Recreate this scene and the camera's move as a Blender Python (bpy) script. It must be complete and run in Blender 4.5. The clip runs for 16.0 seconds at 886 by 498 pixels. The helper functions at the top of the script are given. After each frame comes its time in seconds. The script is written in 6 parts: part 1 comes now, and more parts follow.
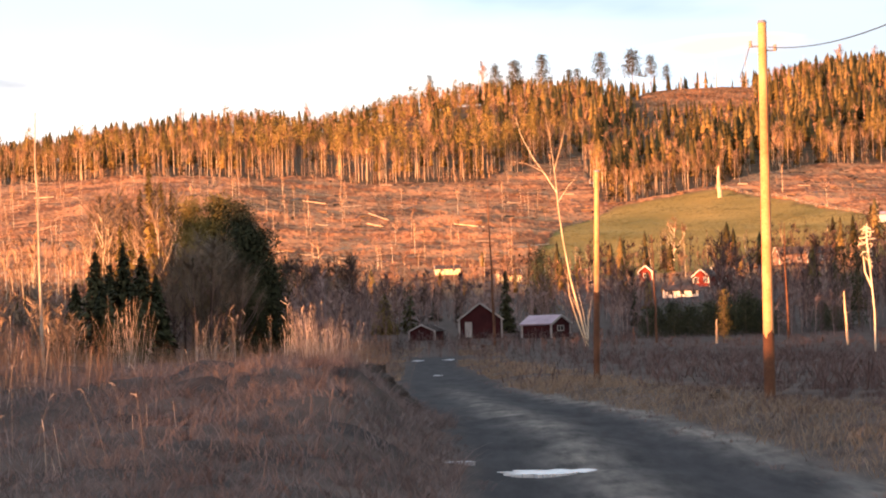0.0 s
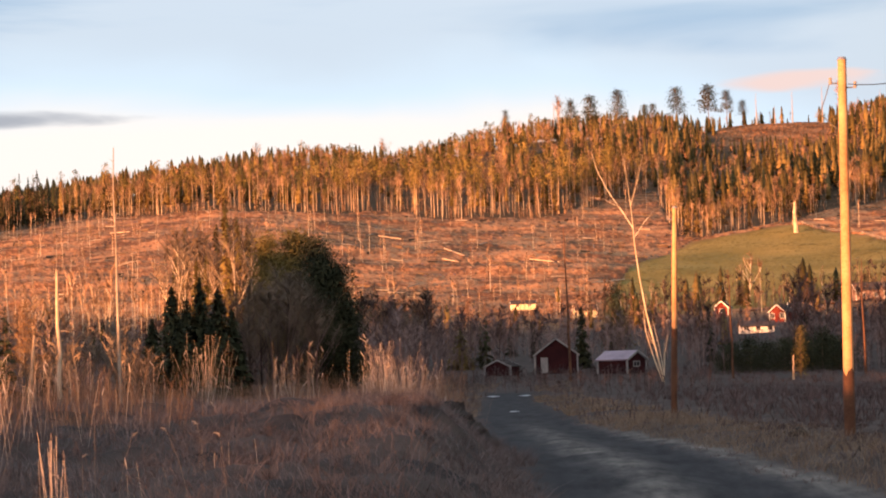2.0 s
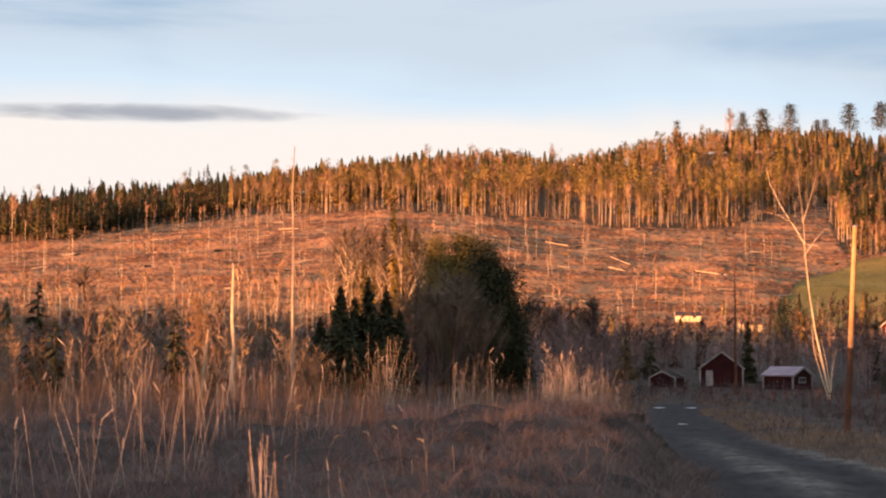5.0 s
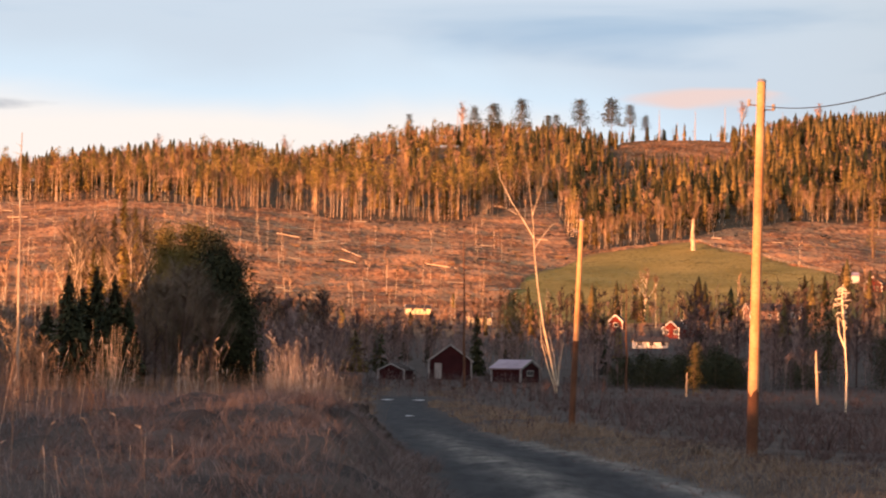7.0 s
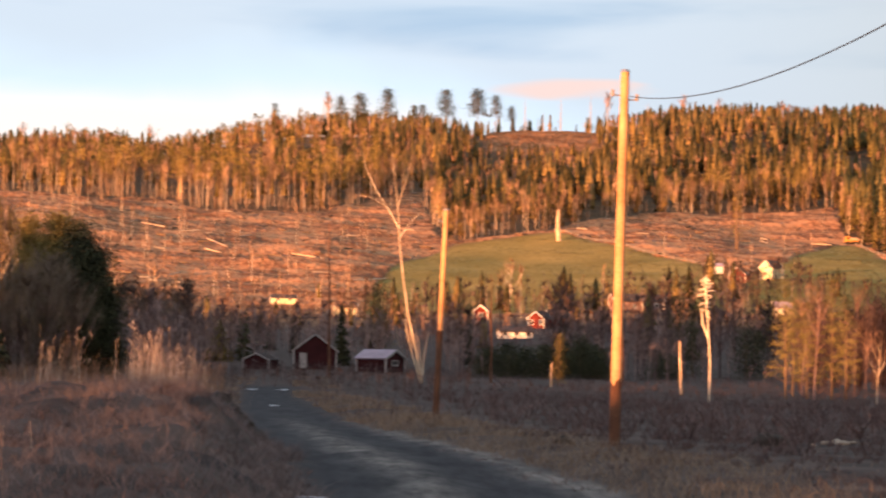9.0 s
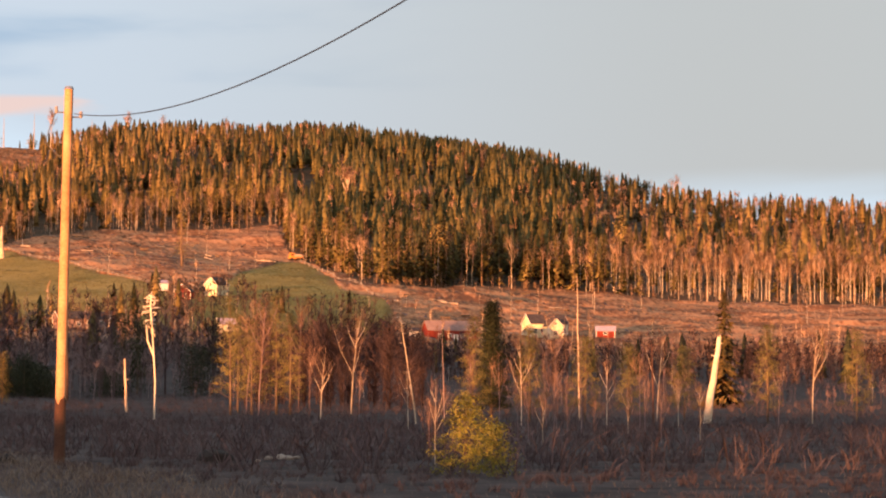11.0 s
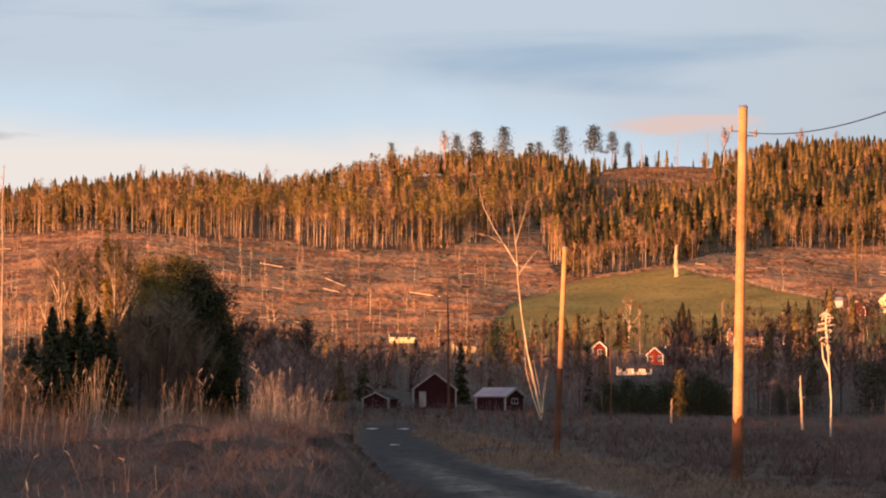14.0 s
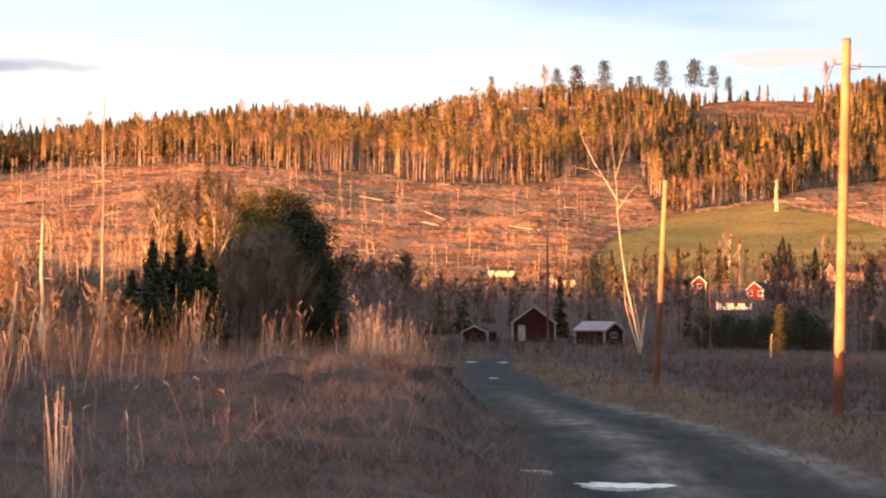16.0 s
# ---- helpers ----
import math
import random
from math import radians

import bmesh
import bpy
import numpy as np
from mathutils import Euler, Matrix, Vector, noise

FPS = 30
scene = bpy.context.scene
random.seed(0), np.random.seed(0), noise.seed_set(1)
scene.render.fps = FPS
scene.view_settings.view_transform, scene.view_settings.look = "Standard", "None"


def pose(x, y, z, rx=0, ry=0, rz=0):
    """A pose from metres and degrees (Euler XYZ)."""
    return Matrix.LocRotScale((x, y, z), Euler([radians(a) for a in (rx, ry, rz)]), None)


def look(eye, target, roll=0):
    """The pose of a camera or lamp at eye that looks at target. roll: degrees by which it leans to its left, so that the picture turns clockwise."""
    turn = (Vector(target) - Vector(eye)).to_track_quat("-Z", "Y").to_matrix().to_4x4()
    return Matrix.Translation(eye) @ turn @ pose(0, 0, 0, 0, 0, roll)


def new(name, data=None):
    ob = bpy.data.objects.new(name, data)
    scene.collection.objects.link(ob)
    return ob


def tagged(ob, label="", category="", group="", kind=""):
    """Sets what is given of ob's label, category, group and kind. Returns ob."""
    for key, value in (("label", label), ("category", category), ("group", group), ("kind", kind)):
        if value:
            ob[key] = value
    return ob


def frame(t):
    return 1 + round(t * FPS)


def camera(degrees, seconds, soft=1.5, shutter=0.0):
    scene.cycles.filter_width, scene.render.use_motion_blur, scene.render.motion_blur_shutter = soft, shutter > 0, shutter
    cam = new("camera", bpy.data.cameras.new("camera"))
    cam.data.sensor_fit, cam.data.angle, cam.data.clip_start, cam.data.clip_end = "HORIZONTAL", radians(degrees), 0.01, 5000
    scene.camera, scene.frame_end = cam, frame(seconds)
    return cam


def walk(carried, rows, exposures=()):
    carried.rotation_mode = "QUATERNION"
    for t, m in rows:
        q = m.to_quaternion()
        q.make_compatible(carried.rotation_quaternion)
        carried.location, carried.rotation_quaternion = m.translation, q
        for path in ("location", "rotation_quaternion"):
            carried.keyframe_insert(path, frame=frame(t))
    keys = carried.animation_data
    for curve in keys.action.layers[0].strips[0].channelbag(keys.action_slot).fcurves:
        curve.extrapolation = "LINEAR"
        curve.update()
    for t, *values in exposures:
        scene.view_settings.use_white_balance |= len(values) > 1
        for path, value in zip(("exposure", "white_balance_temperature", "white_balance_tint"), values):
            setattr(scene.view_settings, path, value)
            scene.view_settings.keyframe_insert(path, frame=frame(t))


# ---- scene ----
import bmesh

# camera: a hand-held tele lens, from one standing place
cam = camera(16.0, 16.0, soft=2.0, shutter=0.2)
# seconds, place, then yaw (to the left), pitch (up) and roll in degrees
PATH = [
    (0, 0.339, -0.018, 1.542, 0.55, 1.314, -1.867),
    (0.5, 0.347, 0.01, 1.562, 0.195, 1.743, -1.844),
    (1, 0.336, -0.044, 1.545, -0.283, 1.844, -1.595),
    (1.5, 0.319, -0.041, 1.554, -0.748, 1.937, -1.269),
    (2, 0.276, 0.005, 1.579, 1.898, 1.994, -1.771),
    (2.5, 0.07, 0.078, 1.619, -1.623, 2.677, -1.919),
    (3, -0.062, -0.087, 1.621, -2.375, 2.439, -0.17),
    (3.5, -0.053, -0.027, 1.634, -0.344, 2.709, -0.115),
    (4, -0.06, -0.01, 1.633, 1.093, 2.33, -0.01),
    (4.5, -0.09, -0.004, 1.629, 2.742, 2.15, 0.354),
    (4.7, -0.097, -0.028, 1.638, 3.735, 2.151, 0.378),
    (5.7, -0.07, -0.02, 1.61, 5.9, 2.05, 0.8),
    (6.8, -0.007, -0.015, 1.586, 0.832, 1.929, 1.173),
    (7, -0.001, -0.001, 1.601, 0.025, 2.034, 0.964),
    (7.5, 0.002, -0.022, 1.587, -1.124, 1.809, 0.617),
    (8, -0.013, -0.009, 1.616, -1.528, 1.929, 0.924),
    (8.5, -0.015, 0.019, 1.613, -1.119, 1.995, 0.969),
    (9, 0.041, 0.082, 1.591, -2.419, 1.893, 1.046),
    (9.5, 0.036, 0.017, 1.585, -8.701, 1.763, 1.275),
    (9.7, 0.042, -0.05, 1.593, -9.861, 1.726, 0.873),
    (10.8, 0.03, -0.08, 1.59, -12.6, 2.2, 0.5),
    (11.8, 0.013, -0.105, 1.586, -9.62, 2.78, 0.173),
    (12, 0.012, -0.082, 1.596, -8.389, 2.738, -0.083),
    (12.5, 0.02, -0.018, 1.603, -6.302, 2.79, -0.28),
    (13, -0.008, -0.08, 1.607, -3.67, 2.751, -0.288),
    (13.5, 0, 0.083, 1.612, -1.645, 3.079, 0.37),
    (14, 0.006, 0.052, 1.611, -0.271, 2.552, 0.442),
    (14.5, 0.01, 0.088, 1.615, 0.09, 2.959, 0.526),
    (15, 0.015, 0.126, 1.6, -0.325, 1.806, 0.735),
    (15.5, 0.006, 0.111, 1.594, 0.156, 1.36, 0.706),
    (16, -0.01, 0.211, 1.603, 1.524, 1.328, 0.704),
]
EXPOSURES = [(0.0, 1.88), (1.0, 1.57), (2.0, 1.42), (2.5, 1.44), (3.0, 1.22), (4.5, 1.3), (7.0, 1.32), (8.0, 1.48), (9.0, 1.5), (9.6, 1.5), (11.8, 1.2), (13.0, 1.2), (14.5, 1.05), (15.0, 1.15), (15.5, 1.52), (16.0, 1.75)]
walk(cam, [(t, pose(x, y, z, 90 + p, 0, w) @ pose(0, 0, 0, 0, 0, r)) for t, x, y, z, w, p, r in PATH], EXPOSURES)

# light: a low sun behind the camera and to its left
SUN_E, SUN_A, SKY = 1.2, 40.0, 0.052
sun = new("sun", bpy.data.lights.new("sun", "SUN"))
sun.data.energy, sun.data.angle, sun.data.color = 7.3, radians(0.4), (1.0, 0.39, 0.145)
_a, _e = radians(SUN_A), radians(SUN_E)
SUN_DIR = Vector((-math.sin(_a) * math.cos(_e), -math.cos(_a) * math.cos(_e), math.sin(_e)))
sun.matrix_world = look(SUN_DIR * 900, (0, 0, 0))

world = bpy.data.worlds.new("sky")
scene.world = world
world.use_nodes = True
wt = world.node_tree
wt.nodes.clear()


def wnode(kind, **inputs):
    n = wt.nodes.new(kind)
    for k, v in inputs.items():
        n.inputs[k.replace("_", " ")].default_value = v
    return n


sky = wt.nodes.new("ShaderNodeTexSky")
sky.sky_type, sky.sun_disc = "NISHITA", False
sky.sun_elevation, sky.sun_rotation = radians(SUN_E), math.atan2(SUN_DIR.x, SUN_DIR.y)
sky.air_density, sky.dust_density, sky.ozone_density = 1.0, 0.6, 1.5
coord = wt.nodes.new("ShaderNodeTexCoord")
lk = wt.links.new


def math_node(op, a, b=0.0, c=0.0, clamp=False):
    n = wt.nodes.new("ShaderNodeMath")
    n.operation, n.use_clamp = op, clamp
    for k, v in enumerate((a, b, c)):
        if isinstance(v, (int, float)):
            n.inputs[k].default_value = v
        else:
            lk(v, n.inputs[k])
    return n.outputs[0]


def ramped(v, lo, hi):
    n = wt.nodes.new("ShaderNodeMapRange")
    n.interpolation_type = "SMOOTHSTEP"
    n.inputs["From Min"].default_value, n.inputs["From Max"].default_value = lo, hi
    lk(v, n.inputs["Value"])
    return n.outputs[0]


def streaks(scale, turn, detail, distortion):
    """Cloud noise drawn out along the horizon."""
    m, n = wt.nodes.new("ShaderNodeMapping"), wnode("ShaderNodeTexNoise", Scale=1.0, Detail=detail, Roughness=0.5, Distortion=distortion)
    m.inputs["Rotation"].default_value, m.inputs["Scale"].default_value = (0, radians(turn), 0), scale
    lk(coord.outputs["Generated"], m.inputs["Vector"]), lk(m.outputs[0], n.inputs["Vector"])
    return n.outputs["Fac"]


def blend(f, a, b):
    n = wt.nodes.new("ShaderNodeMix")
    n.data_type = "RGBA"
    for key, v in (("Factor", f), ("A", a), ("B", b)):
        if isinstance(v, (tuple, float)):
            n.inputs[key].default_value = v
        else:
            lk(v, n.inputs[key])
    return n.outputs["Result"]


axes = wt.nodes.new("ShaderNodeSeparateXYZ")
lk(coord.outputs["Generated"], axes.inputs[0])
AX, AZ_UP = axes.outputs["X"], axes.outputs["Z"]


def bank_of_cloud(x, z, wide, high):
    """A small flat cloud with a ragged rim."""
    dx = math_node("DIVIDE", math_node("SUBTRACT", AX, x), wide)
    dz = math_node("DIVIDE", math_node("SUBTRACT", AZ_UP, z), high)
    r = math_node("ADD", math_node("MULTIPLY", dx, dx), math_node("MULTIPLY", dz, dz))
    r = math_node("ADD", r, math_node("MULTIPLY", math_node("SUBTRACT", streaks((30, 30, 160), 0, 4, 0.3), 0.5), 2.6))
    return ramped(r, 1.5, 0.1)


wisp = streaks((4.5, 4.5, 30), 6, 5, 0.5)
veil = blend(ramped(wisp, 0.40, 0.60), (3.3, 4.55, 6.1, 1), (5.3, 6.1, 7.1, 1))
veil = blend(ramped(AX, 0.05, 0.32), veil, (4.65, 4.85, 4.95, 1))
edge = math_node("MULTIPLY_ADD", math_node("SUBTRACT", streaks((7, 7, 20), 3, 4, 0.4), 0.5), 0.03, AZ_UP)
edge = math_node("MULTIPLY_ADD", ramped(AX, -0.05, 0.2), 0.035, edge)
veil = blend(ramped(edge, 0.104, 0.086), veil, (5.9, 7.1, 8.3, 1))
veil = blend(ramped(edge, 0.090, 0.074), veil, (8.5, 7.8, 7.4, 1))
veil = blend(bank_of_cloud(0.083, 0.084, 0.024, 0.0032), veil, (7.4, 5.7, 5.4, 1))
veil = blend(bank_of_cloud(-0.185, 0.079, 0.05, 0.0028), veil, (3.6, 3.8, 4.3, 1))
toward = wt.nodes.new("ShaderNodeVectorMath")
toward.operation, toward.inputs[1].default_value = "DOT_PRODUCT", SUN_DIR
lk(coord.outputs["Generated"], toward.inputs[0])
veil = blend(math_node("MULTIPLY", ramped(toward.outputs["Value"], 0.35, 1.0), ramped(AZ_UP, 0.55, 0.0)), veil, (22.0, 13.0, 8.5, 1))
shown = blend(0.9, sky.outputs[0], veil)
bg = wnode("ShaderNodeBackground", Strength=SKY)
out = wt.nodes.new("ShaderNodeOutputWorld")
lk(shown, bg.inputs["Color"]), lk(bg.outputs[0], out.inputs[0])


# materials
def material(name, colours, size=1.0, rough=0.85, metal=0.0, bump=0.3, fine=8.0, attribute="", spread=0.5, coat=0.0):
    """Two or three colours mixed by noise at two scales; attribute: a value per tree or blade that shifts the mix."""
    m = bpy.data.materials.new(name)
    m.use_nodes = True
    nt = m.node_tree
    b = nt.nodes["Principled BSDF"]
    b.inputs["Roughness"].default_value, b.inputs["Metallic"].default_value = rough, metal
    b.inputs["Specular IOR Level"].default_value = 0.1 if rough >= 0.7 else 0.5
    geo = nt.nodes.new("ShaderNodeNewGeometry")
    big, small = nt.nodes.new("ShaderNodeTexNoise"), nt.nodes.new("ShaderNodeTexNoise")
    big.inputs["Scale"].default_value, small.inputs["Scale"].default_value = 1 / size, fine / size
    big.inputs["Detail"].default_value, small.inputs["Detail"].default_value = 4, 5
    nt.links.new(geo.outputs["Position"], big.inputs["Vector"]), nt.links.new(geo.outputs["Position"], small.inputs["Vector"])
    add = nt.nodes.new("ShaderNodeMath")
    add.operation = "MULTIPLY_ADD"
    add.inputs[1].default_value = 0.6
    half_of = nt.nodes.new("ShaderNodeMath")
    half_of.operation, half_of.inputs[1].default_value = "MULTIPLY", 0.4
    nt.links.new(small.outputs["Fac"], half_of.inputs[0])
    nt.links.new(big.outputs["Fac"], add.inputs[0]), nt.links.new(half_of.outputs[0], add.inputs[2])
    last = add.outputs[0]
    if attribute:
        at = nt.nodes.new("ShaderNodeAttribute")
        at.attribute_name = attribute
        shift = nt.nodes.new("ShaderNodeMath")
        shift.operation, shift.inputs[1].default_value = "MULTIPLY_ADD", spread
        nt.links.new(at.outputs["Fac"], shift.inputs[0])
        less = nt.nodes.new("ShaderNodeMath")
        less.operation, less.inputs[1].default_value = "SUBTRACT", spread / 2
        nt.links.new(last, shift.inputs[2]), nt.links.new(shift.outputs[0], less.inputs[0])
        last = less.outputs[0]
    ramp = nt.nodes.new("ShaderNodeValToRGB")
    ramp.color_ramp.elements[0].position, ramp.color_ramp.elements[1].position = 0.3, 0.7
    ramp.color_ramp.elements[0].color, ramp.color_ramp.elements[1].color = (*colours[0], 1), (*colours[-1], 1)
    if len(colours) > 2:
        ramp.color_ramp.elements.new(0.5).color = (*colours[1], 1)
    nt.links.new(last, ramp.inputs[0]), nt.links.new(ramp.outputs[0], b.inputs["Base Color"])
    if bump:
        bp = nt.nodes.new("ShaderNodeBump")
        bp.inputs["Strength"].default_value, bp.inputs["Distance"].default_value = bump, size * 0.05
        nt.links.new(small.outputs["Fac"], bp.inputs["Height"]), nt.links.new(bp.outputs[0], b.inputs["Normal"])
    return m


M_spruce = material("spruce_needles", ((0.048, 0.040, 0.014), (0.118, 0.087, 0.030), (0.20, 0.140, 0.052)), 4, 0.8, attribute="tint", spread=0.7)
M_pine = material("pine_needles", ((0.098, 0.080, 0.023), (0.19, 0.147, 0.044), (0.28, 0.20, 0.068)), 3, 0.8, attribute="tint", spread=0.6)
M_twig = material("bare_twigs", ((0.125, 0.070, 0.048), (0.215, 0.126, 0.084), (0.32, 0.205, 0.138)), 6, 0.9, attribute="tint", spread=0.7, bump=0)
M_birchbark = material("birch_bark", ((0.38, 0.31, 0.22), (0.58, 0.49, 0.36), (0.72, 0.63, 0.50)), 1.2, 0.8, attribute="tint", spread=0.3)
M_bark = material("conifer_bark", ((0.06, 0.04, 0.03), (0.13, 0.09, 0.06), (0.22, 0.15, 0.10)), 1.0, 0.9)
M_grey = material("weathered_dead_wood", ((0.16, 0.13, 0.11), (0.30, 0.25, 0.20), (0.45, 0.38, 0.31)), 0.8, 0.85)
M_straw = material("dry_grass_blades", ((0.088, 0.067, 0.066), (0.166, 0.126, 0.122), (0.262, 0.202, 0.192)), 1.5, 0.85, attribute="tint", spread=0.35, bump=0)
M_fell = material("rusty_dead_grass", ((0.165, 0.074, 0.036), (0.325, 0.15, 0.068), (0.46, 0.235, 0.115)), 16, 0.9, attribute="tint", spread=0.55, bump=0)
M_pinebark = material("orange_pine_bark", ((0.26, 0.175, 0.11), (0.42, 0.30, 0.20), (0.56, 0.43, 0.31)), 1.0, 0.9, attribute="tint", spread=0.4, bump=0)
M_green = material("short_field_grass", ((0.17, 0.115, 0.028), (0.22, 0.150, 0.040), (0.27, 0.182, 0.055)), 30, 0.9, attribute="tint", spread=0.15, bump=0)
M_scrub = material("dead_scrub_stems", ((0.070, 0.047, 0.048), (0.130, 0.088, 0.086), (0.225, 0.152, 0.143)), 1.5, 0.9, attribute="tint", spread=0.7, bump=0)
M_log = material("felled_log_wood", ((0.32, 0.23, 0.15), (0.50, 0.38, 0.27), (0.62, 0.50, 0.38)), 2.0, 0.8)
M_pole = material("weathered_pole_wood", ((0.27, 0.128, 0.058), (0.45, 0.248, 0.118), (0.58, 0.36, 0.19)), 0.5, 0.75, fine=14)
# own dark colour of dead spars; on the poles it stands in for shade
M_darkwood = material("dark_wood_and_pole_shade", ((0.06, 0.030, 0.020), (0.11, 0.055, 0.035), (0.18, 0.09, 0.055)), 0.4, 0.8, fine=14)
M_red = material("falu_red_boards", ((0.10, 0.018, 0.014), (0.155, 0.028, 0.02), (0.21, 0.045, 0.03)), 1.5, 0.85)
# falu red darkened for the cabin and sheds, shade mixed into the colour
M_shadered = material("shade_dark_red_boards", ((0.022, 0.008, 0.010), (0.036, 0.011, 0.013), (0.058, 0.017, 0.018)), 1.0, 0.9)
M_white = material("white_painted_boards", ((0.62, 0.60, 0.56), (0.74, 0.72, 0.68), (0.82, 0.80, 0.76)), 2.0, 0.7, bump=0.1)
M_cream = material("cream_painted_boards", ((0.58, 0.50, 0.30), (0.70, 0.62, 0.40), (0.78, 0.70, 0.48)), 2.0, 0.7, bump=0.1)
M_tile = material("dark_roof_tiles", ((0.035, 0.03, 0.03), (0.06, 0.05, 0.05), (0.10, 0.08, 0.075)), 1.0, 0.7)
M_tin = material("frosted_sheet_metal_roof", ((0.26, 0.215, 0.26), (0.35, 0.29, 0.35), (0.43, 0.37, 0.43)), 1.2, 0.75, metal=0.0, bump=0.1)
M_brownroof = material("red_brown_roof_sheet", ((0.16, 0.09, 0.07), (0.24, 0.15, 0.12), (0.32, 0.21, 0.17)), 1.5, 0.6, bump=0.1)
M_glass = material("dark_window_glass", ((0.02, 0.022, 0.026), (0.03, 0.032, 0.036)), 1.0, 0.08, bump=0)
M_stone = material("dark_earth_and_stone", ((0.02, 0.017, 0.015), (0.045, 0.037, 0.032), (0.085, 0.07, 0.06)), 0.4, 0.9, bump=0.6)
M_wire = material("black_cable_sheath", ((0.012, 0.012, 0.013), (0.02, 0.02, 0.022)), 0.2, 0.5, bump=0)
M_porcelain = material("glazed_porcelain", ((0.20, 0.17, 0.15), (0.30, 0.26, 0.23)), 0.1, 0.2, bump=0)
M_steel = material("galvanised_steel", ((0.30, 0.30, 0.31), (0.42, 0.42, 0.43)), 0.2, 0.4, metal=0.8, bump=0)
M_orange = material("orange_machine_paint", ((0.50, 0.20, 0.03), (0.62, 0.27, 0.05)), 1.0, 0.5, bump=0)
M_rubber = material("black_rubber", ((0.015, 0.015, 0.015), (0.03, 0.03, 0.03)), 0.5, 0.8)
M_reed = material("sunlit_dry_reed", ((0.25, 0.19, 0.152), (0.41, 0.33, 0.275), (0.56, 0.47, 0.40)), 0.5, 0.8, attribute="tint", spread=0.6, bump=0)
M_earth = material("dark_turf_earth", ((0.014, 0.012, 0.011), (0.032, 0.026, 0.023), (0.065, 0.052, 0.045)), 0.3, 0.95, bump=0.8)
M_young = material("yellow_green_young_needles", ((0.108, 0.111, 0.022), (0.216, 0.2, 0.035), (0.351, 0.297, 0.061)), 0.4, 0.8, attribute="tint", spread=0.7, bump=0)
# greyer white for the trim of the cabin and sheds
M_dullwhite = material("dull_white_paint", ((0.18, 0.17, 0.17), (0.28, 0.265, 0.265), (0.38, 0.365, 0.36)), 0.8, 0.8, bump=0.1)
# darker copy of the spruce needles, with shade put into the colour
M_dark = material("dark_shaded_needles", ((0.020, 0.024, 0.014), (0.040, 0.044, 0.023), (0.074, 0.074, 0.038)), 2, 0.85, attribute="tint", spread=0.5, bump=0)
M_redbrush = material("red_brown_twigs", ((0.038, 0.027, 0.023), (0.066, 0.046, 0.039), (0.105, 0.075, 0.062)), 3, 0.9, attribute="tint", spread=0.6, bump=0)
M_frost = material("dull_grey_ice", ((0.14, 0.14, 0.15), (0.24, 0.24, 0.26), (0.36, 0.36, 0.38)), 0.5, 0.4, bump=0.1)
M_crown = material("birch_crowns", ((0.15, 0.094, 0.060), (0.265, 0.166, 0.106), (0.385, 0.25, 0.162)), 6, 0.9, attribute="tint", spread=0.6, bump=0)
# alder bark made paler than the scrub, valley haze mixed into the colour
M_alder = material("hazy_alder_bark", ((0.115, 0.079, 0.077), (0.195, 0.137, 0.131), (0.29, 0.212, 0.198)), 5, 0.9, attribute="tint", spread=0.6, bump=0)
M_verge = material("golden_verge_grass", ((0.115, 0.085, 0.066), (0.205, 0.154, 0.116), (0.3, 0.23, 0.172)), 1.2, 0.85, attribute="tint", spread=0.4, bump=0)
M_copse = material("thin_brown_green_needles", ((0.085, 0.082, 0.028), (0.165, 0.146, 0.052), (0.26, 0.208, 0.082)), 2, 0.85, attribute="tint", spread=0.6, bump=0)
M_moor = material("mauve_brown_heath", ((0.046, 0.033, 0.035), (0.090, 0.065, 0.065), (0.155, 0.113, 0.108)), 2.5, 0.9, attribute="tint", spread=0.5, bump=0)
M_plantation = material("plantation_needles", ((0.048, 0.043, 0.014), (0.098, 0.082, 0.028), (0.165, 0.128, 0.046)), 4, 0.85, attribute="tint", spread=0.6, bump=0)
M_ridge = material("dim_pine_needles", ((0.026, 0.026, 0.013), (0.050, 0.047, 0.024), (0.085, 0.076, 0.040)), 3, 0.85, attribute="tint", spread=0.5, bump=0)
# brown twigs darkened, so that shade is already in their colour
M_shadebrush = material("shade_brown_twigs", ((0.030, 0.020, 0.021), (0.056, 0.037, 0.037), (0.098, 0.066, 0.062)), 3, 0.9, attribute="tint", spread=0.6, bump=0)
M_aspen = material("brown_grey_twigs", ((0.105, 0.079, 0.060), (0.175, 0.132, 0.098), (0.26, 0.20, 0.15)), 2, 0.9, attribute="tint", spread=0.6, bump=0)
# needles darkened below their sunlit tone, as if the spruce were shaded
M_deep = material("shade_deepened_needles", ((0.012, 0.016, 0.009), (0.024, 0.030, 0.014), (0.045, 0.048, 0.022)), 2, 0.85, attribute="tint", spread=0.5, bump=0)
# near-black twigs that give the ditch hollow its darkness
M_maroon = material("dark_hollow_twigs", ((0.022, 0.015, 0.014), (0.042, 0.029, 0.026), (0.075, 0.053, 0.047)), 3, 0.9, attribute="tint", spread=0.6, bump=0)
M_rust = material("rust_brown_leaves", ((0.20, 0.105, 0.045), (0.31, 0.17, 0.075), (0.42, 0.245, 0.115)), 0.6, 0.85, attribute="tint", spread=0.5, bump=0)
M_ice = material("grey_white_ice", ((0.45, 0.46, 0.48), (0.58, 0.59, 0.61), (0.68, 0.69, 0.70)), 0.4, 0.25, bump=0.15)

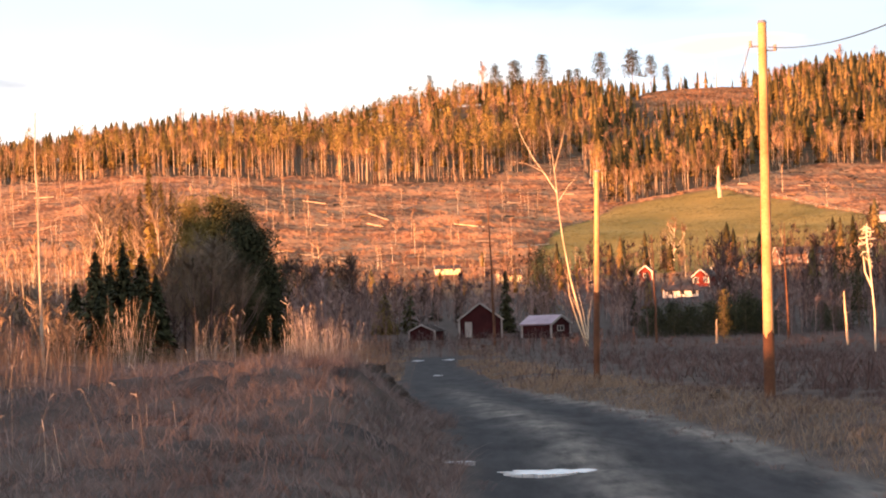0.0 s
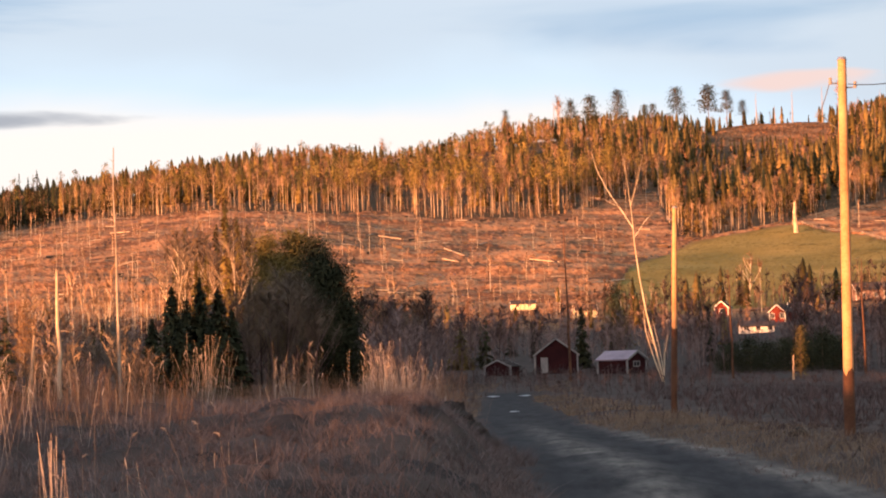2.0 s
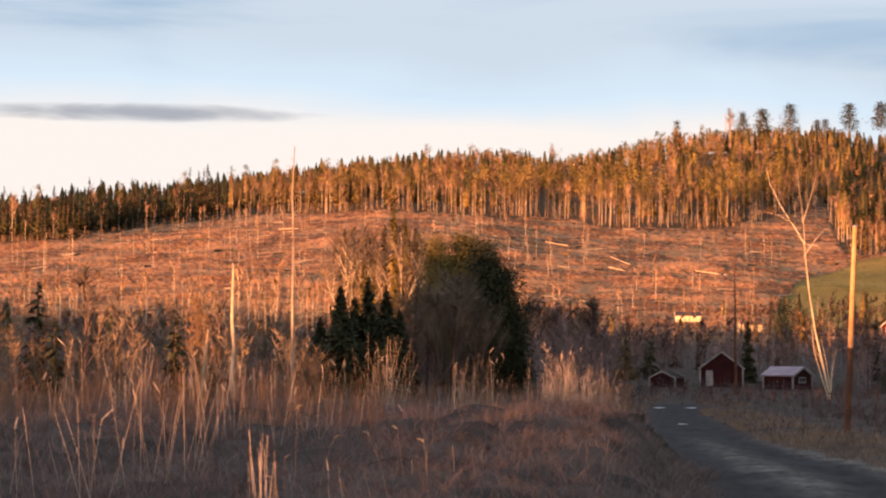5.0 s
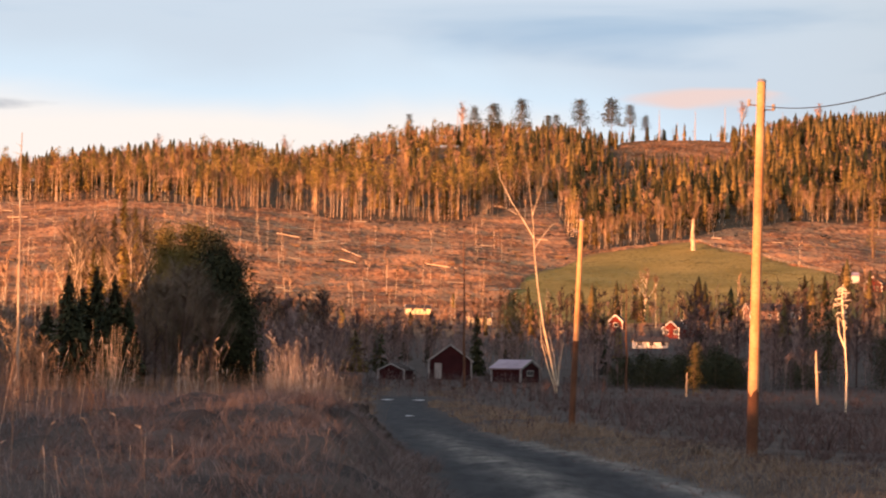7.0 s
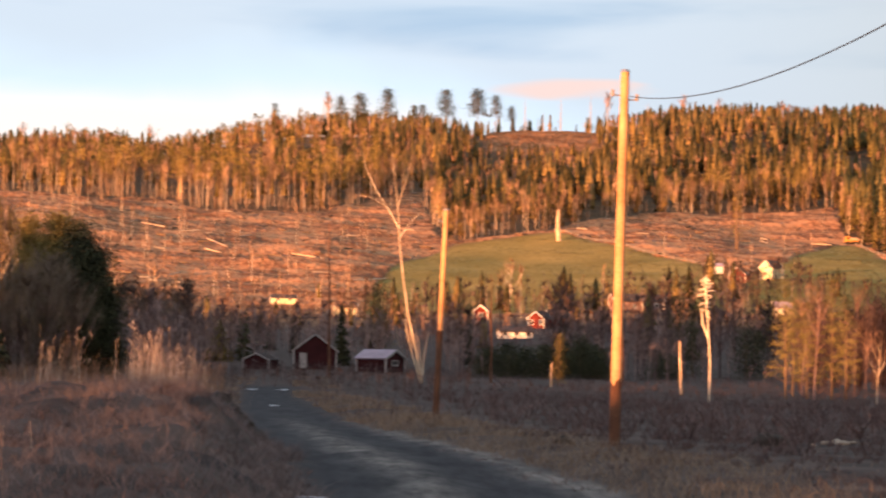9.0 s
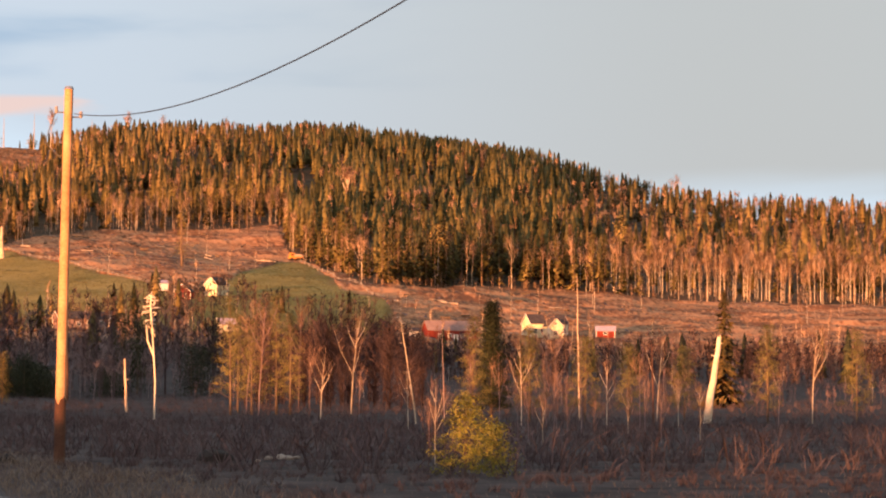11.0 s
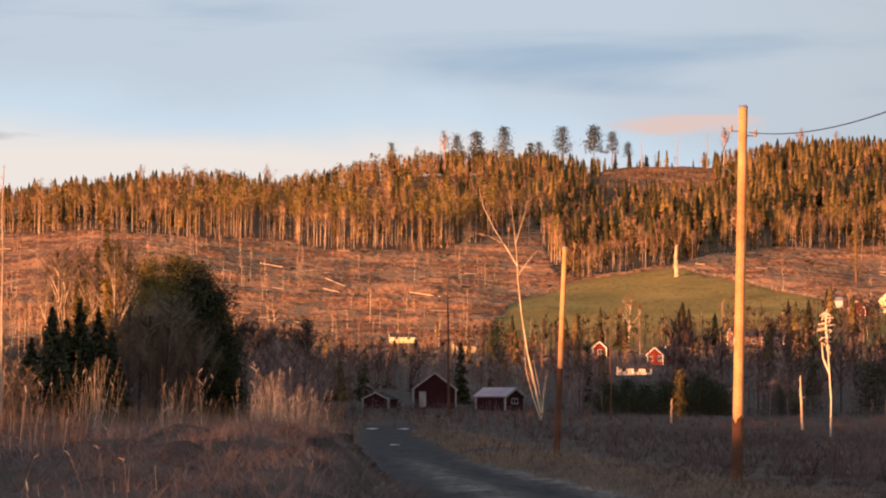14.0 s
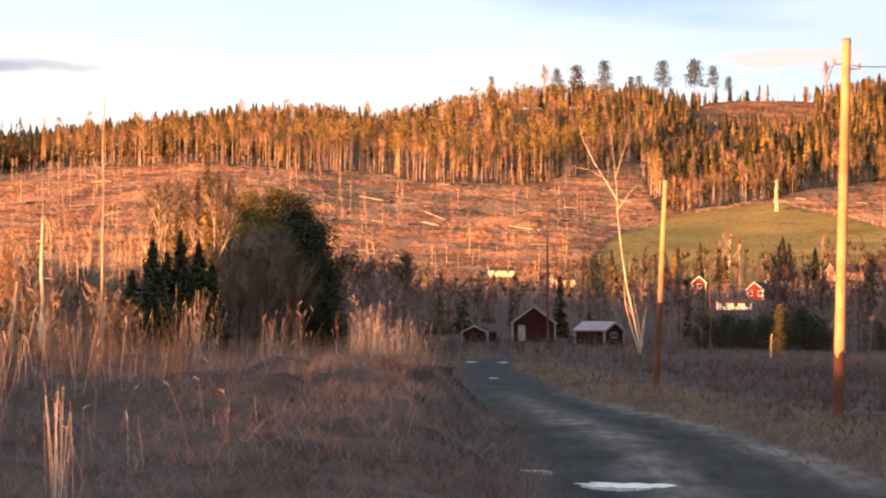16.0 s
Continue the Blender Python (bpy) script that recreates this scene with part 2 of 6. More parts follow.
# ---- the lie of the land ----
AZ = (14, 10, 6, 2, -2, -6, -10, -14, -18, -22)
RISE = {600: (4, 4, 3, 3, 3, 4, 4, 3, 2, 2), 1000: (13, 15, 15, 15, 15, 19, 16, 11, 9, 9),
        1350: (48, 58, 66, 61, 56, 56, 54, 44, 38, 36), 2000: (88, 101, 119, 126, 143, 147, 148, 132, 103, 96)}
RIDGE_AZ = (-18, -16.5, -15, -14, -12.9, -11.8, -10.8, -9.8, -8.75, -7.7, -6.7, -6, -5.2, -2.6, -1.75, -0.9, -0.1, 0.7, 1.5, 2.3, 3.1, 3.9, 5.2, 6.5, 7.5, 8.5, 9.6, 12)
RIDGE_UP = (6.5, 2, 4, 6.5, 10, 9.5, 8.5, 6.5, 6, 7.4, 6.1, 3.1, 0.7, 0.3, 2.3, 7.1, 10, 9.4, 4.2, -0.6, -1.3, 5.7, 4.6, 0.9, 1.7, -1.2, -4.4, -4)
SHADE_U = (-650, -588, -528, -443, -408, -395, -374, -364, -350, -325, -290, -226, -194, -180, -172, -166, -130, -106, -81, -61, -45, -37, -31, -24, -17, 0, 200)
SHADE_C = (32, 32, 27, 19, 16.2, 16.0, 15.2, 24, 29, 29, 22, 17.5, 16.5, 12.5, 10.5, 4.9, 4.1, 4.0, 4.5, 4.7, 2.9, 2.55, 2.25, 1.95, 1.4, 1.5, 1.6)


def smooth(a, b, v):
    s = np.clip((v - a) / (b - a), 0, 1)
    return s * s * (3 - 2 * s)


def wave(x, y, size, seed):
    """Soft rolling noise in -1..1, made of a few sine waves."""
    r = np.random.RandomState(seed)
    total = 0
    for k in range(6):
        a, p, m = r.rand() * 6.28, r.rand() * 6.28, 1 + r.rand()
        total = total + np.sin((x * math.cos(a) + y * math.sin(a)) * 6.28 * m / size + p)
    return total / 6


def road_x(y):
    return np.interp(y, (0, 30, 50, 88, 125, 200, 330), (1.9, 1.8, 1.3, -0.1, -1.0, -2.6, -2.9))


def road_mask(x, y):
    half = np.interp(y, (0, 30, 50, 90, 200), (1.9, 1.9, 1.8, 1.65, 1.55)) + 0.22 * wave(x, y, 5, 16) + 0.10 * wave(x, y, 1.3, 17)
    off = x - road_x(y)
    off = np.where(off < 0, -off * (1.25 - 0.25 * smooth(45, 75, y)), off)
    return 1 - smooth(half - 0.3, half + 0.3, off)


def land(x, y):
    """The ground's height."""
    x, y = np.asarray(x, float), np.asarray(y, float)
    d0, az = np.hypot(x, y), np.degrees(np.arctan2(-x, y))
    out = 0
    for k in (0.93, 1.0, 1.07):
        d = d0 * k
        low = np.interp(d, (0, 45, 100, 200, 340, 600), (0, 0, -0.6, -1.2, -0.8, 3))
        rows = [low - 0.1 * smooth(4, 9, -az) * smooth(60, 200, d)]
        knots = [360]
        for dist, heights in RISE.items():
            rows.append(np.interp(-az, [-a for a in AZ], heights)), knots.append(dist)
        rows.append(rows[-1] - 14), knots.append(2600)
        rows.append(rows[-1] * 0 + 60), knots.append(5200)
        h = rows[0]
        for i in range(1, len(rows)):
            s = np.clip((d - knots[i - 1]) / (knots[i] - knots[i - 1]), 0, 1)
            h = h * (1 - s) + rows[i] * s if i > 1 else np.where(d > 360, rows[0] * (1 - s) + rows[1] * s, rows[0])
        out = out + h / 3
    behind = smooth(30, 70, np.abs(az + 4))
    out = out * (1 - behind * 0.9 * smooth(300, 900, d0))
    out = out + 2.2 * wave(x, y, 260, 3) * smooth(500, 1100, d0) + 0.7 * wave(x, y, 60, 4) * smooth(500, 1100, d0)
    out = out + 5 * np.exp(-(((az + 4.2) / 1.5) ** 2) - ((d0 - 1960) / 120) ** 2)
    out = out + np.interp(az, RIDGE_AZ, RIDGE_UP) * smooth(1650, 1930, d0) * (1 - behind)
    rough = smooth(860, 1000, d0) * (1 - smooth(1420, 1560, d0)) * (1 - behind) * covers(x, y)[2]
    out = out + rough * (1.7 * wave(x, y, 90, 101) + 0.6 * wave(x, y, 30, 102) + 0.2 * wave(x, y, 12, 103))
    out = out + 0.12 * wave(x, y, 17, 5) * smooth(15, 60, d0) + 0.05 * wave(x, y, 4, 6)
    off = road_x(y) - x
    bank = smooth(1.6, 3.1 + 0.5 * wave(x, y, 7, 12), off) * smooth(14, 42, y) * (1 - smooth(66, 95, y))
    out = out + bank * (0.85 + 0.2 * wave(x, y, 9, 7) + 0.15 * wave(x, y, 2.6, 8) + 0.13 * wave(x, y, 1.3, 18))
    edge = smooth(2.0, 3.2, -off) * (1 - smooth(120, 200, y)) * smooth(-5, 10, y)
    out = out + edge * 0.12
    flat = road_mask(x, y) * smooth(-40, 0, y) * (1 - smooth(300, 340, y))
    rut = 0.03 * np.cos((x - road_x(y)) * 3.6)
    out = out * (1 - flat) + flat * (np.interp(d0, (0, 45, 100, 200, 340), (0, 0, -0.6, -1.2, -0.9)) + rut - 0.03 + 0.012 * wave(x, y, 3, 9))
    out = out - 0.06 * np.exp(-(((x - 1.36) / 0.85) ** 2) - ((y - 32.9) / 1.2) ** 2)
    a = math.radians(SUN_A)
    u, w = x * math.cos(a) - y * math.sin(a), x * math.sin(a) + y * math.cos(a)
    top = np.interp(u, SHADE_U, SHADE_C) + 150 * math.tan(math.radians(SUN_E)) - 0.3
    out = out + np.maximum(top - out, 0) * np.exp(-(((w + 150) / 38) ** 2)) * smooth(20, 40, np.abs(az))
    return out


def spot(az, d, up=0.0):
    """A place on the ground, by its bearing from the standing place (degrees to the left) and its distance."""
    a = radians(az)
    x, y = -d * math.sin(a), d * math.cos(a)
    return Vector((x, y, float(land(x, y)) + up))


# where each cover begins, by bearing and distance
WOOD_AZ = (-22, -18, -14.9, -13.38, -11.33, -9.99, -9.75, -9.5, -6.7, -5.58, -4.86, -4.27, -2.57, -2.3, -1.96, -1.04, 0, 2.03, 2.85, 4.6, 6.66, 8.8, 10.2, 11.74, 14)
WOOD_D = (1280, 1288, 1296, 1280, 1200, 1316, 1330, 1470, 1424, 1404, 1360, 1305, 1268, 1300, 1540, 1460, 1380, 1380, 1440, 1388, 1432, 1520, 1468, 1350, 1420)
FIELD_AZ = (-7.6, -7.32, -5.89, -4.46, -2.63, -1.62, -1.15, -1.0)
FIELD_D = (1100, 1156, 1224, 1296, 1255, 1160, 1052, 960)
LOWER_AZ = (-11.6, -11.43, -10.61, -10.09, -9.58, -8.55, -8.14, -7.9)
LOWER_D = (1100, 1152, 1180, 1304, 1316, 1180, 1168, 1100)


def wood_edge(az):
    return np.interp(az, WOOD_AZ, WOOD_D)


def covers(x, y):
    """Masks of the ground's covers: road, green field, felled slope, forest floor."""
    d, az = np.hypot(x, y), np.degrees(np.arctan2(-x, y))
    road = road_mask(x, y) * (1 - smooth(232, 250, y)) * smooth(-60, -30, y)
    jag = 10 * wave(x, y, 45, 11)
    f1 = smooth(-6, 6, np.interp(az, FIELD_AZ, FIELD_D, left=0, right=0) - d) * smooth(880, 900, d) * (az > -7.6) * (az < -1.0)
    f2 = smooth(-6, 6, np.interp(az, LOWER_AZ, LOWER_D, left=0, right=0) - d) * smooth(880, 900, d) * (az > -11.6) * (az < -7.9)
    field = np.maximum(f1, f2)
    forest = smooth(-8, 8, d + jag - wood_edge(az))
    bare = np.exp(-(((az + 4.2) / 1.1) ** 2)) * smooth(1740, 1800, d) * (1 - smooth(2010, 2050, d))
    forest = forest * (1 - smooth(0.3, 0.6, bare))
    felled = smooth(700, 850, d) * (1 - forest) * (1 - field)
    return road, field, felled, forest


def worn(x, y):
    """Pale loose gravel between and beside the wheel tracks."""
    off = x - road_x(y) + 0.25 * wave(x, y, 11, 13)
    ridge = np.exp(-(((off + 0.15) / 0.4) ** 2)) * (0.45 + 0.55 * smooth(-0.6, 0.5, wave(x, y, 14, 14))) + np.exp(-(((off - 1.75) / 0.3) ** 2)) * (0.4 + 0.6 * smooth(-0.6, 0.5, wave(x, y, 20, 15)))
    return np.clip(ridge * (0.8 + 0.6 * wave(x, y, 2.3, 19)), 0, 1) * 0.85 * smooth(5, 15, y) * (1 - smooth(60, 120, y))


def link_mesh(name, verts, tris, mats, parent=None, tint=None, index=None, smooth_faces=False, attrs=None, normals=None):
    me = bpy.data.meshes.new(name)
    verts, tris = np.asarray(verts, np.float32), np.asarray(tris, np.int32)
    n, k = len(tris), tris.shape[1]
    me.vertices.add(len(verts)), me.loops.add(n * k), me.polygons.add(n)
    me.vertices.foreach_set("co", verts.ravel()), me.loops.foreach_set("vertex_index", tris.ravel())
    me.polygons.foreach_set("loop_start", np.arange(0, n * k, k, dtype=np.int32))
    if index is not None:
        me.polygons.foreach_set("material_index", np.asarray(index, np.int32))
    me.polygons.foreach_set("use_smooth", np.full(n, smooth_faces))
    for m in mats:
        me.materials.append(m)
    if tint is not None:
        attrs = dict(attrs or {}, tint=tint)
    for key, values in (attrs or {}).items():
        me.attributes.new(key, "FLOAT", "POINT").data.foreach_set("value", np.asarray(values, np.float32))
    me.update(), me.validate()
    if normals is not None:
        me.normals_split_custom_set_from_vertices(np.asarray(normals, np.float32))
    ob = new(name, me)
    ob.parent = parent
    return ob


def part(name, bm, mat, parent, label="", smooth_faces=False):
    """One mesh object under a thing or a part."""
    me = bpy.data.meshes.new(name)
    if smooth_faces:
        for f in bm.faces:
            f.smooth = True
    bm.to_mesh(me), bm.free()
    me.materials.append(mat)
    ob = new(name, me)
    ob.parent = parent
    return tagged(ob, label)


def thing(name, m, label, category, group="", kind=""):
    ob = new(name)
    ob.matrix_world = m
    ob.empty_display_size = 0.2
    return tagged(ob, label, category, group, kind)


# ---- ground ----
def ground_mesh():
    cols = np.concatenate([np.arange(-24, 15.01, 0.21), np.arange(18, 80, 4), np.arange(80, 160, 1), np.arange(160, 336, 4)])
    rows = np.concatenate([[0.001, 0.4, 1.2, 2.2], np.exp(np.concatenate([np.arange(math.log(3), math.log(12), 0.07), np.arange(math.log(12), math.log(860), 0.022), np.arange(math.log(860), math.log(1560), 0.011), np.arange(math.log(1560), math.log(2250), 0.022), np.arange(math.log(2250), math.log(4900), 0.09)]))])
    a, d = np.meshgrid(np.radians(cols), rows)
    x, y = -d * np.sin(a), d * np.cos(a)
    z = land(x, y)
    road, field, felled, forest = covers(x, y)
    nr, nc = a.shape
    i = np.arange(nr - 1)[:, None] * nc
    j = np.arange(nc)[None]
    k = (j + 1) % nc
    quads = np.stack([i + j, i + nc + j, i + nc + k, i + k], -1).reshape(-1, 4)
    return link_mesh("ground", np.stack([x, y, z], -1).reshape(-1, 3), quads[:, ::-1], [ground_material()], smooth_faces=True,
                     attrs={"road": road.ravel(), "field": field.ravel(), "felled": felled.ravel(), "forest": forest.ravel(), "worn": worn(x, y).ravel()})


def ground_material():
    m = bpy.data.materials.new("ground_cover")
    m.use_nodes = True
    nt = m.node_tree
    b = nt.nodes["Principled BSDF"]
    b.inputs["Roughness"].default_value, b.inputs["Specular IOR Level"].default_value = 0.95, 0.08
    geo = nt.nodes.new("ShaderNodeNewGeometry")

    def layer(size, low_c, high_c, detail=6, a=0.35, z=0.65, along=1.0):
        n, r = nt.nodes.new("ShaderNodeTexNoise"), nt.nodes.new("ShaderNodeValToRGB")
        n.inputs["Scale"].default_value, n.inputs["Detail"].default_value, n.inputs["Roughness"].default_value = 1 / size, detail, 0.65
        r.color_ramp.elements[0].position, r.color_ramp.elements[1].position = a, z
        r.color_ramp.elements[0].color, r.color_ramp.elements[1].color = (*low_c, 1), (*high_c, 1)
        mp = nt.nodes.new("ShaderNodeMapping")
        mp.inputs["Scale"].default_value = (1, along, 1)
        nt.links.new(geo.outputs["Position"], mp.inputs["Vector"]), nt.links.new(mp.outputs[0], n.inputs["Vector"]), nt.links.new(n.outputs["Fac"], r.inputs[0])
        return r.outputs[0], n.outputs["Fac"]

    meadow, tex = layer(1.6, (0.030, 0.023, 0.022), (0.098, 0.072, 0.062), 9)
    gravel, grit = layer(0.5, (0.013, 0.013, 0.016), (0.052, 0.049, 0.053), 12, 0.3, 0.7, 0.12)
    pale, _ = layer(0.25, (0.075, 0.066, 0.060), (0.34, 0.295, 0.26), 10, 0.30, 0.62, 0.12)
    green, _ = layer(40, (0.23, 0.165, 0.042), (0.35, 0.245, 0.075), 10)
    slash, rough = layer(30, (0.20, 0.098, 0.050), (0.50, 0.25, 0.118), 14, 0.34, 0.66, 0.5)
    floor, _ = layer(10, (0.05, 0.035, 0.02), (0.12, 0.08, 0.045))
    last = meadow
    for key, colour in (("felled", slash), ("forest", floor), ("field", green), ("road", gravel), ("worn", pale)):
        at, mx = nt.nodes.new("ShaderNodeAttribute"), nt.nodes.new("ShaderNodeMix")
        at.attribute_name, mx.data_type = key, "RGBA"
        nt.links.new(at.outputs["Fac"], mx.inputs["Factor"]), nt.links.new(last, mx.inputs["A"]), nt.links.new(colour, mx.inputs["B"])
        last = mx.outputs["Result"]
    nt.links.new(last, b.inputs["Base Color"])
    bp = nt.nodes.new("ShaderNodeBump")
    bp.inputs["Strength"].default_value, bp.inputs["Distance"].default_value = 0.4, 0.06
    nt.links.new(grit, bp.inputs["Height"]), nt.links.new(bp.outputs[0], b.inputs["Normal"])
    return m


ground = tagged(ground_mesh(), "rough dry meadow, gravel track, field and wooded hills", "ground", kind="structure")


# ---- trees: shapes in plain arrays: points, triangles, 0 for wood and 1 for crown ----
def tube(path, radii, sides=5):
    path = np.asarray(path, float)
    n, ang = len(path), np.arange(sides) * 2 * math.pi / sides
    ring = np.stack([np.cos(ang), np.sin(ang), 0 * ang], -1)
    ahead = np.gradient(path, axis=0)
    ahead /= np.linalg.norm(ahead, axis=1, keepdims=True) + 1e-9
    verts = []
    for p, t, r in zip(path, ahead, radii):
        side = np.cross(t, (0.0, 1.0, 0.0) if abs(t[1]) < 0.9 else (1.0, 0.0, 0.0))
        side /= np.linalg.norm(side)
        verts.append(p + r * (ring[:, :1] * side + ring[:, 1:2] * np.cross(t, side)))
    tris = []
    for i in range(n - 1):
        for j in range(sides):
            a, b = i * sides + j, i * sides + (j + 1) % sides
            tris += [(a, b, b + sides), (a, b + sides, a + sides)]
    return np.concatenate(verts), np.array(tris)


def joined(pieces):
    v, f, base = [], [], 0
    for pv, pf in pieces:
        v.append(pv), f.append(np.asarray(pf) + base)
        base += len(pv)
    return np.concatenate(v), np.concatenate(f)


def slivers(start, way, width, rng):
    """Thin long triangles, for twigs."""
    side = np.cross(way, rng.normal(size=way.shape))
    side /= np.linalg.norm(side, axis=1, keepdims=True) + 1e-9
    width = np.broadcast_to(np.asarray(width, float), (len(start),))[:, None]
    v = np.stack([start - side * width / 2, start + side * width / 2, start + way], 1).reshape(-1, 3)
    return v, np.arange(len(v)).reshape(-1, 3)


def flakes(centre, size, rng):
    """Small triangles turned at random, for needles in clumps."""
    a, b = rng.normal(size=centre.shape), rng.normal(size=centre.shape)
    a /= np.linalg.norm(a, axis=1, keepdims=True)
    b -= a * (a * b).sum(1, keepdims=True)
    b /= np.linalg.norm(b, axis=1, keepdims=True)
    s = np.broadcast_to(np.asarray(size, float), (len(centre),))[:, None]
    v = np.stack([centre + a * s * 0.85, centre - a * s * 0.35 + b * s * 0.32, centre - a * s * 0.35 - b * s * 0.32], 1).reshape(-1, 3)
    return v, np.arange(len(v)).reshape(-1, 3)


def spruce(rng, h, r, tiers=8, sides=9, clear=0.08):
    """A spruce: trunk, and drooping ragged tiers."""
    wood = tube([(0, 0, -0.3), (0, 0, h * 0.5), (0, 0, h * 0.98)], (0.016 * h, 0.010 * h, 0.003 * h), 3)
    pieces = []
    for k in range(tiers):
        s = k / tiers
        top, low = h * (clear + (1 - clear) * (s + 1.9 / tiers)), h * (clear + (1 - clear) * s)
        rad = r * (1 - s) ** 0.85 * rng.uniform(0.8, 1.12) + 0.02 * h
        n = 2 * max(4, int(sides * (1 - 0.45 * s)) // 2 + 1)
        ang = np.arange(n) * 2 * math.pi / n + rng.rand() * 6
        out_r = rad * np.where(np.arange(n) % 2, rng.uniform(0.45, 0.65, n), rng.uniform(0.8, 1.15, n))
        z = low + np.where(np.arange(n) % 2, 0.10, -0.06) * (top - low) * rng.uniform(0.4, 1.6, n)
        v = np.concatenate([[(0, 0, min(top, h))], np.stack([out_r * np.cos(ang), out_r * np.sin(ang), z], -1)])
        f = [(0, 1 + j, 1 + (j + 1) % n) for j in range(n)]
        pieces.append((v, f))
    return wood, joined(pieces)


def fine_spruce(rng, h, r, branches=170, each=5, clear=0.03):
    """A spruce seen nearer: drooping branches, each a row of ragged sprays."""
    wood = tube([(0, 0, -0.3), (0, 0, h * 0.5), (0, 0, h * 0.98)], (0.014 * h, 0.009 * h, 0.002 * h), 6)
    s = np.repeat(clear + (1 - clear) * rng.rand(branches) ** 1.25, each)
    a = np.repeat(rng.rand(branches) * 6.283, each) + rng.normal(0, 0.10, branches * each)
    reach = np.repeat(rng.uniform(0.72, 1.15, branches), each) * (r * (1 - s) ** 0.8 + 0.015 * h)
    k = np.tile((np.arange(each) + 0.6) / each, branches)
    out_r = reach * k
    centre = np.stack([np.cos(a) * out_r, np.sin(a) * out_r, s * h - 0.28 * reach * k**1.5 + rng.normal(0, 0.012 * h, len(s))], -1)
    size = reach / each * 1.5 + 0.010 * h
    ahead = np.stack([np.cos(a), np.sin(a), -0.45 + rng.normal(0, 0.25, len(s))], -1)
    side = np.stack([-np.sin(a), np.cos(a), rng.normal(0, 0.55, len(s))], -1)
    v = np.stack([centre + ahead * size[:, None] * 0.8, centre - ahead * size[:, None] * 0.4 + side * size[:, None] * 0.45, centre - ahead * size[:, None] * 0.4 - side * size[:, None] * 0.45], 1).reshape(-1, 3)
    top = np.array([[0.03 * h * 0.25, 0, h * 0.93], [-0.03 * h * 0.25, 0, h * 0.93], [0, 0, h * 1.0]])
    v = np.concatenate([v, top])
    return wood, (v, np.arange(len(v)).reshape(-1, 3))


def bare_tree(rng, h, twigs=60, spread=0.16, limbs=5, lean=0.03, low=0.3, thick=0.009, twig_w=0.012, apart=False, sides=5):
    """A leafless birch or aspen: bent trunk, limbs and fine twigs."""
    bend = rng.normal(0, lean * h, 2)
    n_seg = 6 if sides > 3 else 4
    hs = np.linspace(0, 1, n_seg)
    path = np.stack([bend[0] * hs**1.6 + rng.normal(0, 0.006 * h, n_seg) * hs, bend[1] * hs**1.6, hs * h - 0.2], -1)
    at = lambda s: np.stack([np.interp(s, hs, path[:, k]) for k in range(3)], -1)  # noqa: E731
    pieces, tips = [tube(path, thick * h * (1.02 - hs) ** 0.8, sides)], []
    for _ in range(limbs):
        s, a = rng.uniform(low, 0.8), rng.rand() * 6.28
        ln = (1 - s) * h * rng.uniform(0.45, 0.75)
        o = spread * 2.2 * ln
        q = at(s) + np.array([[0, 0, 0], [math.cos(a) * o * 0.6, math.sin(a) * o * 0.6, ln * 0.5], [math.cos(a) * o, math.sin(a) * o, ln]])
        pieces.append(tube(q, thick * h * np.array([0.42, 0.28, 0.08]), min(4, sides)))
        tips.append(q)
    n = twigs
    start = at(rng.uniform(low, 0.98, n))
    for i in range(n // 2 if tips else 0):
        q, s = tips[rng.randint(len(tips))], rng.rand()
        start[i] = q[1] * (1 - s) + q[2] * s
    a = rng.rand(n) * 6.28
    ln = h * rng.uniform(0.06, 0.17, n)
    way = np.stack([np.cos(a) * spread * 3, np.sin(a) * spread * 3, rng.uniform(0.25, 1.1, n)], -1)
    way *= (ln / np.linalg.norm(way, axis=1))[:, None]
    return pieces if apart else joined(pieces), slivers(start, way, twig_w * h * rng.uniform(0.5, 1.2, n), rng)


def pine(rng, h, r, clumps=12, each=9, low=0.45, lean=0.01, apart=False, flake=0.42, sides=5, loose=0.34, trunk=0.013):
    """A pine: bare lower trunk, dead stubs, and a crown of loose clumps of needles."""
    hs = np.linspace(0, 1, 5)
    bend = rng.normal(0, lean * h, 2)
    path = np.stack([bend[0] * hs**1.5, bend[1] * hs**1.5, hs * h - 0.2], -1)
    pieces, centres = [tube(path, trunk * h * (1.03 - hs), sides)], []
    for k in range(clumps):
        s = low + (1 - low) * (k + 0.5) / clumps
        a, out_r = k * 2.4 + rng.rand(), r * (1 - ((s - low) / (1 - low)) ** 1.6) * rng.uniform(0.45, 1.0)
        c = np.array([bend[0] * s**1.5 + out_r * math.cos(a), bend[1] * s**1.5 + out_r * math.sin(a), s * h + rng.uniform(0, 0.03) * h])
        root = np.array([bend[0] * s**1.5, bend[1] * s**1.5, s * h - 0.2 - 0.02 * h])
        if sides > 3:
            pieces.append(tube([root, (root + c) / 2 - (0, 0, 0.01 * h), c], (0.004 * h, 0.003 * h, 0.001 * h), 3))
        centres.append(c + rng.normal(0, 1, (each, 3)) * (loose * r, loose * r, loose * 0.5 * r))
    centres = np.concatenate(centres)
    return pieces if apart else joined(pieces), flakes(centres, flake * r * rng.uniform(0.6, 1.2, len(centres)), rng)


def unit(v):
    return v / (np.linalg.norm(v, axis=-1, keepdims=True) + 1e-9)


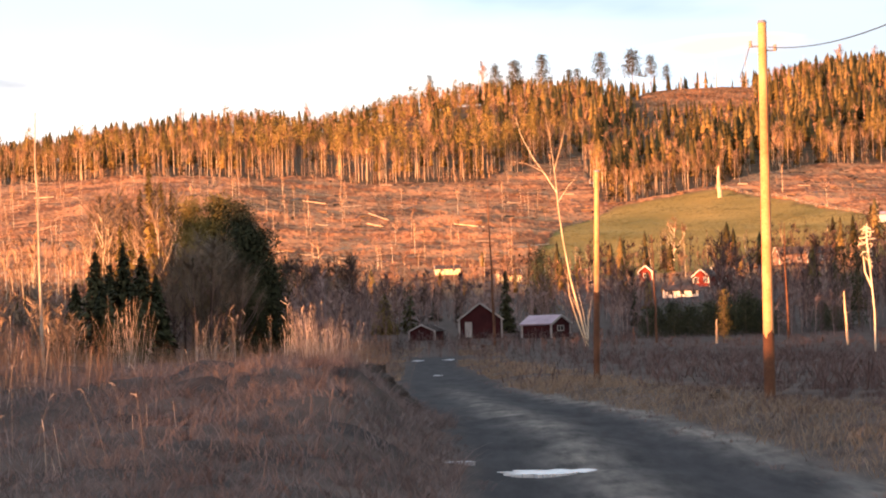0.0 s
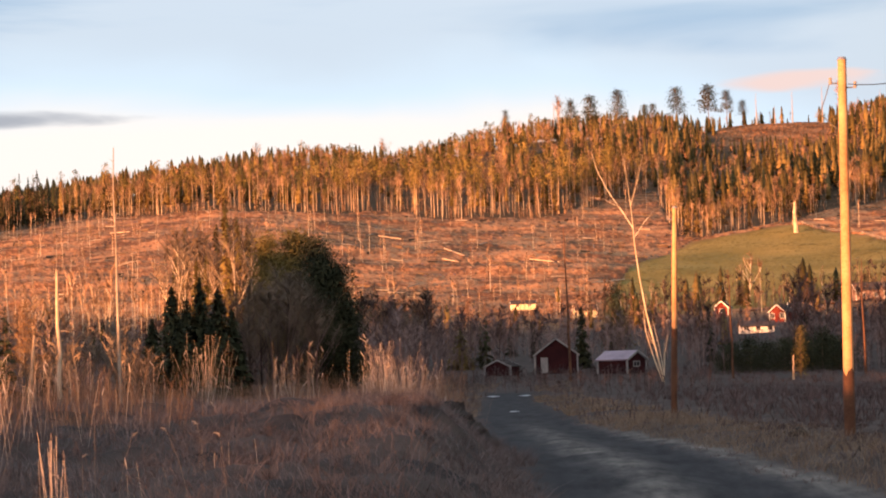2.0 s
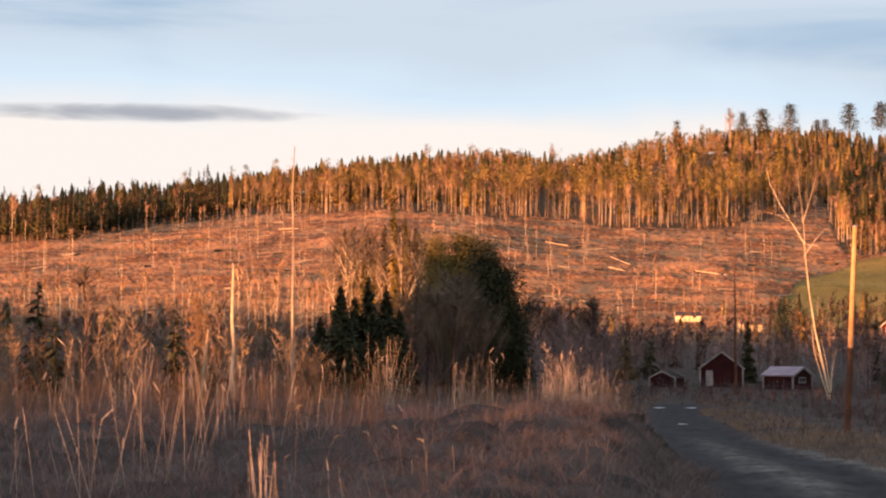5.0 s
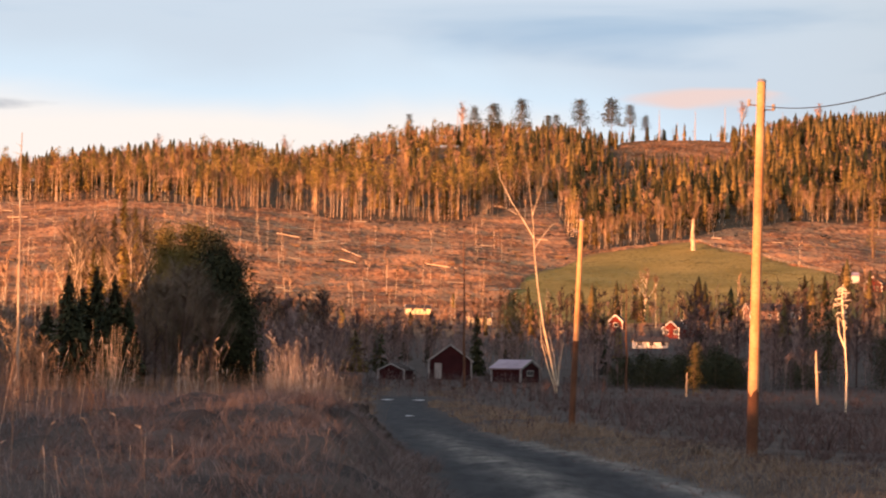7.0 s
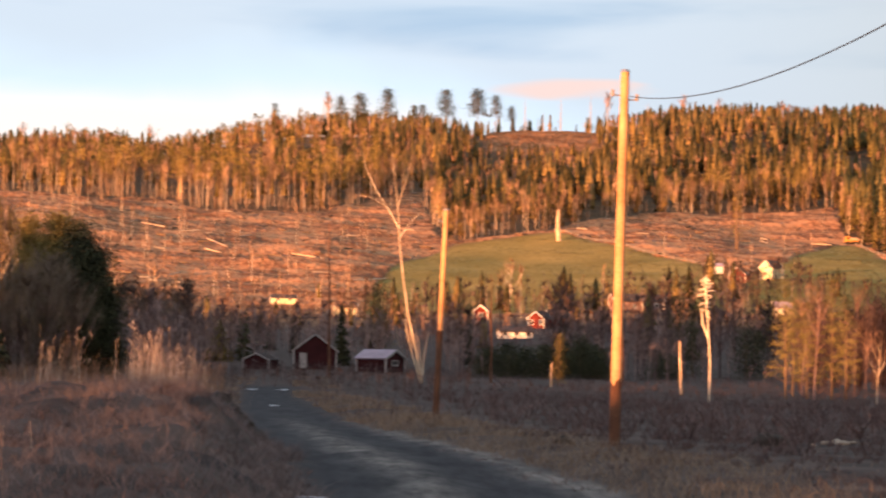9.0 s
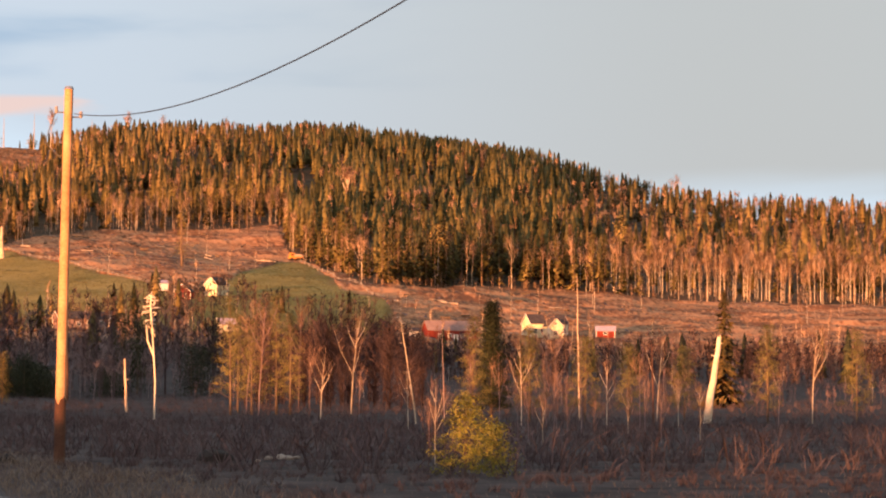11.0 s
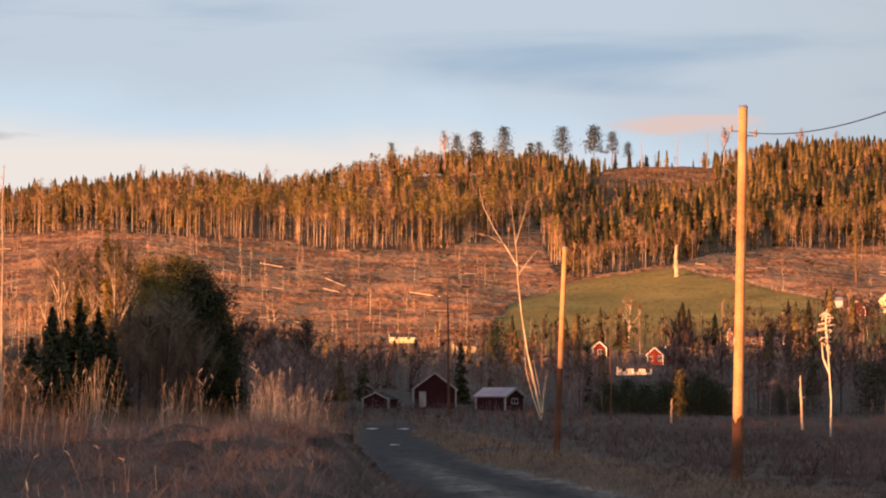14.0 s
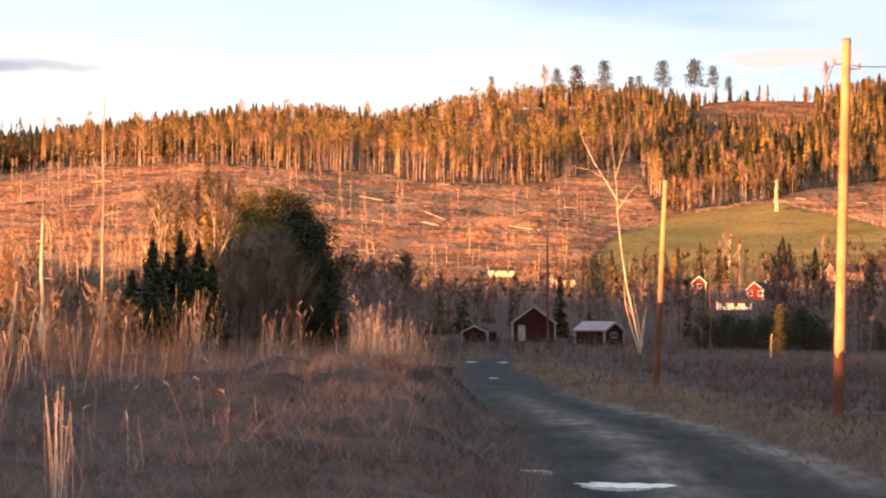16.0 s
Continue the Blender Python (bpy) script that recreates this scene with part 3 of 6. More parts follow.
def tube_normals(v, f):
    n = np.zeros_like(v)
    face = np.cross(v[f[:, 1]] - v[f[:, 0]], v[f[:, 2]] - v[f[:, 0]])
    for k in range(3):
        np.add.at(n, f[:, k], face)
    return unit(n)


def crown_normals(v, f):
    """Normals that bulge out from the crown's axis, so that loose sprays shade as one rounded crown; faces are turned to suit."""
    c = v.mean(0)
    reach = np.abs(v - c).max(0) + 0.1
    n = unit((v - c) / reach * (1.0, 1.0, 0.55) + (0, 0, 0.12))
    f = np.array(f)
    face = np.cross(v[f[:, 1]] - v[f[:, 0]], v[f[:, 2]] - v[f[:, 0]])
    turn = (face * n[f].mean(1)).sum(1) < 0
    f[turn] = f[turn][:, ::-1]
    jitter = np.repeat(unit(face), 3, 0)[: len(v)] if len(v) == 3 * len(f) else 0
    if len(v) == 3 * len(f):
        jitter[np.repeat(turn, 3)] *= -1
    return unit(n + 0.45 * jitter), f


def woods(name, kinds, places, label, category, seed, mats):
    """Many trees as one piece of far woodland. kinds: (wood, crown, wood slot, crown slot); places: rows of kind, x, y, scale."""
    rng = np.random.RandomState(seed)
    vs, fs, ts, ms, ns, base = [], [], [], [], [], 0
    shaded = {}
    for k in set(int(p[0]) for p in places):
        (wv, wf), (cv, cf), mw, mc = kinds[k]
        n, turned = crown_normals(np.asarray(cv, float), np.asarray(cf))
        shaded[k] = ((wv, np.asarray(wf), tube_normals(wv, np.asarray(wf)), mw), (cv, turned, n, mc))
    z = land(np.array([p[1] for p in places]), np.array([p[2] for p in places]))
    for (k, x, y, s), zz in zip(places, z):
        a, tint, wide = rng.rand() * 6.28, rng.rand(), rng.uniform(0.85, 1.15)
        turn = np.array([[math.cos(a), -math.sin(a), 0], [math.sin(a), math.cos(a), 0], [0, 0, 1]])
        rot = turn * (wide * s, wide * s, s)
        for v, f, n, slot in shaded[int(k)]:
            vs.append(v @ rot.T + (x, y, zz)), fs.append(f + base), ms.append(np.full(len(f), slot)), ts.append(np.full(len(v), tint)), ns.append(n @ turn.T)
            base += len(v)
    ob = link_mesh(name, np.concatenate(vs), np.concatenate(fs), mats, tint=np.concatenate(ts), index=np.concatenate(ms), smooth_faces=True, normals=np.concatenate(ns))
    return tagged(ob, label, category, kind="stuff")


def tree(name, wood, crown, m_wood, m_crown, place, label, category, group="", seed=0, turn=0.0):
    """One tree as a thing, with its trunk and its crown."""
    t = thing(name, Matrix.Translation(place) @ pose(0, 0, 0, 0, 0, turn), label, category, group)
    rng = np.random.RandomState(seed)
    for k, (v, f) in enumerate(wood if isinstance(wood, list) else [wood]):
        link_mesh("limb" if k else "trunk", v, f, [m_wood], t, np.full(len(v), rng.rand()), smooth_faces=True)
    if crown is not None:
        n, f = crown_normals(np.asarray(crown[0], float), np.asarray(crown[1]))
        link_mesh("crown", crown[0], f, [m_crown], t, np.repeat(0.3 + 0.4 * rng.rand(len(crown[0]) // 3 + 1), 3)[: len(crown[0])], smooth_faces=True, normals=n)
    return t


RNG = np.random.RandomState(12)
SLOTS = [M_bark, M_spruce, M_birchbark, M_crown, M_pine]
KINDS = []
for k in range(6):  # 0..5 spruces
    KINDS.append((*spruce(RNG, RNG.uniform(15, 19), RNG.uniform(2.1, 2.9), 6, 7, RNG.uniform(0.02, 0.10)), 0, 1))
for k in range(6):  # 6..11 birches
    KINDS.append((*bare_tree(RNG, RNG.uniform(13, 18), 42, 0.17, 2, 0.02, 0.34, 0.0064, 0.015, sides=3), 2, 3))
for k in range(4):  # 12..15 pines
    KINDS.append((*pine(RNG, RNG.uniform(16, 20), RNG.uniform(1.8, 2.4), 9, 9, RNG.uniform(0.42, 0.6), flake=0.42, sides=3), 0, 4))
for k in range(4):  # 16..19 bushy saplings
    KINDS.append((*bare_tree(RNG, RNG.uniform(6, 9), 60, 0.22, 3, 0.03, 0.12, 0.008, 0.02, sides=3), 3, 3))


for k in range(6):  # 20..25 tall slim birches with high crowns
    KINDS.append((*bare_tree(RNG, RNG.uniform(15, 20), 34, 0.13, 2, 0.03, 0.55, 0.0072, 0.013, sides=3), 2, 3))


def scatter(seed, az0, az1, d0, d1, step, keep):
    """Places over a fan of ground, about one per step by step metres; keep(az, d, x, y, chance) picks them."""
    r = np.random.RandomState(seed)
    area = radians(az1 - az0) * (d1 * d1 - d0 * d0) / 2
    n = int(area / step**2)
    az, d = r.uniform(az0, az1, n), np.sqrt(r.uniform(d0 * d0, d1 * d1, n))
    x, y = -d * np.sin(np.radians(az)), d * np.cos(np.radians(az))
    ok = keep(az, d, x, y, r.rand(n))
    return az[ok], d[ok], x[ok], y[ok], r


# the hill's own trees: a fine set for the wood's front, a plain set for the canopy behind it
HILL, CANOPY = [], []
for k in range(5):  # 0..4 spruces
    HILL.append((*fine_spruce(RNG, RNG.uniform(17, 23), RNG.uniform(2.2, 3.0), 64, 4, RNG.uniform(0.06, 0.25)), 0, 1))
    CANOPY.append((*spruce(RNG, RNG.uniform(14, 18), RNG.uniform(2.3, 3.0), 7, 8, 0.12), 0, 1))
for k in range(5):  # 5..9 bare birches, twigs in a brown haze
    HILL.append((*bare_tree(RNG, RNG.uniform(16, 21), 150, 0.17, 3, 0.02, 0.42, 0.0066, 0.0085, sides=3), 2, 3))
    CANOPY.append((*bare_tree(RNG, RNG.uniform(12, 16), 95, 0.20, 1, 0.02, 0.35, 0.005, 0.013, sides=3), 3, 3))
for k in range(5):  # 10..14 pines with rounded crowns
    HILL.append((*pine(RNG, RNG.uniform(19, 24), RNG.uniform(2.0, 2.7), 15, 12, RNG.uniform(0.52, 0.66), flake=0.30, sides=3, trunk=0.0075), 5, 4))
    CANOPY.append((*pine(RNG, RNG.uniform(15, 18), RNG.uniform(2.0, 2.7), 10, 10, RNG.uniform(0.45, 0.55), flake=0.40, sides=3), 0, 4))
HILL_SLOTS = [M_bark, M_spruce, M_birchbark, M_crown, M_pine, M_pinebark]


def pick_kind(r, x, y, spruces, birches, seed):
    """A spruce, birch or pine for each place, by the shares given, in patches."""
    patch = 0.30 * wave(x, y, 130, seed) + 0.22 * wave(x, y, 45, seed + 1)
    c = r.rand(len(x))
    s = np.clip(spruces + patch, 0, 1)
    b = np.clip(birches - patch * 0.8, 0, 1)
    group = np.where(c * (s + b + np.clip(1 - spruces - birches, 0, 1)) < s, 0, np.where(c * (s + b + np.clip(1 - spruces - birches, 0, 1)) < s + b, 1, 2))
    return group * 5 + r.randint(0, 5, len(x))


# bearing, then the share of spruces and of birches in the front rows and in the canopy
SHARE_AZ = (-22, -16.2, -14.8, -14.2, -10, -9.3, -6, -5, -2.6, -1.8, 2.0, 3.5, 5.5, 7.8, 9)
FRONT_S = (0.20, 0.20, 0.25, 0.75, 0.85, 0.35, 0.35, 0.35, 0.12, 0.05, 0.03, 0.06, 0.12, 0.15, 0.80)
FRONT_B = (0.75, 0.72, 0.65, 0.20, 0.10, 0.45, 0.45, 0.55, 0.80, 0.45, 0.42, 0.50, 0.50, 0.65, 0.15)
BACK_S = (0.35, 0.40, 0.60, 0.80, 0.84, 0.75, 0.62, 0.60, 0.58, 0.35, 0.15, 0.25, 0.40, 0.55, 0.90)
BACK_B = (0.60, 0.52, 0.33, 0.16, 0.12, 0.22, 0.30, 0.32, 0.34, 0.45, 0.50, 0.50, 0.50, 0.40, 0.00)


def thinning(az, d):
    """How much of the wood is left standing: the bare clearing on the ridge and the shaded gully are open."""
    left = 1 - 0.92 * np.exp(-(((az + 4.15) / 1.25) ** 4)) * smooth(1760, 1800, d)
    return left * (1 - 0.95 * np.exp(-(((az + 9.85) / 0.42) ** 4)) * smooth(1560, 1600, d) * (1 - smooth(1720, 1760, d)))


def canopy(name, seed, az0, az1, step, label, needles):
    az, d, x, y, r = scatter(seed, az0, az1, 1220, 2090, step, lambda az, d, x, y, c: (covers(x, y)[3] > 0.5) & (d > wood_edge(az) + 38) & (c < thinning(az, d)))
    kind = pick_kind(r, x, y, np.interp(az, SHARE_AZ, BACK_S), np.interp(az, SHARE_AZ, BACK_B) + 0.12, 31)
    low = 1 - 0.45 * np.exp(-(((az + 4.0) / 1.5) ** 4)) * smooth(1500, 1650, d)
    scale = r.uniform(0.72, 1.22, len(x)) * (1 + 0.28 * wave(x, y, 110, 21)) * low
    scale = np.where(d > 1790, 0.92 * low + 0.4 * (scale - 0.92 * low), scale)
    woods(name, CANOPY, np.stack([kind, x, y, scale], -1), label, "forest", seed, [M_bark, needles, M_birchbark, M_crown, M_pine, M_pinebark])


def front(name, seed, az0, az1, step, deep, label, needles):
    az, d, x, y, r = scatter(seed, az0, az1, 1180, 1640, step, lambda az, d, x, y, c: (d > wood_edge(az) - 6) & (d < wood_edge(az) + deep) & (c < 0.72 + 0.75 * wave(x, y, 48, 37)))
    kind = pick_kind(r, x, y, np.interp(az, SHARE_AZ, FRONT_S), np.interp(az, SHARE_AZ, FRONT_B), 33)
    scale = r.uniform(0.72, 1.12, len(x)) * (1 + 0.15 * wave(x, y, 70, 23)) * np.interp(az, (-10.5, -9.5, -5.2, -4.6, -2.6, -1.8), (1.12, 0.85, 0.85, 0.72, 0.72, 1.0))
    woods(name, HILL, np.stack([kind, x, y, scale], -1), label, "forest", seed, [M_bark, needles, M_birchbark, M_crown, M_pine, M_pinebark])


canopy("mixed_forest", 31, 5.5, 8.8, 9.4, "sunlit mixed forest of spruce and bare birch on the hill", M_spruce)
canopy("spruce_forest", 37, 8.8, 14.2, 9.6, "dark spruce forest on the low end of the ridge", M_dark)
canopy("mixed_forest", 32, -2.2, 5.5, 9.2, "tall pines and bare birches above the felled slope", M_spruce)
canopy("mixed_forest", 33, -9.4, -2.2, 8.8, "spruce and brown birch forest above the fields", M_spruce)
canopy("spruce_forest", 34, -15, -9.4, 7.6, "dense green spruce plantation on the hillside", M_plantation)
canopy("mixed_forest", 35, -21.5, -15, 10.5, "brown birch wood with scattered spruces", M_spruce)
for seed_r, a0, a1 in ((26, 5, 14.5), (27, -6.5, -5.3), (28, -2.9, 5), (29, -22, -6.5)):
    az, d, x, y, r = scatter(seed_r, a0, a1, 1850, 2070, 13.0, lambda az, d, x, y, c: c < 0.8)
    kind = pick_kind(r, x, y, 0.35, 0.6, 35)
    woods("ridge_growth", CANOPY, np.stack([kind, x, y, r.uniform(0.35, 0.7, len(x))], -1), "young birches and spruces along the ridge", "forest", seed_r, HILL_SLOTS)
front("forest_edge", 25, 8.8, 14.2, 5.4, 42, "dark spruces behind the crest of the felled slope", M_dark)
front("forest_edge", 36, -2.4, 8.8, 5.2, 42, "pale straight stems of birch and pine along the wood's edge", M_spruce)
front("forest_edge", 38, -9.6, -2.4, 4.9, 42, "brown birches and spruces along the edge above the field", M_spruce)
front("forest_edge", 30, -22.5, -9.6, 4.8, 42, "tall spruces along the plantation's lower edge", M_plantation)
az, d, x, y, r = scatter(39, -5.6, -2.9, 1990, 2070, 11.0, lambda az, d, x, y, c: c < 0.8)
woods("spruce_line", CANOPY, np.stack([r.choice([0, 1, 2, 3, 4, 5, 6, 12], len(x)), x, y, r.uniform(0.3, 0.9, len(x))], -1), "dark small spruces on the ridge behind the clearing", "forest", 39, HILL_SLOTS)


def tufts(name, seed, x, y, high, wide, mat, label, patch=60):
    """Small upright clumps, each a leaning three-sided cone, for far grass and heather."""
    rr = np.random.RandomState(seed)
    n = len(x)
    a, h, w = rr.rand(n) * 6.283, high * rr.uniform(0.5, 1.3, n), wide / 2 * rr.uniform(0.6, 1.4, n)
    z = land(x, y) - 0.08
    tip = np.stack([x + rr.normal(0, 0.35, n) * h, y + rr.normal(0, 0.35, n) * h, z + h + 0.08], -1)
    ring = [np.stack([x + np.cos(a + k * 2.094) * w, y + np.sin(a + k * 2.094) * w, z], -1) for k in range(3)]
    v = np.stack(ring + [tip], 1).reshape(-1, 3)
    i = np.arange(n)[:, None] * 4
    f = np.concatenate([i + (0, 1, 3), i + (1, 2, 3), i + (2, 0, 3)], 1).reshape(-1, 3)
    tint = np.clip(0.45 * rr.rand(n) + 0.55 * (0.5 + 0.9 * wave(x, y, patch, seed + 3)), 0, 1)
    return tagged(link_mesh(name, v, f, [mat], tint=np.repeat(tint, 4), smooth_faces=True), label, "grass", kind="stuff")


def heath_sheet():
    """The felled slope's cover: a rough unbroken carpet of dead grass, heather and brash, with dips and heaps."""
    r = np.random.RandomState(45)
    cols, rows = np.radians(np.arange(-21.3, 14.2, 0.042)), np.exp(np.arange(math.log(860), math.log(1570), 0.0021))
    a, d = np.meshgrid(cols, rows)
    a, d = a + r.uniform(-0.0003, 0.0003, a.shape), d + r.uniform(-1.2, 1.2, a.shape)
    x, y = -d * np.sin(a), d * np.cos(a)
    cover = smooth(0.3, 0.7, covers(x, y)[2])
    clump = np.clip(0.75 + 0.5 * wave(x, y, 15, 105), 0.3, 1.2)
    up = 0.05 + clump * r.rand(*a.shape) ** 2.2 * 0.6
    z = land(x, y) + np.where(cover > 0.05, up * cover - 0.5 * (1 - cover), -1.5)
    nr, nc = a.shape
    i = np.arange(nr - 1)[:, None] * nc + np.arange(nc - 1)[None]
    quads = np.stack([i, i + 1, i + nc + 1, i + nc], -1).reshape(-1, 4)
    quads = quads[(cover.ravel()[quads] > 0.05).any(1)]
    used = np.unique(quads)
    back = np.zeros(nr * nc, int)
    back[used] = np.arange(len(used))
    tint = 0.5 + 0.55 * wave(x, y, 70, 106) + 0.5 * wave(x, y, 24, 107) + r.normal(0, 0.28, a.shape)
    v = np.stack([x, y, z], -1).reshape(-1, 3)[used]
    ob = link_mesh("felled_heath", v, back[quads], [M_fell], tint=np.clip(tint, -0.3, 1.3).ravel()[used], smooth_faces=True)
    return tagged(ob, "rusty dead grass, heather and brash covering the felled slope", "heath", kind="stuff")


heath_sheet()
az, d, x, y, r = scatter(44, -5.9, -2.7, 1740, 2020, 1.9, lambda az, d, x, y, c: covers(x, y)[2] > 0.4)
tufts("felled_ground_grass", 44, x, y, 0.8, 2.4, M_fell, "rusty dead grass on the ridge clearing")
az, d, x, y, r = scatter(47, -11.7, -0.9, 880, 1330, 1.9, lambda az, d, x, y, c: covers(x, y)[1] > 0.5)
tufts("field_grass", 47, x, y, 0.16, 1.5, M_green, "short olive-green grass of the hill field")

az, d, x, y, r = scatter(40, -23.5, 14.5, 830, 1540, 3.6, lambda az, d, x, y, c: (covers(x, y)[2] > 0.5) & (c < 0.05 + 0.9 * wave(x, y, 40, 50)))
tufts("heather", 40, x, y, 0.6, 1.6, M_scrub, "dark heather and low brush on the felled slope")
# young growth, stumps and slash on the felled slope
az, d, x, y, r = scatter(41, -22, 14.5, 700, 1560, 13, lambda az, d, x, y, c: (covers(x, y)[2] > 0.5) & (c < np.where(az > 3.5, 1.3, np.where(az > -2, 0.7, 0.22)) * (0.7 + 0.7 * wave(x, y, 90, 48))))
woods("saplings", KINDS, np.stack([r.choice([20, 21, 22, 23, 24, 25, 6, 7, 16, 17, 18, 19, 16, 17], len(x)), x, y, r.uniform(0.25, 0.8, len(x))], -1), "sparse bare birch saplings on the felled slope", "saplings", 41, SLOTS)


BUSHES = [(*bare_tree(RNG, RNG.uniform(1.7, 2.4), 24, 0.30, 0, 0.05, 0.02, 0.012, 0.085, sides=3), 0, 0) for k in range(6)]
az, d, x, y, r = scatter(52, -21.5, 14.2, 880, 1540, 9.5, lambda az, d, x, y, c: (covers(x, y)[2] > 0.6) & (c < np.where(az > -2.2, 0.75, 0.4) + 0.9 * wave(x, y, 60, 53)))
woods("low_brush", BUSHES, np.stack([r.randint(0, 6, len(x)), x, y, r.uniform(0.5, 1.5, len(x))], -1), "low bare brown brush scattered over the felled slope", "brush", 52, [M_crown])
az, d, x, y, r = scatter(54, -21.5, 14.2, 1170, 1620, 5.2, lambda az, d, x, y, c: (d > wood_edge(az) - 12) & (d < wood_edge(az) + 42) & (c < 0.6 + 0.8 * wave(x, y, 50, 55)))
woods("low_brush", BUSHES, np.stack([r.randint(0, 6, len(x)), x, y, r.uniform(0.8, 3.4, len(x))], -1), "young bare birch brush under the wood's edge", "brush", 54, [M_crown])
az, d, x, y, r = scatter(55, -2.4, 5.5, 900, 1250, 14.0, lambda az, d, x, y, c: (covers(x, y)[2] > 0.6) & (wave(x, y, 85, 56) > 0.2))
woods("low_brush", BUSHES, np.stack([r.randint(0, 6, len(x)), x, y, r.uniform(0.7, 1.6, len(x))], -1), "dark heather and brush in hollows of the felled slope", "brush", 55, [M_redbrush])


def slash_mesh(name, seed, places, length, radius, mat, label, category):
    rr = np.random.RandomState(seed)
    pieces = []
    for x, y in places:
        a, ln, t = rr.rand() * 3.14, rr.uniform(*length), rr.normal(0, 0.12)
        w = np.array([math.cos(a) * ln / 2, math.sin(a) * ln / 2, 0])
        p, q = np.array([x, y, 0]) - w, np.array([x, y, 0]) + w
        p[2], q[2] = float(land(p[0], p[1])) + radius + 0.35, float(land(q[0], q[1])) + radius + 0.35 + abs(t) * ln * 0.3
        pieces.append(tube([p, (p + q) / 2, q], radius * rr.uniform(0.6, 1.3) * np.array([1.1, 1.0, 0.8]), 5))
    v, f = joined(pieces)
    return tagged(link_mesh(name, v, f, [mat]), label, category, kind="stuff")


az, d, x, y, r = scatter(42, -15, 13, 950, 1520, 24, lambda az, d, x, y, c: (covers(x, y)[2] > 0.7) & (c < 0.35))
slash_mesh("brash", 42, np.stack([x, y], -1), (2, 7), 0.22, M_grey, "scattered grey brash and branches on felled ground", "brash")
az, d, x, y, r = scatter(43, -15, 13, 950, 1520, 15, lambda az, d, x, y, c: (covers(x, y)[2] > 0.7) & (c < 0.3 + 0.7 * wave(x, y, 50, 49)))
slash_mesh("brash", 43, np.stack([x, y], -1), (1.5, 5), 0.35, M_bark, "dark brash heaps and stumps on felled ground", "brash")


def felled_log(az0, d0, az1, d1, rad=0.22):
    p, q = spot(az0, d0, 0.55 + rad * 0.8), spot(az1, d1, 0.55 + rad * 0.8)
    v, f = tube([p, p.lerp(q, 0.5), q], (rad * 1.1, rad, rad * 0.75), 8)
    v = v - np.array(p)
    ob = link_mesh("felled_log", v, f, [M_log], smooth_faces=True)
    ob.location = p
    return tagged(ob, "pale felled tree trunk lying on the slope", "log", "felled logs")


for row in ((3.05, 1276, 2.64, 1270), (1.86, 1222, 1.5, 1186), (0.32, 1172, -0.35, 1164), (-0.8, 1072, -1.4, 1086), (1.9, 1180, 1.6, 1172), (7.9, 1330, 7.55, 1326), (-9.1, 1306, -9.45, 1302)):
    felled_log(*row)


# fence along the top of the field
def fence_line(points, step=9.0, label="weathered rail fence along the field's edge"):
    t = thing("fence", Matrix.Translation(spot(*points[0])), label, "fence")
    o = t.location.copy()
    for (a0, d0), (a1, d1) in zip(points, points[1:]):
        p, q = spot(a0, d0), spot(a1, d1)
        n = max(1, int((q - p).length / step))
        for k in range(n):
            s, e = p.lerp(q, k / n), p.lerp(q, (k + 1) / n)
            s.z, e.z = float(land(s.x, s.y)), float(land(e.x, e.y))
            v, f = tube([s - o - Vector((0, 0, 0.3)), s - o + Vector((0, 0, 1.5))], (0.14, 0.12), 5)
            link_mesh("post", v, f, [M_grey], t)
            for up in (0.6, 1.15):
                v, f = tube([s - o + Vector((0, 0, up)), e - o + Vector((0, 0, up))], (0.075, 0.075), 4)
                link_mesh("rail", v, f, [M_grey], t)
    return t


fence_line(((-4.46, 1297), (-5.2, 1262), (-5.89, 1226), (-6.6, 1190), (-7.32, 1158)))
fence_line(((-9.9, 1312), (-10.3, 1260), (-10.9, 1200), (-11.43, 1156)))

# the valley's thicket of bare trees, in shade, and its spruces
THICKET = []
for k in range(7):
    THICKET.append((*bare_tree(RNG, RNG.uniform(7, 10), 165, 0.24, 4, 0.04, 0.06, 0.007, 0.0105, sides=3), 0, 1))
for k in range(3):
    THICKET.append((*fine_spruce(RNG, RNG.uniform(9, 12), RNG.uniform(1.9, 2.4), 70, 3, 0.02), 2, 3))
for k in range(2):
    THICKET.append((*bare_tree(RNG, RNG.uniform(9, 12), 110, 0.16, 5, 0.03, 0.25, 0.008, 0.014, sides=3), 4, 1))
FAR_THICKET = []
for k in range(7):
    FAR_THICKET.append((*bare_tree(RNG, RNG.uniform(7, 10), 58, 0.24, 2, 0.04, 0.06, 0.009, 0.027, sides=3), 0, 1))
for k in range(3):
    FAR_THICKET.append((*spruce(RNG, RNG.uniform(9, 12), RNG.uniform(1.9, 2.4), 7, 7, 0.02), 2, 3))
for k in range(2):
    FAR_THICKET.append((*bare_tree(RNG, RNG.uniform(9, 12), 50, 0.16, 3, 0.03, 0.25, 0.008, 0.02, sides=3), 4, 1))
SLOTS_B = [M_alder, M_alder, M_bark, M_dark, M_alder]


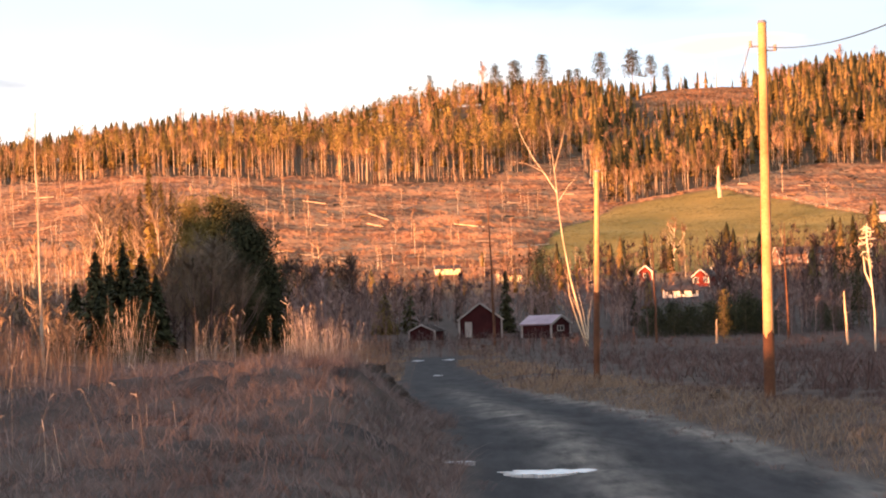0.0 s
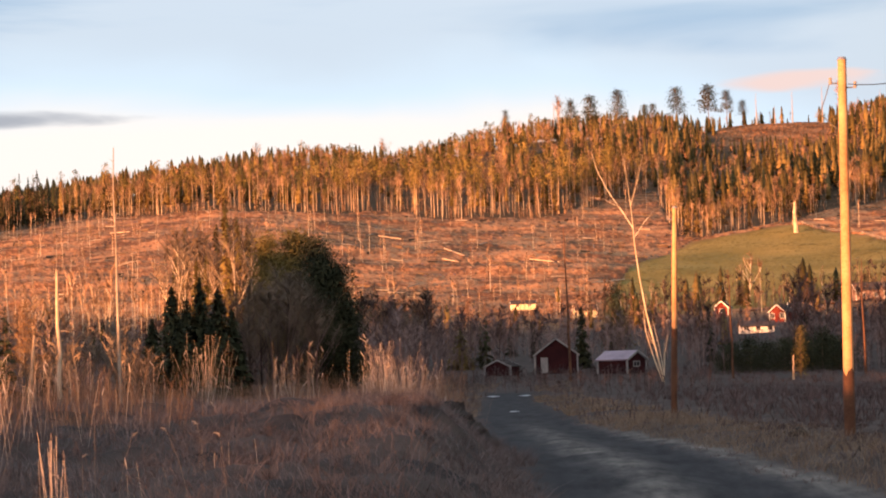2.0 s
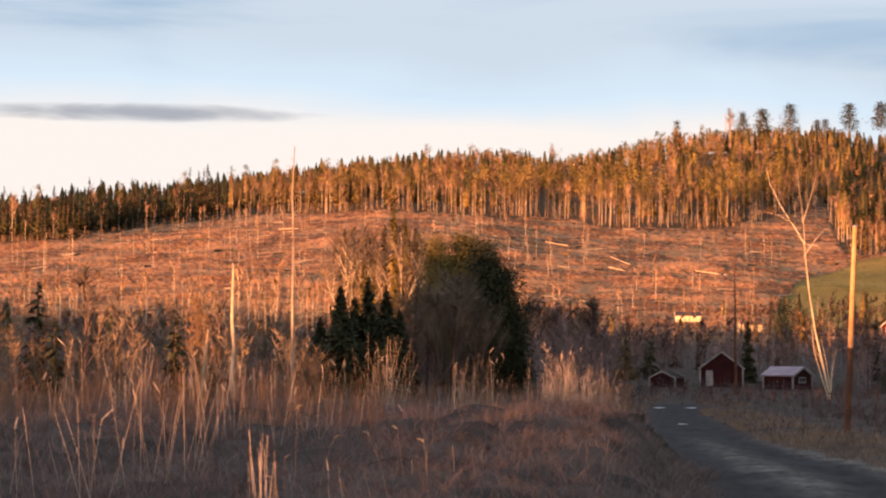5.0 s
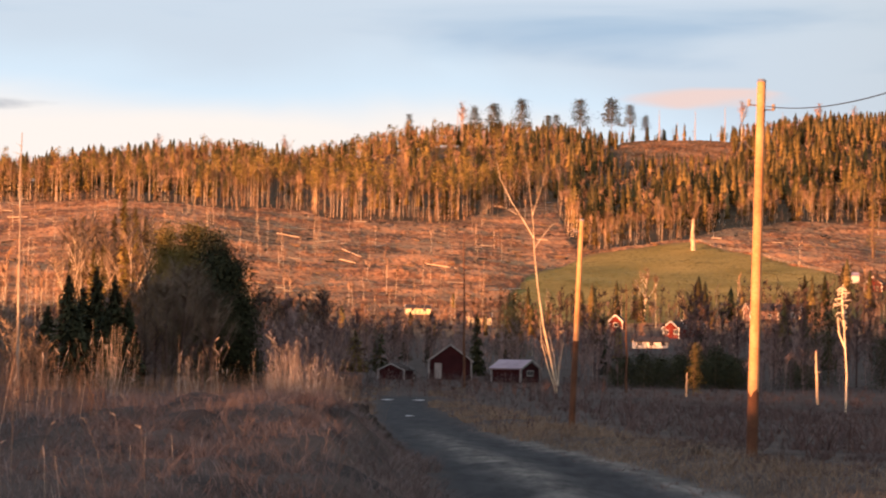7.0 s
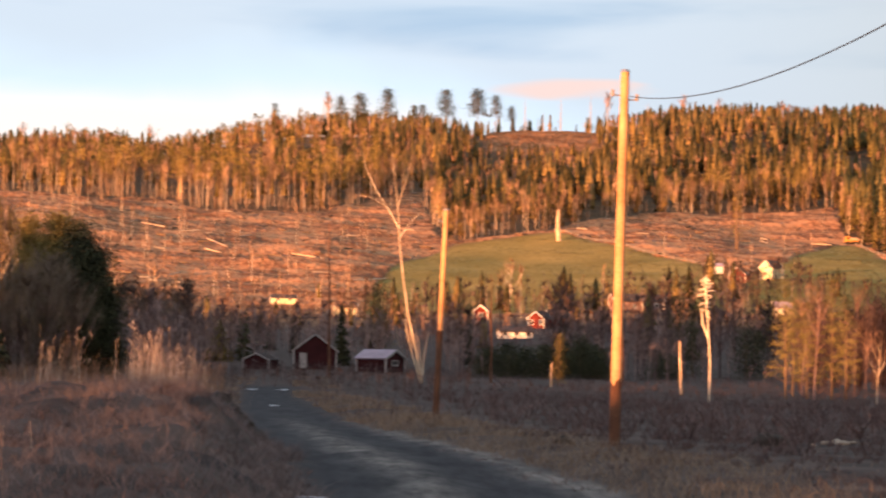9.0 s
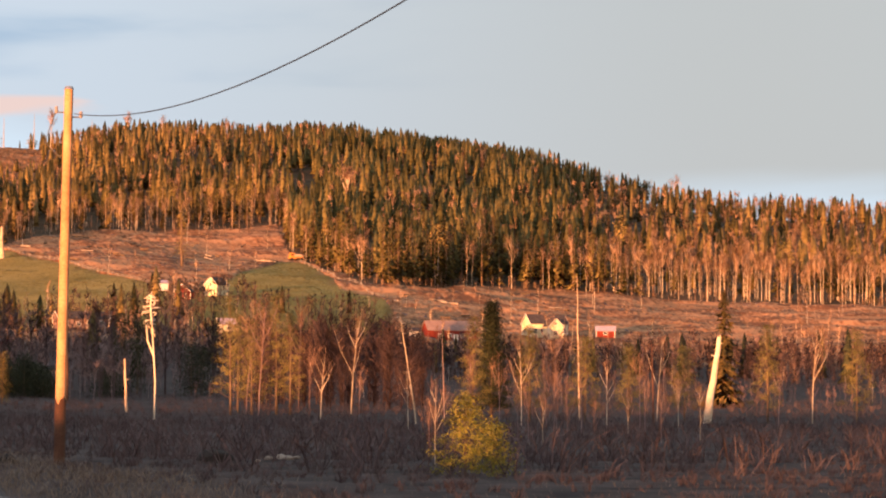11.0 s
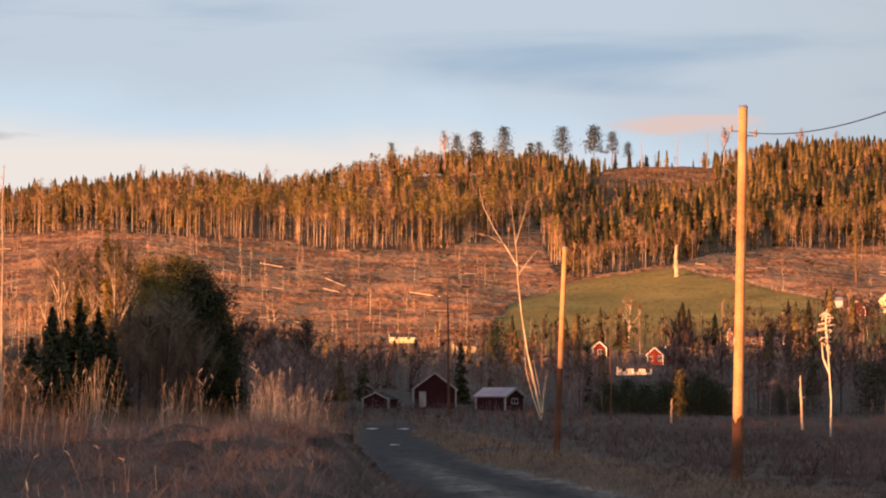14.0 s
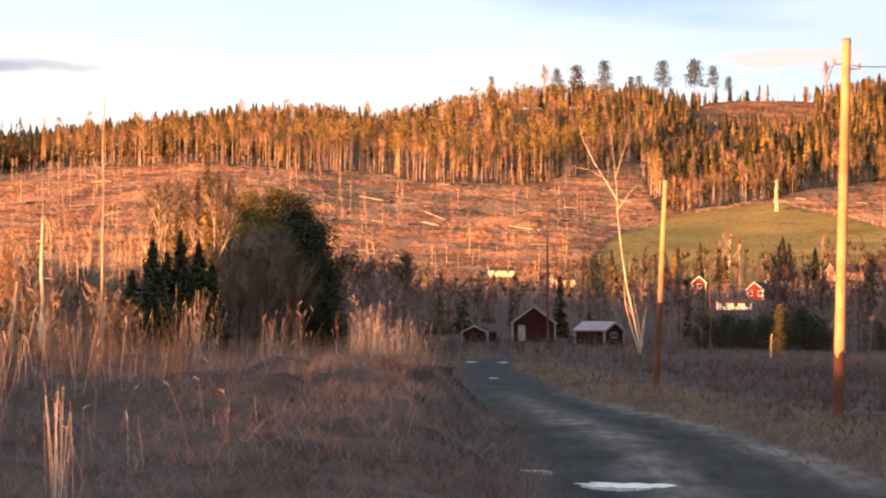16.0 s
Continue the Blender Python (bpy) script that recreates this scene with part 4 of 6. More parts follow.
def thicket(name, seed, az0, az1, d0, d1, step, size, spruces, label, keep=lambda az, d: az < 99, slots=SLOTS_B, grow=((-99, 99), (1, 1))):
    az, d, x, y, r = scatter(seed, az0, az1, d0, d1, step, lambda az, d, x, y, c: keep(az, d))
    pick = r.choice(12, len(x), p=[(0.93 - spruces) / 7] * 7 + [spruces / 3] * 3 + [0.035] * 2)
    s = size * r.uniform(0.7, 1.2, len(x)) * (1 + 0.3 * wave(x, y, 60, 22)) * np.interp(az, *grow)
    woods(name, FAR_THICKET if d0 > 400 or size < 0.3 else THICKET, np.stack([pick, x, y, s], -1), label, "thicket", seed, slots)


clear = lambda az, d: ~(((az > -2.5) & (az < 1.4) & (d < 378)) | ((az > -5.5) & (az < -3.2) & (d < 340)) | ((az > -4.2) & (az < -3.3)) | (az < -8.0) | ((az < -6.9) & (d < 330)))  # noqa: E731
thicket("valley_thicket", 51, -23, 14.5, 295, 460, 4.6, 0.50, 0.03, "shaded thicket of bare grey-brown trees beyond the meadow", clear, grow=((-6, -3.2, -2.2, -1.0, 1.2, 2.2, 3.2, 6, 9), (1.0, 0.85, 1.3, 1.08, 1.12, 1.35, 1.45, 1.2, 1.0)))
thicket("low_brush", 59, -3.0, 1.9, 205, 347, 2.3, 0.125, 0.0, "low dark brush round the cabin", lambda az, d: (np.abs(d * np.radians(az) + road_x(d)) > np.where(d < 232, 2.1, -1)) & ~((np.abs(az + 1.33) < 0.45) & (d > 338)), slots=[M_scrub, M_moor, M_bark, M_dark, M_alder])
thicket("valley_thicket", 52, -22, 14.5, 460, 640, 8.8, 0.66, 0.04, "shaded bare trees in the valley bottom", lambda az, d: ~((az > -4.25) & (az < -3.25)), slots=[M_scrub, M_scrub, M_bark, M_spruce, M_birchbark])
thicket("low_brush", 63, -4.3, -3.2, 350, 560, 6.0, 0.22, 0.0, "low bare brush before the long house", slots=[M_scrub, M_scrub, M_bark, M_dark, M_scrub])
thicket("low_brush", 58, -23, -8.0, 290, 460, 5.0, 0.24, 0.0, "low grey brush on the open wet ground", slots=[M_scrub, M_scrub, M_bark, M_spruce, M_birchbark])
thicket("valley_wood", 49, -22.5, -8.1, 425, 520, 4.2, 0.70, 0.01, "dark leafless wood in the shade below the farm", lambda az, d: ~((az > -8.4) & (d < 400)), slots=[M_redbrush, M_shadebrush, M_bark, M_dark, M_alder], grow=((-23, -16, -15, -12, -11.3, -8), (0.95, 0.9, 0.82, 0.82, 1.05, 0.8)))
# brush added as a stand-in for the dark band of the ditch
thicket("added_ditch_brush", 46, -9.75, -8.05, 1130, 1370, 4.0, 0.26, 0.0, "dark brush added to darken the ditch hollow above the field", lambda az, d: np.abs(d - np.interp(az, LOWER_AZ, LOWER_D) - 22) < 13, slots=[M_maroon, M_maroon, M_bark, M_spruce, M_maroon])
thicket("slope_brush", 64, 4.6, 14.5, 430, 880, 9.5, 0.62, 0.03, "sunlit brown brush on the lower slope", slots=[M_twig, M_twig, M_bark, M_spruce, M_birchbark])
thicket("valley_thicket", 53, -22, 14.5, 640, 900, 12.5, 0.66, 0.04, "bare trees round the village houses", lambda az, d: ~((az < -2.8) & (az > -4.6) & (d > 690) & (d < 860)), grow=((-23, -9.5, -8.5, 99), (0.8, 0.8, 1, 1)), slots=[M_scrub, M_twig, M_bark, M_spruce, M_alder])

thicket("village_trees", 48, -4.9, -2.5, 700, 865, 15, 0.75, 0.08, "bare trees before the village houses", slots=[M_scrub, M_twig, M_bark, M_spruce, M_alder])
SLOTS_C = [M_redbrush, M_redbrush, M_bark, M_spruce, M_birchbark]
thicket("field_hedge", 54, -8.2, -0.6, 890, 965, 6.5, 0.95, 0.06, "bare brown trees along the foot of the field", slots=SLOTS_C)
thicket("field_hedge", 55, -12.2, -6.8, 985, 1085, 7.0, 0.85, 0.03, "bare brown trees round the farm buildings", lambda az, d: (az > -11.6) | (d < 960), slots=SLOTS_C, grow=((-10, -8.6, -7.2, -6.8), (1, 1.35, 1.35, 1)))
az, d, x, y, r = scatter(56, 4.8, 14.5, 560, 1000, 12.5, lambda az, d, x, y, c: c < 0.8)
woods("slope_birches", KINDS, np.stack([r.choice([20, 21, 22, 23, 24, 25, 6, 8, 16, 18, 17], len(x)), x, y, r.uniform(0.4, 0.95, len(x))], -1), "sunlit bare birches scattered on the lower slope", "trees", 56, SLOTS)


thicket("shaded_brush", 66, 7.0, 14.5, 175, 290, 4.6, 0.62, 0.02, "shaded dark brown brush on the low ground behind the bank", slots=[M_aspen, M_aspen, M_bark, M_dark, M_alder], grow=((7, 8, 14.5), (0.7, 1, 1.1)))
thicket("field_hedge", 67, -0.3, 1.3, 880, 922, 6.0, 0.36, 0.0, "sunlit brown brush before the low pale house", slots=[M_crown, M_crown, M_bark, M_spruce, M_birchbark])
thicket("slope_brush", 65, -2.2, 5.5, 740, 1040, 8.0, 0.42, 0.06, "dark brush in hollows of the felled slope", lambda az, d: (wave(-d * np.sin(np.radians(az)), d * np.cos(np.radians(az)), 70, 66) > 0.22) & ((az > -0.9) | (d < 900)), slots=[M_redbrush, M_redbrush, M_bark, M_spruce, M_birchbark])


# ---- power poles and cable ----
def power_pole(base, top, radius, label, shade_top=0.17):
    t = thing("power_pole", Matrix.Translation(base), label, "utility pole", "wooden poles")
    up = top - base
    n = 14
    pts = [up * (k / n) for k in range(n + 1)]
    pts[0] = pts[0] - Vector((0, 0, 0.6))
    rr = np.random.RandomState(int(base.y))
    v, f = tube(pts, radius * np.linspace(1.12, 0.88, n + 1) * rr.uniform(0.985, 1.015, n + 1), 18)
    link_mesh("shaft", v, f, [M_pole], t, smooth_faces=True)
    # dark sleeve round the lower shaft, shade put into its colour
    v, f = tube([up * 0 - Vector((0, 0, 0.6)), up * 0.08, up * shade_top], np.array([1.14, 1.13, 1.10]) * radius + 0.004, 18)
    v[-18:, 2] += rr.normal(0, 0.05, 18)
    link_mesh("shade_butt", v, f, [M_darkwood], t, smooth_faces=True)
    bm = bmesh.new()
    bmesh.ops.create_cone(bm, segments=18, radius1=radius * 1.02, radius2=radius * 0.75, depth=0.05, cap_ends=True, matrix=Matrix.Translation(up + Vector((0, 0, 0.025))))
    tagged(part("cap", bm, M_steel, t, "small sheet-metal cap"), "")
    return t


def bracket(t, at, side):
    bm = bmesh.new()
    bmesh.ops.create_cone(bm, segments=8, radius1=0.014, radius2=0.014, depth=0.22, cap_ends=True, matrix=Matrix.Translation(at + Vector((side * 0.12, 0, 0))) @ pose(0, 0, 0, 0, 90, 0))
    hook = part("hook", bm, M_steel, t, "bent steel hook")
    bm = bmesh.new()
    for k, (rad, z) in enumerate(((0.026, 0), (0.036, 0.03), (0.022, 0.06), (0.032, 0.085))):
        bmesh.ops.create_cone(bm, segments=12, radius1=rad, radius2=rad * 0.85, depth=0.035, cap_ends=True, matrix=Matrix.Translation(at + Vector((side * 0.22, 0, z))))
    part("insulator", bm, M_porcelain, t, "white porcelain insulator")


a_base, b_base = spot(-5.62, 56.5), spot(-2.36, 97)
a_top = Vector((56.8 * math.sin(radians(5.71)), 56.8 * math.cos(radians(5.71)), 1.6 + 56.8 * math.tan(radians(5.14))))
b_top = Vector((97 * math.sin(radians(2.49)), 97 * math.cos(radians(2.49)), 1.6 + 97 * math.tan(radians(2.59))))
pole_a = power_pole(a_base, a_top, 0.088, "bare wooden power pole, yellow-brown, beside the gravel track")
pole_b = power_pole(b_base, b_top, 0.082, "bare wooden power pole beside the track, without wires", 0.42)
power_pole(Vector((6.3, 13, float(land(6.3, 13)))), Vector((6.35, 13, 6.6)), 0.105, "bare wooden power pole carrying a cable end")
bracket(pole_a, a_top - a_base - Vector((0, 0, 0.5)), 1)
bracket(pole_a, a_top - a_base - Vector((0, 0, 0.42)), -1)
bracket(pole_b, b_top - b_base - Vector((0, 0, 0.35)), -1)
CABLE = []
for k in range(33):
    y = a_top.y + (13 - a_top.y) * k / 32
    CABLE.append((a_top.x + 0.1 + (6.3 - a_top.x - 0.1) * k / 32, y, 5.135 + 0.00205 * (y - 33) ** 2))
v, f = tube(CABLE, np.full(33, 0.009), 5)
tagged(link_mesh("cable", v, f, [M_wire], smooth_faces=True), "black overhead cable sagging between poles", "cable")
v, f = tube([a_top + Vector((-0.24, 0, -0.42)), a_top + Vector((-0.30, 0, -0.62)), a_top + Vector((-0.42, 0.1, -0.95)), a_top + Vector((-0.13, -0.05, -1.25))], np.full(4, 0.008), 5)
link_mesh("cut_wire", v - np.array(a_base), f, [M_wire], pole_a)


# ---- buildings ----
def box(bm, x0, x1, y0, y1, z0, z1):
    v = [bm.verts.new(p) for p in ((x0, y0, z0), (x1, y0, z0), (x1, y1, z0), (x0, y1, z0), (x0, y0, z1), (x1, y0, z1), (x1, y1, z1), (x0, y1, z1))]
    for f in ((3, 2, 1, 0), (4, 5, 6, 7), (0, 1, 5, 4), (1, 2, 6, 5), (2, 3, 7, 6), (3, 0, 4, 7)):
        bm.faces.new([v[i] for i in f])


def house(name, place, turn, length, width, wall_h, roof_h, wall, roof, label, category="house", trim=None, windows=(), doors=(), chimney=None, eave=0.35, thick=0.16, boards=0, group=""):
    """A gabled building: the ridge runs along local x. windows: (side, along, sill, width, height), side one of f b l r."""
    t = thing(name, Matrix.Translation(place) @ pose(0, 0, 0, 0, 0, turn), label, category, group)
    L, W = length / 2, width / 2
    bm = bmesh.new()
    pr = [(-W, -0.4), (W, -0.4), (W, wall_h), (0, wall_h + roof_h), (-W, wall_h)]
    a = [bm.verts.new((-L, p[0], p[1])) for p in pr]
    b = [bm.verts.new((L, p[0], p[1])) for p in pr]
    bm.faces.new(a[::-1]), bm.faces.new(b)
    for i in range(5):
        j = (i + 1) % 5
        bm.faces.new((a[i], a[j], b[j], b[i]))
    bmesh.ops.recalc_face_normals(bm, faces=bm.faces)
    part("wall", bm, wall, t)
    slope = math.atan2(roof_h, W)
    run = math.hypot(roof_h, W) + eave
    for s in (-1, 1):
        bm = bmesh.new()
        box(bm, -L - eave, L + eave, 0, run, 0, thick)
        m = Matrix.Translation((0, 0, wall_h + roof_h + 0.01)) @ (pose(0, 0, 0, -math.degrees(slope), 0, 0) if s > 0 else pose(0, 0, 0, 0, 0, 180) @ pose(0, 0, 0, -math.degrees(slope), 0, 0))
        bmesh.ops.transform(bm, matrix=m, verts=bm.verts)
        sheet = part("roof", bm, roof, t)
        if place.y < 500:
            for k in range(1, 8):
                xx = -L - eave + (length + 2 * eave) * k / 8
                bm = bmesh.new()
                box(bm, xx - 0.03, xx + 0.03, 0.02, run - 0.02, thick + 0.001, thick + 0.035)
                bmesh.ops.transform(bm, matrix=m, verts=bm.verts)
                part("seam", bm, roof, sheet)
        if trim:
            for e in (-1, 1):
                bm = bmesh.new()
                xe = e * (L + eave + 0.025)
                box(bm, xe - 0.02, xe + 0.02, 0, run, -0.06, thick + 0.02)
                bmesh.ops.transform(bm, matrix=m, verts=bm.verts)
                part("bargeboard", bm, trim, t)
    if trim:
        for sx in (-1, 1):
            for sy in (-1, 1):
                bm = bmesh.new()
                box(bm, sx * (L + 0.02) - 0.09, sx * (L + 0.02) + 0.09, sy * (W + 0.02) - 0.09, sy * (W + 0.02) + 0.09, -0.1, wall_h - 0.02)
                part("corner_board", bm, trim, t)
    sides = {"f": (pose(0, -W, 0, 0, 0, 0)), "b": pose(0, W, 0, 0, 0, 180), "r": pose(L, 0, 0, 0, 0, 90), "l": pose(-L, 0, 0, 0, 0, -90)}
    for side, along, sill, w, h in windows:
        bm = bmesh.new()
        for q in ((-w / 2 - 0.1, -w / 2, sill - 0.1, sill + h + 0.1), (w / 2, w / 2 + 0.1, sill - 0.1, sill + h + 0.1), (-w / 2, w / 2, sill - 0.1, sill), (-w / 2, w / 2, sill + h, sill + h + 0.1), (-0.03, 0.03, sill, sill + h)):
            box(bm, along + q[0], along + q[1], -0.06, 0.02, q[2], q[3])
        bmesh.ops.transform(bm, matrix=sides[side], verts=bm.verts)
        fr = part("window", bm, trim or M_white, t)
        bm = bmesh.new()
        box(bm, along - w / 2, along + w / 2, -0.02, 0.02, sill, sill + h)
        bmesh.ops.transform(bm, matrix=sides[side], verts=bm.verts)
        part("pane", bm, M_glass, fr)
    for side, along, w, h in doors:
        bm = bmesh.new()
        box(bm, along - w / 2, along + w / 2, -0.05, 0.02, 0.02, h)
        bmesh.ops.transform(bm, matrix=sides[side], verts=bm.verts)
        part("door", bm, trim or M_white, t)
    if chimney is not None:
        bm = bmesh.new()
        box(bm, chimney - 0.35, chimney + 0.35, -0.3, 0.3, wall_h + roof_h - 0.7, wall_h + roof_h + 0.9)
        box(bm, chimney - 0.42, chimney + 0.42, -0.37, 0.37, wall_h + roof_h + 0.9, wall_h + roof_h + 1.02)
        part("chimney", bm, M_stone, t)
    return t


def seat(az, d, el):
    """A building's base at a bearing, distance and slant of sight, set no higher than the ground allows."""
    p = spot(az, d)
    p.z = max(p.z - 0.2, 1.6 + d * math.tan(radians(el)))
    return p


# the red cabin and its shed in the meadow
house("cabin", spot(-0.14, 356), 90, 5.5, 4.7, 2.1, 1.75, M_shadered, M_tile, "small falu-red cabin with white trim by the track", "cabin", M_dullwhite,
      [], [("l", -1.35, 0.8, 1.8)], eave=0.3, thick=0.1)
house("lean_to", spot(0.84, 353), 70, 3.0, 3.0, 1.0, 0.7, M_shadered, M_tile, "low dark red lean-to with pale roof edges beside the cabin", "shed", M_dullwhite, eave=0.15, thick=0.08)
house("shed", spot(-1.33, 345), -38, 3.9, 3.4, 1.45, 0.85, M_shadered, M_tin, "small red shed with a frosted metal roof and white corners", "shed", M_dullwhite,
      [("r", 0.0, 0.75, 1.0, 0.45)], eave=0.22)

# farmhouses and village across the valley
house("barn", seat(-12.62, 980, 0.64), 3, 15.8, 8, 3.7, 2.9, M_red, M_brownroof, "long red barn with a pale brown roof below the woods", "barn", None,
      [("f", -4, 1.6, 1.2, 1.0), ("f", -1, 1.6, 1.2, 1.0), ("f", 3, 1.6, 1.2, 1.0), ("f", 6, 1.6, 1.2, 1.0)], [("f", 1.0, 1.6, 2.4)])
house("garage", seat(-12.02, 984, 0.70), 5, 3.4, 3.6, 2.4, 1.0, M_white, M_tile, "small white outbuilding beside the red barn", "outbuilding", None, [("f", 0, 0.9, 0.9, 0.9)])
house("farmhouse", seat(-14.35, 1040, 0.72), 8, 13, 7.8, 4.3, 3.0, M_cream, M_tile, "cream farmhouse with two gables and a dark roof", "house", M_white,
           [("f", -5, 1.2, 1.2, 1.5), ("f", -2.4, 1.2, 1.2, 1.5), ("f", 5.2, 1.2, 1.2, 1.5), ("l", -1.8, 1.2, 1.1, 1.4), ("l", 1.8, 1.2, 1.1, 1.4)], [("f", 1.5, 1.1, 2.1)], chimney=-2)
house("farmhouse_wing", seat(-14.5, 1033.5, 0.72), 98, 4.7, 5.1, 4.1, 2.4, M_cream, M_tile, "cream gabled wing of the farmhouse", "house", M_white, [("l", 0, 1.2, 1.2, 1.4), ("l", 0, 4.4, 0.8, 0.9)])
house("outhouse", seat(-15.45, 1042, 0.72), -15, 6, 4.6, 2.2, 1.5, M_red, M_tin, "small red outhouse with a pale roof", "outbuilding", M_white, [("f", 0, 0.9, 1.2, 0.9)])
house("gable_house", seat(-7.8, 1110, 1.30), 72, 9, 6, 3.4, 2.4, M_red, M_tile, "red gabled house at the foot of the field", "house", M_white, [("l", -1.2, 1.3, 0.9, 1.2), ("l", 1.3, 1.3, 0.9, 1.2)])
house("gable_house", seat(-8.38, 1118, 1.36), 52, 8, 5, 4.0, 2.4, M_cream, M_tile, "tall cream gabled house at the foot of the field", "house", M_white, [("l", 0, 1.3, 0.9, 1.2), ("l", 0, 3.4, 0.8, 1.0)])
house("outhouse", seat(-7.40, 1112, 1.55), 20, 3.2, 3, 2.2, 1.0, M_white, M_tin, "tiny white outhouse by the field", "outbuilding")
house("long_house", seat(-3.76, 640, 0.16), 4, 6.6, 4.6, 1.5, 1.0, M_white, M_tile, "long low white house among dark trees", "house", None, [("f", -2.4, 0.7, 0.9, 0.7), ("f", 0, 0.7, 0.9, 0.7), ("f", 2.4, 0.7, 0.9, 0.7)])
house("village_house", seat(-4.22, 706, 0.42), 60, 4.6, 3.8, 2.4, 1.5, M_red, M_tile, "red village house with a white gable front", "house", M_white, [("l", -1.2, 1.0, 0.9, 1.1), ("l", 1.2, 1.0, 0.9, 1.1)])
house("village_house", seat(-4.52, 716, 0.42), 10, 4.4, 3.6, 2.4, 1.5, M_red, M_tile, "small red village house", "house", M_white, [("f", 0, 1.0, 0.9, 1.1)])
house("village_house", seat(-3.16, 800, 0.55), 75, 4, 3.4, 2.4, 1.5, M_red, M_tile, "red village house behind bare trees", "house", M_white, [("l", 0, 1.0, 0.9, 1.0)])
house("village_house", seat(-5.75, 880, 0.42), 12, 8, 6, 3.0, 2.0, M_brownroof, M_tile, "pinkish brown village house with a dark roof", "house", M_white, [("f", -2, 1.0, 1.0, 1.1), ("f", 1.6, 1.0, 1.0, 1.1)])
house("village_house", seat(-6.25, 890, 0.45), -14, 7, 5.5, 2.8, 1.9, M_brownroof, M_tile, "pinkish brown village house among bare trees", "house", M_white, [("f", -1.6, 1.0, 1.0, 1.1), ("f", 1.6, 1.0, 1.0, 1.1)])
house("village_house", seat(-8.55, 900, 0.55), 20, 5, 4, 2.4, 1.6, M_cream, M_tin, "small pale house between the spruces", "house", M_white, [("f", 0, 0.9, 0.9, 1.0)])
house("village_house", seat(-0.66, 900, 0.66), 10, 6, 4.5, 2.2, 1.5, M_cream, M_tile, "cream house half hidden by bare trees", "house", M_white, [("f", -1.4, 0.9, 0.9, 1.0), ("f", 1.4, 0.9, 0.9, 1.0)])
house("village_house", seat(0.46, 930, 0.86), 4, 7.0, 4.5, 1.4, 1.0, M_cream, M_tile, "low pale house half hidden by bare trees", "house", M_white, [("f", -1.8, 0.6, 0.9, 0.7), ("f", 1.8, 0.6, 0.9, 0.7)])


# the machine on the upper field
def forwarder(place, turn):
    t = thing("forestry_machine", Matrix.Translation(place) @ pose(0, 0, 0, 0, 0, turn), "orange forestry machine parked at the wood's edge", "vehicle")
    bm = bmesh.new()
    box(bm, -3.2, 3.0, -1.2, 1.2, 0.9, 1.7)
    part("chassis", bm, M_orange, t)
    bm = bmesh.new()
    box(bm, -2.9, -1.0, -1.1, 1.1, 1.702, 3.3)
    bmesh.ops.bevel(bm, geom=bm.edges[:], offset=0.15, segments=2, affect="EDGES")
    cabn = part("cab", bm, M_orange, t)
    bm = bmesh.new()
    box(bm, -2.6, -1.3, -1.13, -1.105, 2.2, 3.0)
    part("windscreen", bm, M_glass, cabn)
    bm = bmesh.new()
    for k in range(6):
        bmesh.ops.create_cone(bm, segments=8, radius1=0.3, radius2=0.25, depth=4.2, cap_ends=True, matrix=pose(1.0, -0.7 + 0.7 * (k % 3), 2.0 + 0.5 * (k // 3), 0, 90, 0))
    part("load", bm, M_log, t, "pale logs")
    for xx in (-2.2, 0.4, 1.9):
        for yy in (-1.25, 1.25):
            bm = bmesh.new()
            bmesh.ops.create_cone(bm, segments=16, radius1=0.65, radius2=0.65, depth=0.5, cap_ends=True, matrix=pose(xx, yy, 0.65, 90, 0, 0))
            part("wheel", bm, M_rubber, t)
    return t


forwarder(spot(-9.82, 1322), 5)

# ---- trees that stand by themselves ----
def own(name, az, d, kind, label, category="tree", seed=0, group="", **shape):
    rr = np.random.RandomState(seed)
    if kind == "spruce":
        w, c = fine_spruce(rr, shape["h"], shape["r"], shape.get("branches", 260), 6, shape.get("clear", 0.03))
        return tree(name, w, c, M_bark, shape.get("needles", M_spruce), spot(az, d), label, category, group, seed)
    if kind == "pine":
        w, c = pine(rr, shape["h"], shape["r"], shape.get("clumps", 22), shape.get("each", 26), shape.get("low", 0.2), apart=True, flake=shape.get("flake", 0.2), loose=shape.get("loose", 0.34))
        return tree(name, w, c, shape.get("bark", M_bark), shape.get("needles", M_pine), spot(az, d), label, category, group, seed)
    w, c = bare_tree(rr, shape["h"], shape.get("twigs", 220), shape.get("spread", 0.16), shape.get("limbs", 9), shape.get("lean", 0.03), shape.get("low", 0.25), shape.get("thick", 0.009), shape.get("twig_w", 0.005), apart=True)
    return tree(name, w, c, shape.get("bark", M_birchbark), shape.get("twig", M_twig), spot(az, d), label, category, group, seed)


# the dark clump beyond the bank
def dense(az, d, h, r, label, seed, mat, low=0.04, clumps=80, each=190):
    rr = np.random.RandomState(seed)
    w, c = pine(rr, h, r, clumps, each, low, apart=True, flake=0.095)
    return tree("conifer", w, c, M_bark, mat, spot(az, d), label, "tree", "clump conifers", seed)


